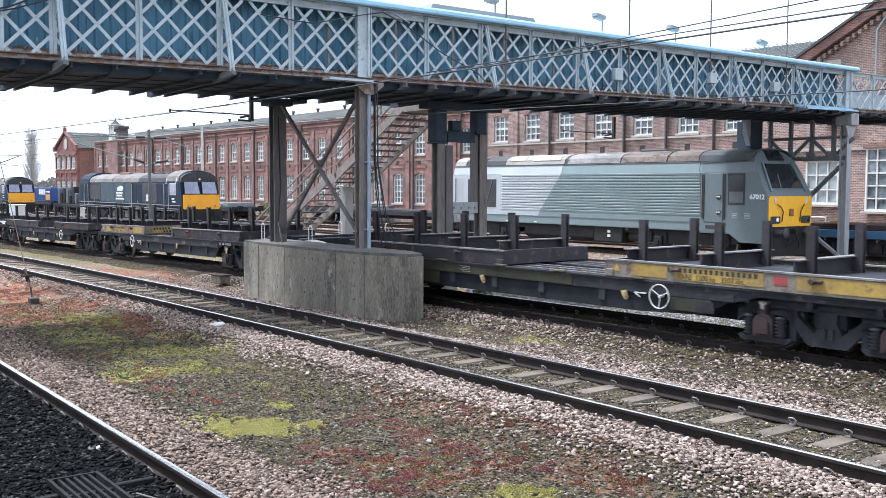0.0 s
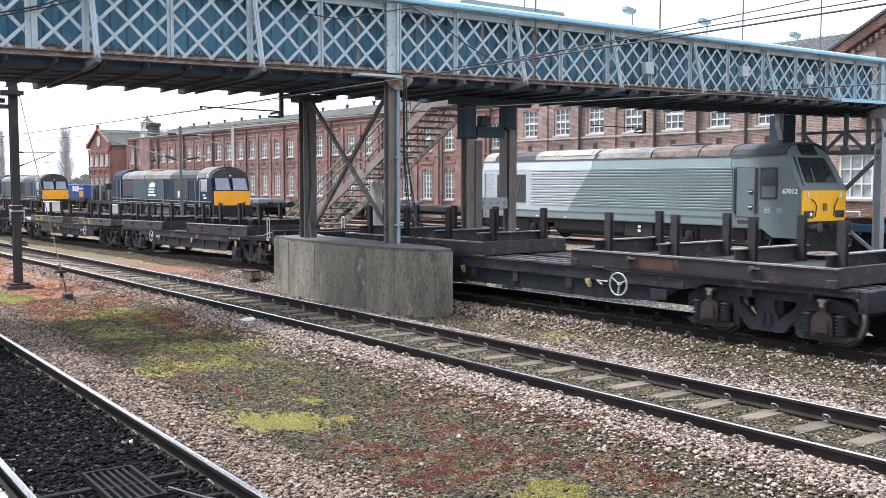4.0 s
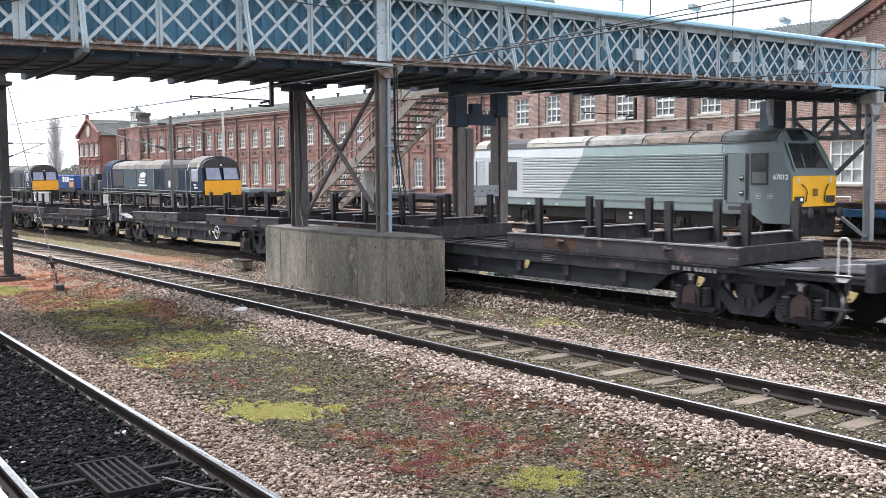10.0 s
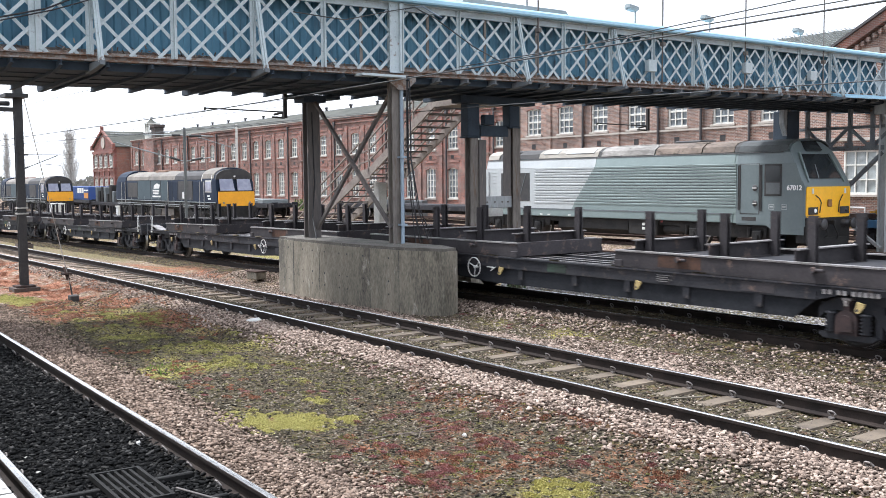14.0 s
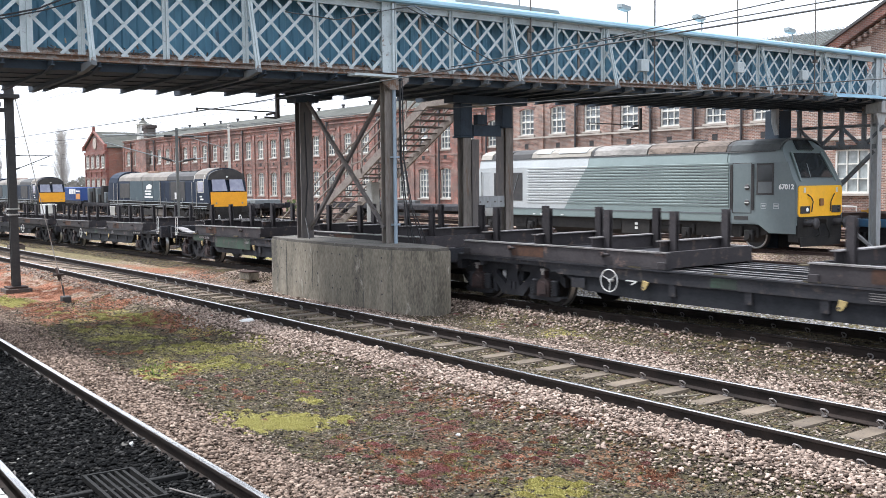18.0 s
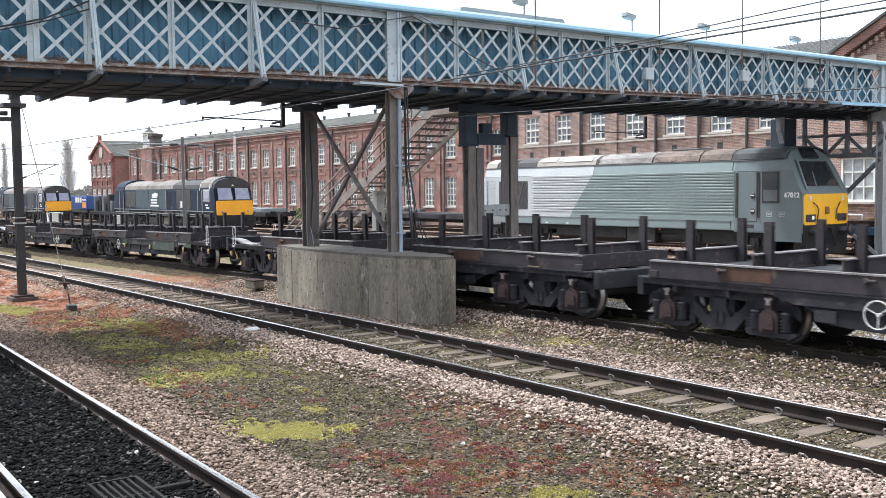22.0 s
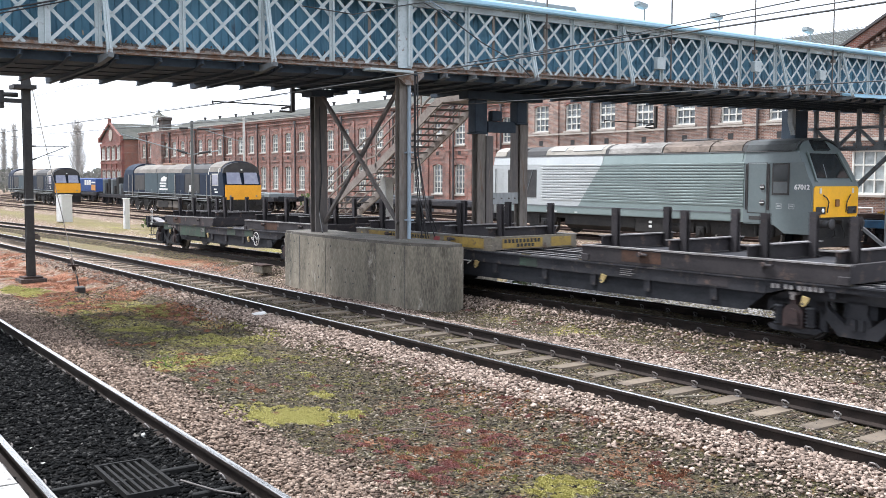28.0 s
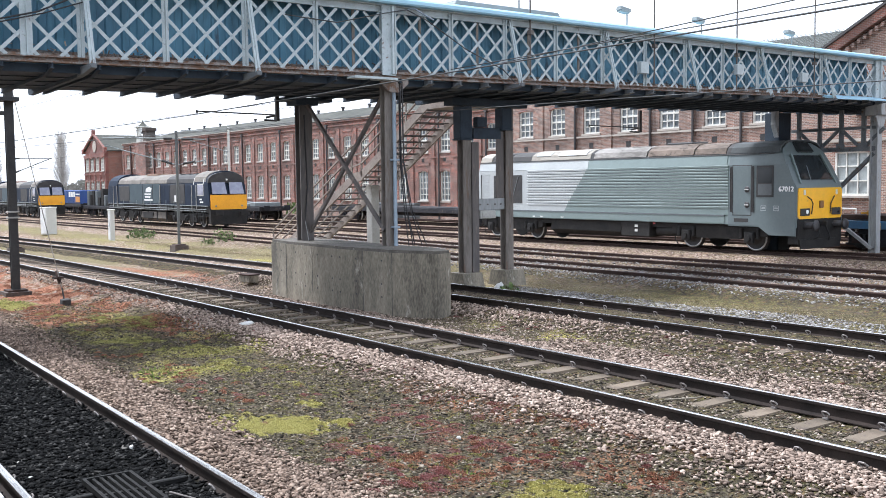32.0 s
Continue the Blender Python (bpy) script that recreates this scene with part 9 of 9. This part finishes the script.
# ---------------------------------------------------------------- trackside cabinets and litter
def cabinet(x, y, w, h, label):
    t = thing("trackside_cabinet", label, "equipment cabinet", pose(x, y, float(ground_height(np.array([x]), np.array([y]))[0]) - 0.03, 0, 0, 12))
    d = w * 0.42
    part("body", Geo().box((-w / 2, -d, 0), (w / 2, d, h), c=0.02), SASH, t)
    part("lid", Geo().box((-w / 2 - 0.03, -d - 0.03, h), (w / 2 + 0.03, d + 0.03, h + 0.06), c=0.02), SASH, t)
    part("door", Geo().box((-w / 2 + 0.05, -d - 0.015, 0.08), (w / 2 - 0.05, -d, h - 0.08)), WHITEP, t)
    part("handle", Geo().box((w / 2 - 0.14, -d - 0.03, h * 0.5), (w / 2 - 0.1, -d - 0.015, h * 0.62)), MASTGREY, t)
    return t


cabinet(-63.0, 16.22, 0.79, 1.63, "white steel trackside equipment cabinet")
cabinet(-53.5, 17.04, 0.30, 1.68, "slim white trackside cabinet post")
t = thing("point_motor_box", "small dark weathered box between the tracks", "trackside box", pose(-25.4, 11.9, -0.24, 0, 0, 5))
part("body", Geo().box((-0.28, -0.16, 0), (0.28, 0.16, 0.2), c=0.02), CONCRETE, t)
part("lid", Geo().box((-0.31, -0.19, 0.2), (0.31, 0.19, 0.235), c=0.01), RAILRUST, t)

GRATE = mat("grate_steel", (0.010, 0.010, 0.010), (0.022, 0.021, 0.02), spec=0.15, rough=0.7, grain=40, stain=4)
t = thing("drain_grate", "black slotted steel catch grate lying between the rails", "grate", pose(-8.25, 2.66, -0.10, 0, 0, -1))
part("frame", Geo().box((-0.49, -0.22, -0.03), (0.49, -0.19, 0.02)).box((-0.49, 0.19, -0.03), (0.49, 0.22, 0.02)).box((-0.49, -0.19, -0.03), (-0.46, 0.19, 0.02)).box((0.46, -0.19, -0.03), (0.49, 0.19, 0.02)), GRATE, t)
part("tray", Geo().box((-0.46, -0.19, -0.06), (0.46, 0.19, -0.05)), BLACK, t)
bar_me = Geo().box((-0.46, -0.013, -0.02), (0.46, 0.013, 0.012)).mesh("grate_bar", GRATE)
for k in range(5):
    piece("grate_bar", bar_me, t, pose(0, -0.13 + k * 0.065, 0))
part("crosspiece", Geo().box((-0.02, -0.19, -0.03), (0.02, 0.19, -0.005)), GRATE, t)
for x in (-8.33, -7.56):
    for y0, y1 in ((1.98, 2.42), (2.9, 3.25)):
        tagged(part("tie_bar", Geo().box((x - 0.03, y0, -0.15), (x + 0.03, y1, -0.10), c=0.008), GRATE), "dark steel tie bar from rail to grate", "tie bar", group="tie bars at the grate")
t = thing("conduit", "grey flexible conduit beside the grate", "conduit", pose(-7.75, 2.95, -0.10))
part("pipe", Geo().tube([(-0.2, 0, 0), (0.3, 0.12, 0.02), (0.5, 0.24, 0.02)], 0.010, 8), COLDARK, t)

def litter(label, x, y, size, m_, seed, flat=0.6, z=None):
    rng = random.Random(seed)
    g = Geo()
    v = [Vector(p) * size * rng.uniform(0.75, 1.2) for p in ICO_V]
    g.add([(p.x, p.y, p.z * flat) for p in v], [list(f) for f in ICO_F])
    zz = float(ground_height(np.array([x]), np.array([y]))[0]) + size * flat * 0.6 if z is None else z
    return tagged(part("litter", g, m_, m=pose(x, y, zz)), label, "litter")


litter("white stone on the oily ballast", -9.72, 3.22, 0.028, WHITEP, 1, 1.0)
litter("pale stone lying on the soil", -8.46, 6.43, 0.03, WHITEP, 2, 0.8)
litter("white plastic bag at the column foot", -19.35, 16.05, 0.16, WHITEP, 3, 0.9)
litter("flat white slab on the ballast edge", -17.0, 7.9, 0.18, WHITEP, 4, 0.25)
for k, (x, y) in enumerate(((-9.9, 2.2), (-9.3, 2.15))):
    litter("scrap of pale paper on the ballast", x, y, 0.03, PALECON, 20 + k, 0.4)
t = thing("twig", "dry bare twig lying on the soil", "twig", pose(-8.6, 5.68, -0.24, 0, 0, 75))
part("stick", Geo().tube([(-0.45, 0, 0.0), (-0.1, 0.02, 0.03), (0.3, 0.0, 0.03), (0.55, 0.06, 0.02)], 0.007, 5), TIMBER, t)
part("side_shoot", Geo().tube([(0.1, 0.01, 0.03), (0.3, 0.18, 0.04)], 0.005, 5), TIMBER, t)
t = thing("twig", "pale dry twig lying on the soil", "twig", pose(-8.6, 6.0, -0.24, 0, 0, -30))
part("stick", Geo().tube([(-0.2, 0.1, 0.02), (-0.1, -0.03, 0.03), (0.3, -0.1, 0.02)], 0.006, 5), TIMBER, t)
t = thing("old_cable", "pale cable draped over the sleepers", "cable", pose(0, 0, 0))
part("strand", Geo().tube([(-7.75, 9.0, -0.13), (-7.6, 9.12, -0.11), (-7.52, 9.3, -0.11), (-7.55, 9.45, -0.12)], 0.012, 6), RACKPALE, t)
t = thing("old_cable", "pale cable in the ballast", "cable", pose(0, 0, 0))
part("strand", Geo().tube([(-5.2, 10.6, -0.14), (-4.95, 10.75, -0.1), (-4.9, 11.0, -0.15)], 0.012, 6), PALECON, t)


# ---------------------------------------------------------------- what moves
def motions():
    times = [float(k) for k in range(33)]
    for ob, off, turn in MOVERS:
        rows = []
        for t in times:
            x = train_x(t) + off
            slope = math.degrees(math.atan((line_f(x + 6.0) - line_f(x - 6.0)) / 12.0))
            y = 0.5 * (line_f(x - 6.0) + line_f(x + 6.0))
            za, zb = fall_f(x - 6.0), fall_f(x + 6.0)
            tilt = -math.degrees(math.atan((zb - za) / 12.0)) * (-1 if turn < 0 else 1)
            rows.append((t, pose(x, y, 0.5 * (za + zb) + (0.0 if turn else 0.94), 0, tilt, slope + (180 if turn < 0 else 0))))
        walk(ob, rows)
        if not turn:
            continue
        # wheels turn while the wagon passes through the view
        seen = [k / 15 for k in range(481) if -60 < train_x(k / 15) + off < 4]
        wheels = [w for b in ob.children if b.name.startswith("bogie") for w in b.children if w.name.startswith("wheelset")]
        for w in wheels:
            at0 = w.matrix_basis.translation.copy()
            angle = lambda t: math.degrees((train_x(t) - train_x(0)) / 0.46) * turn
            steps = sorted({0.0, 32.0, *seen})
            rows, total, last = [], 0.0, None
            for t in steps:
                if last is not None and t - last < 0.1:
                    total += angle(t) - angle(last)
                last = t
                rows.append((t, pose(at0.x, at0.y, at0.z, 0, total, 0)))
            walk(w, rows)


motions()
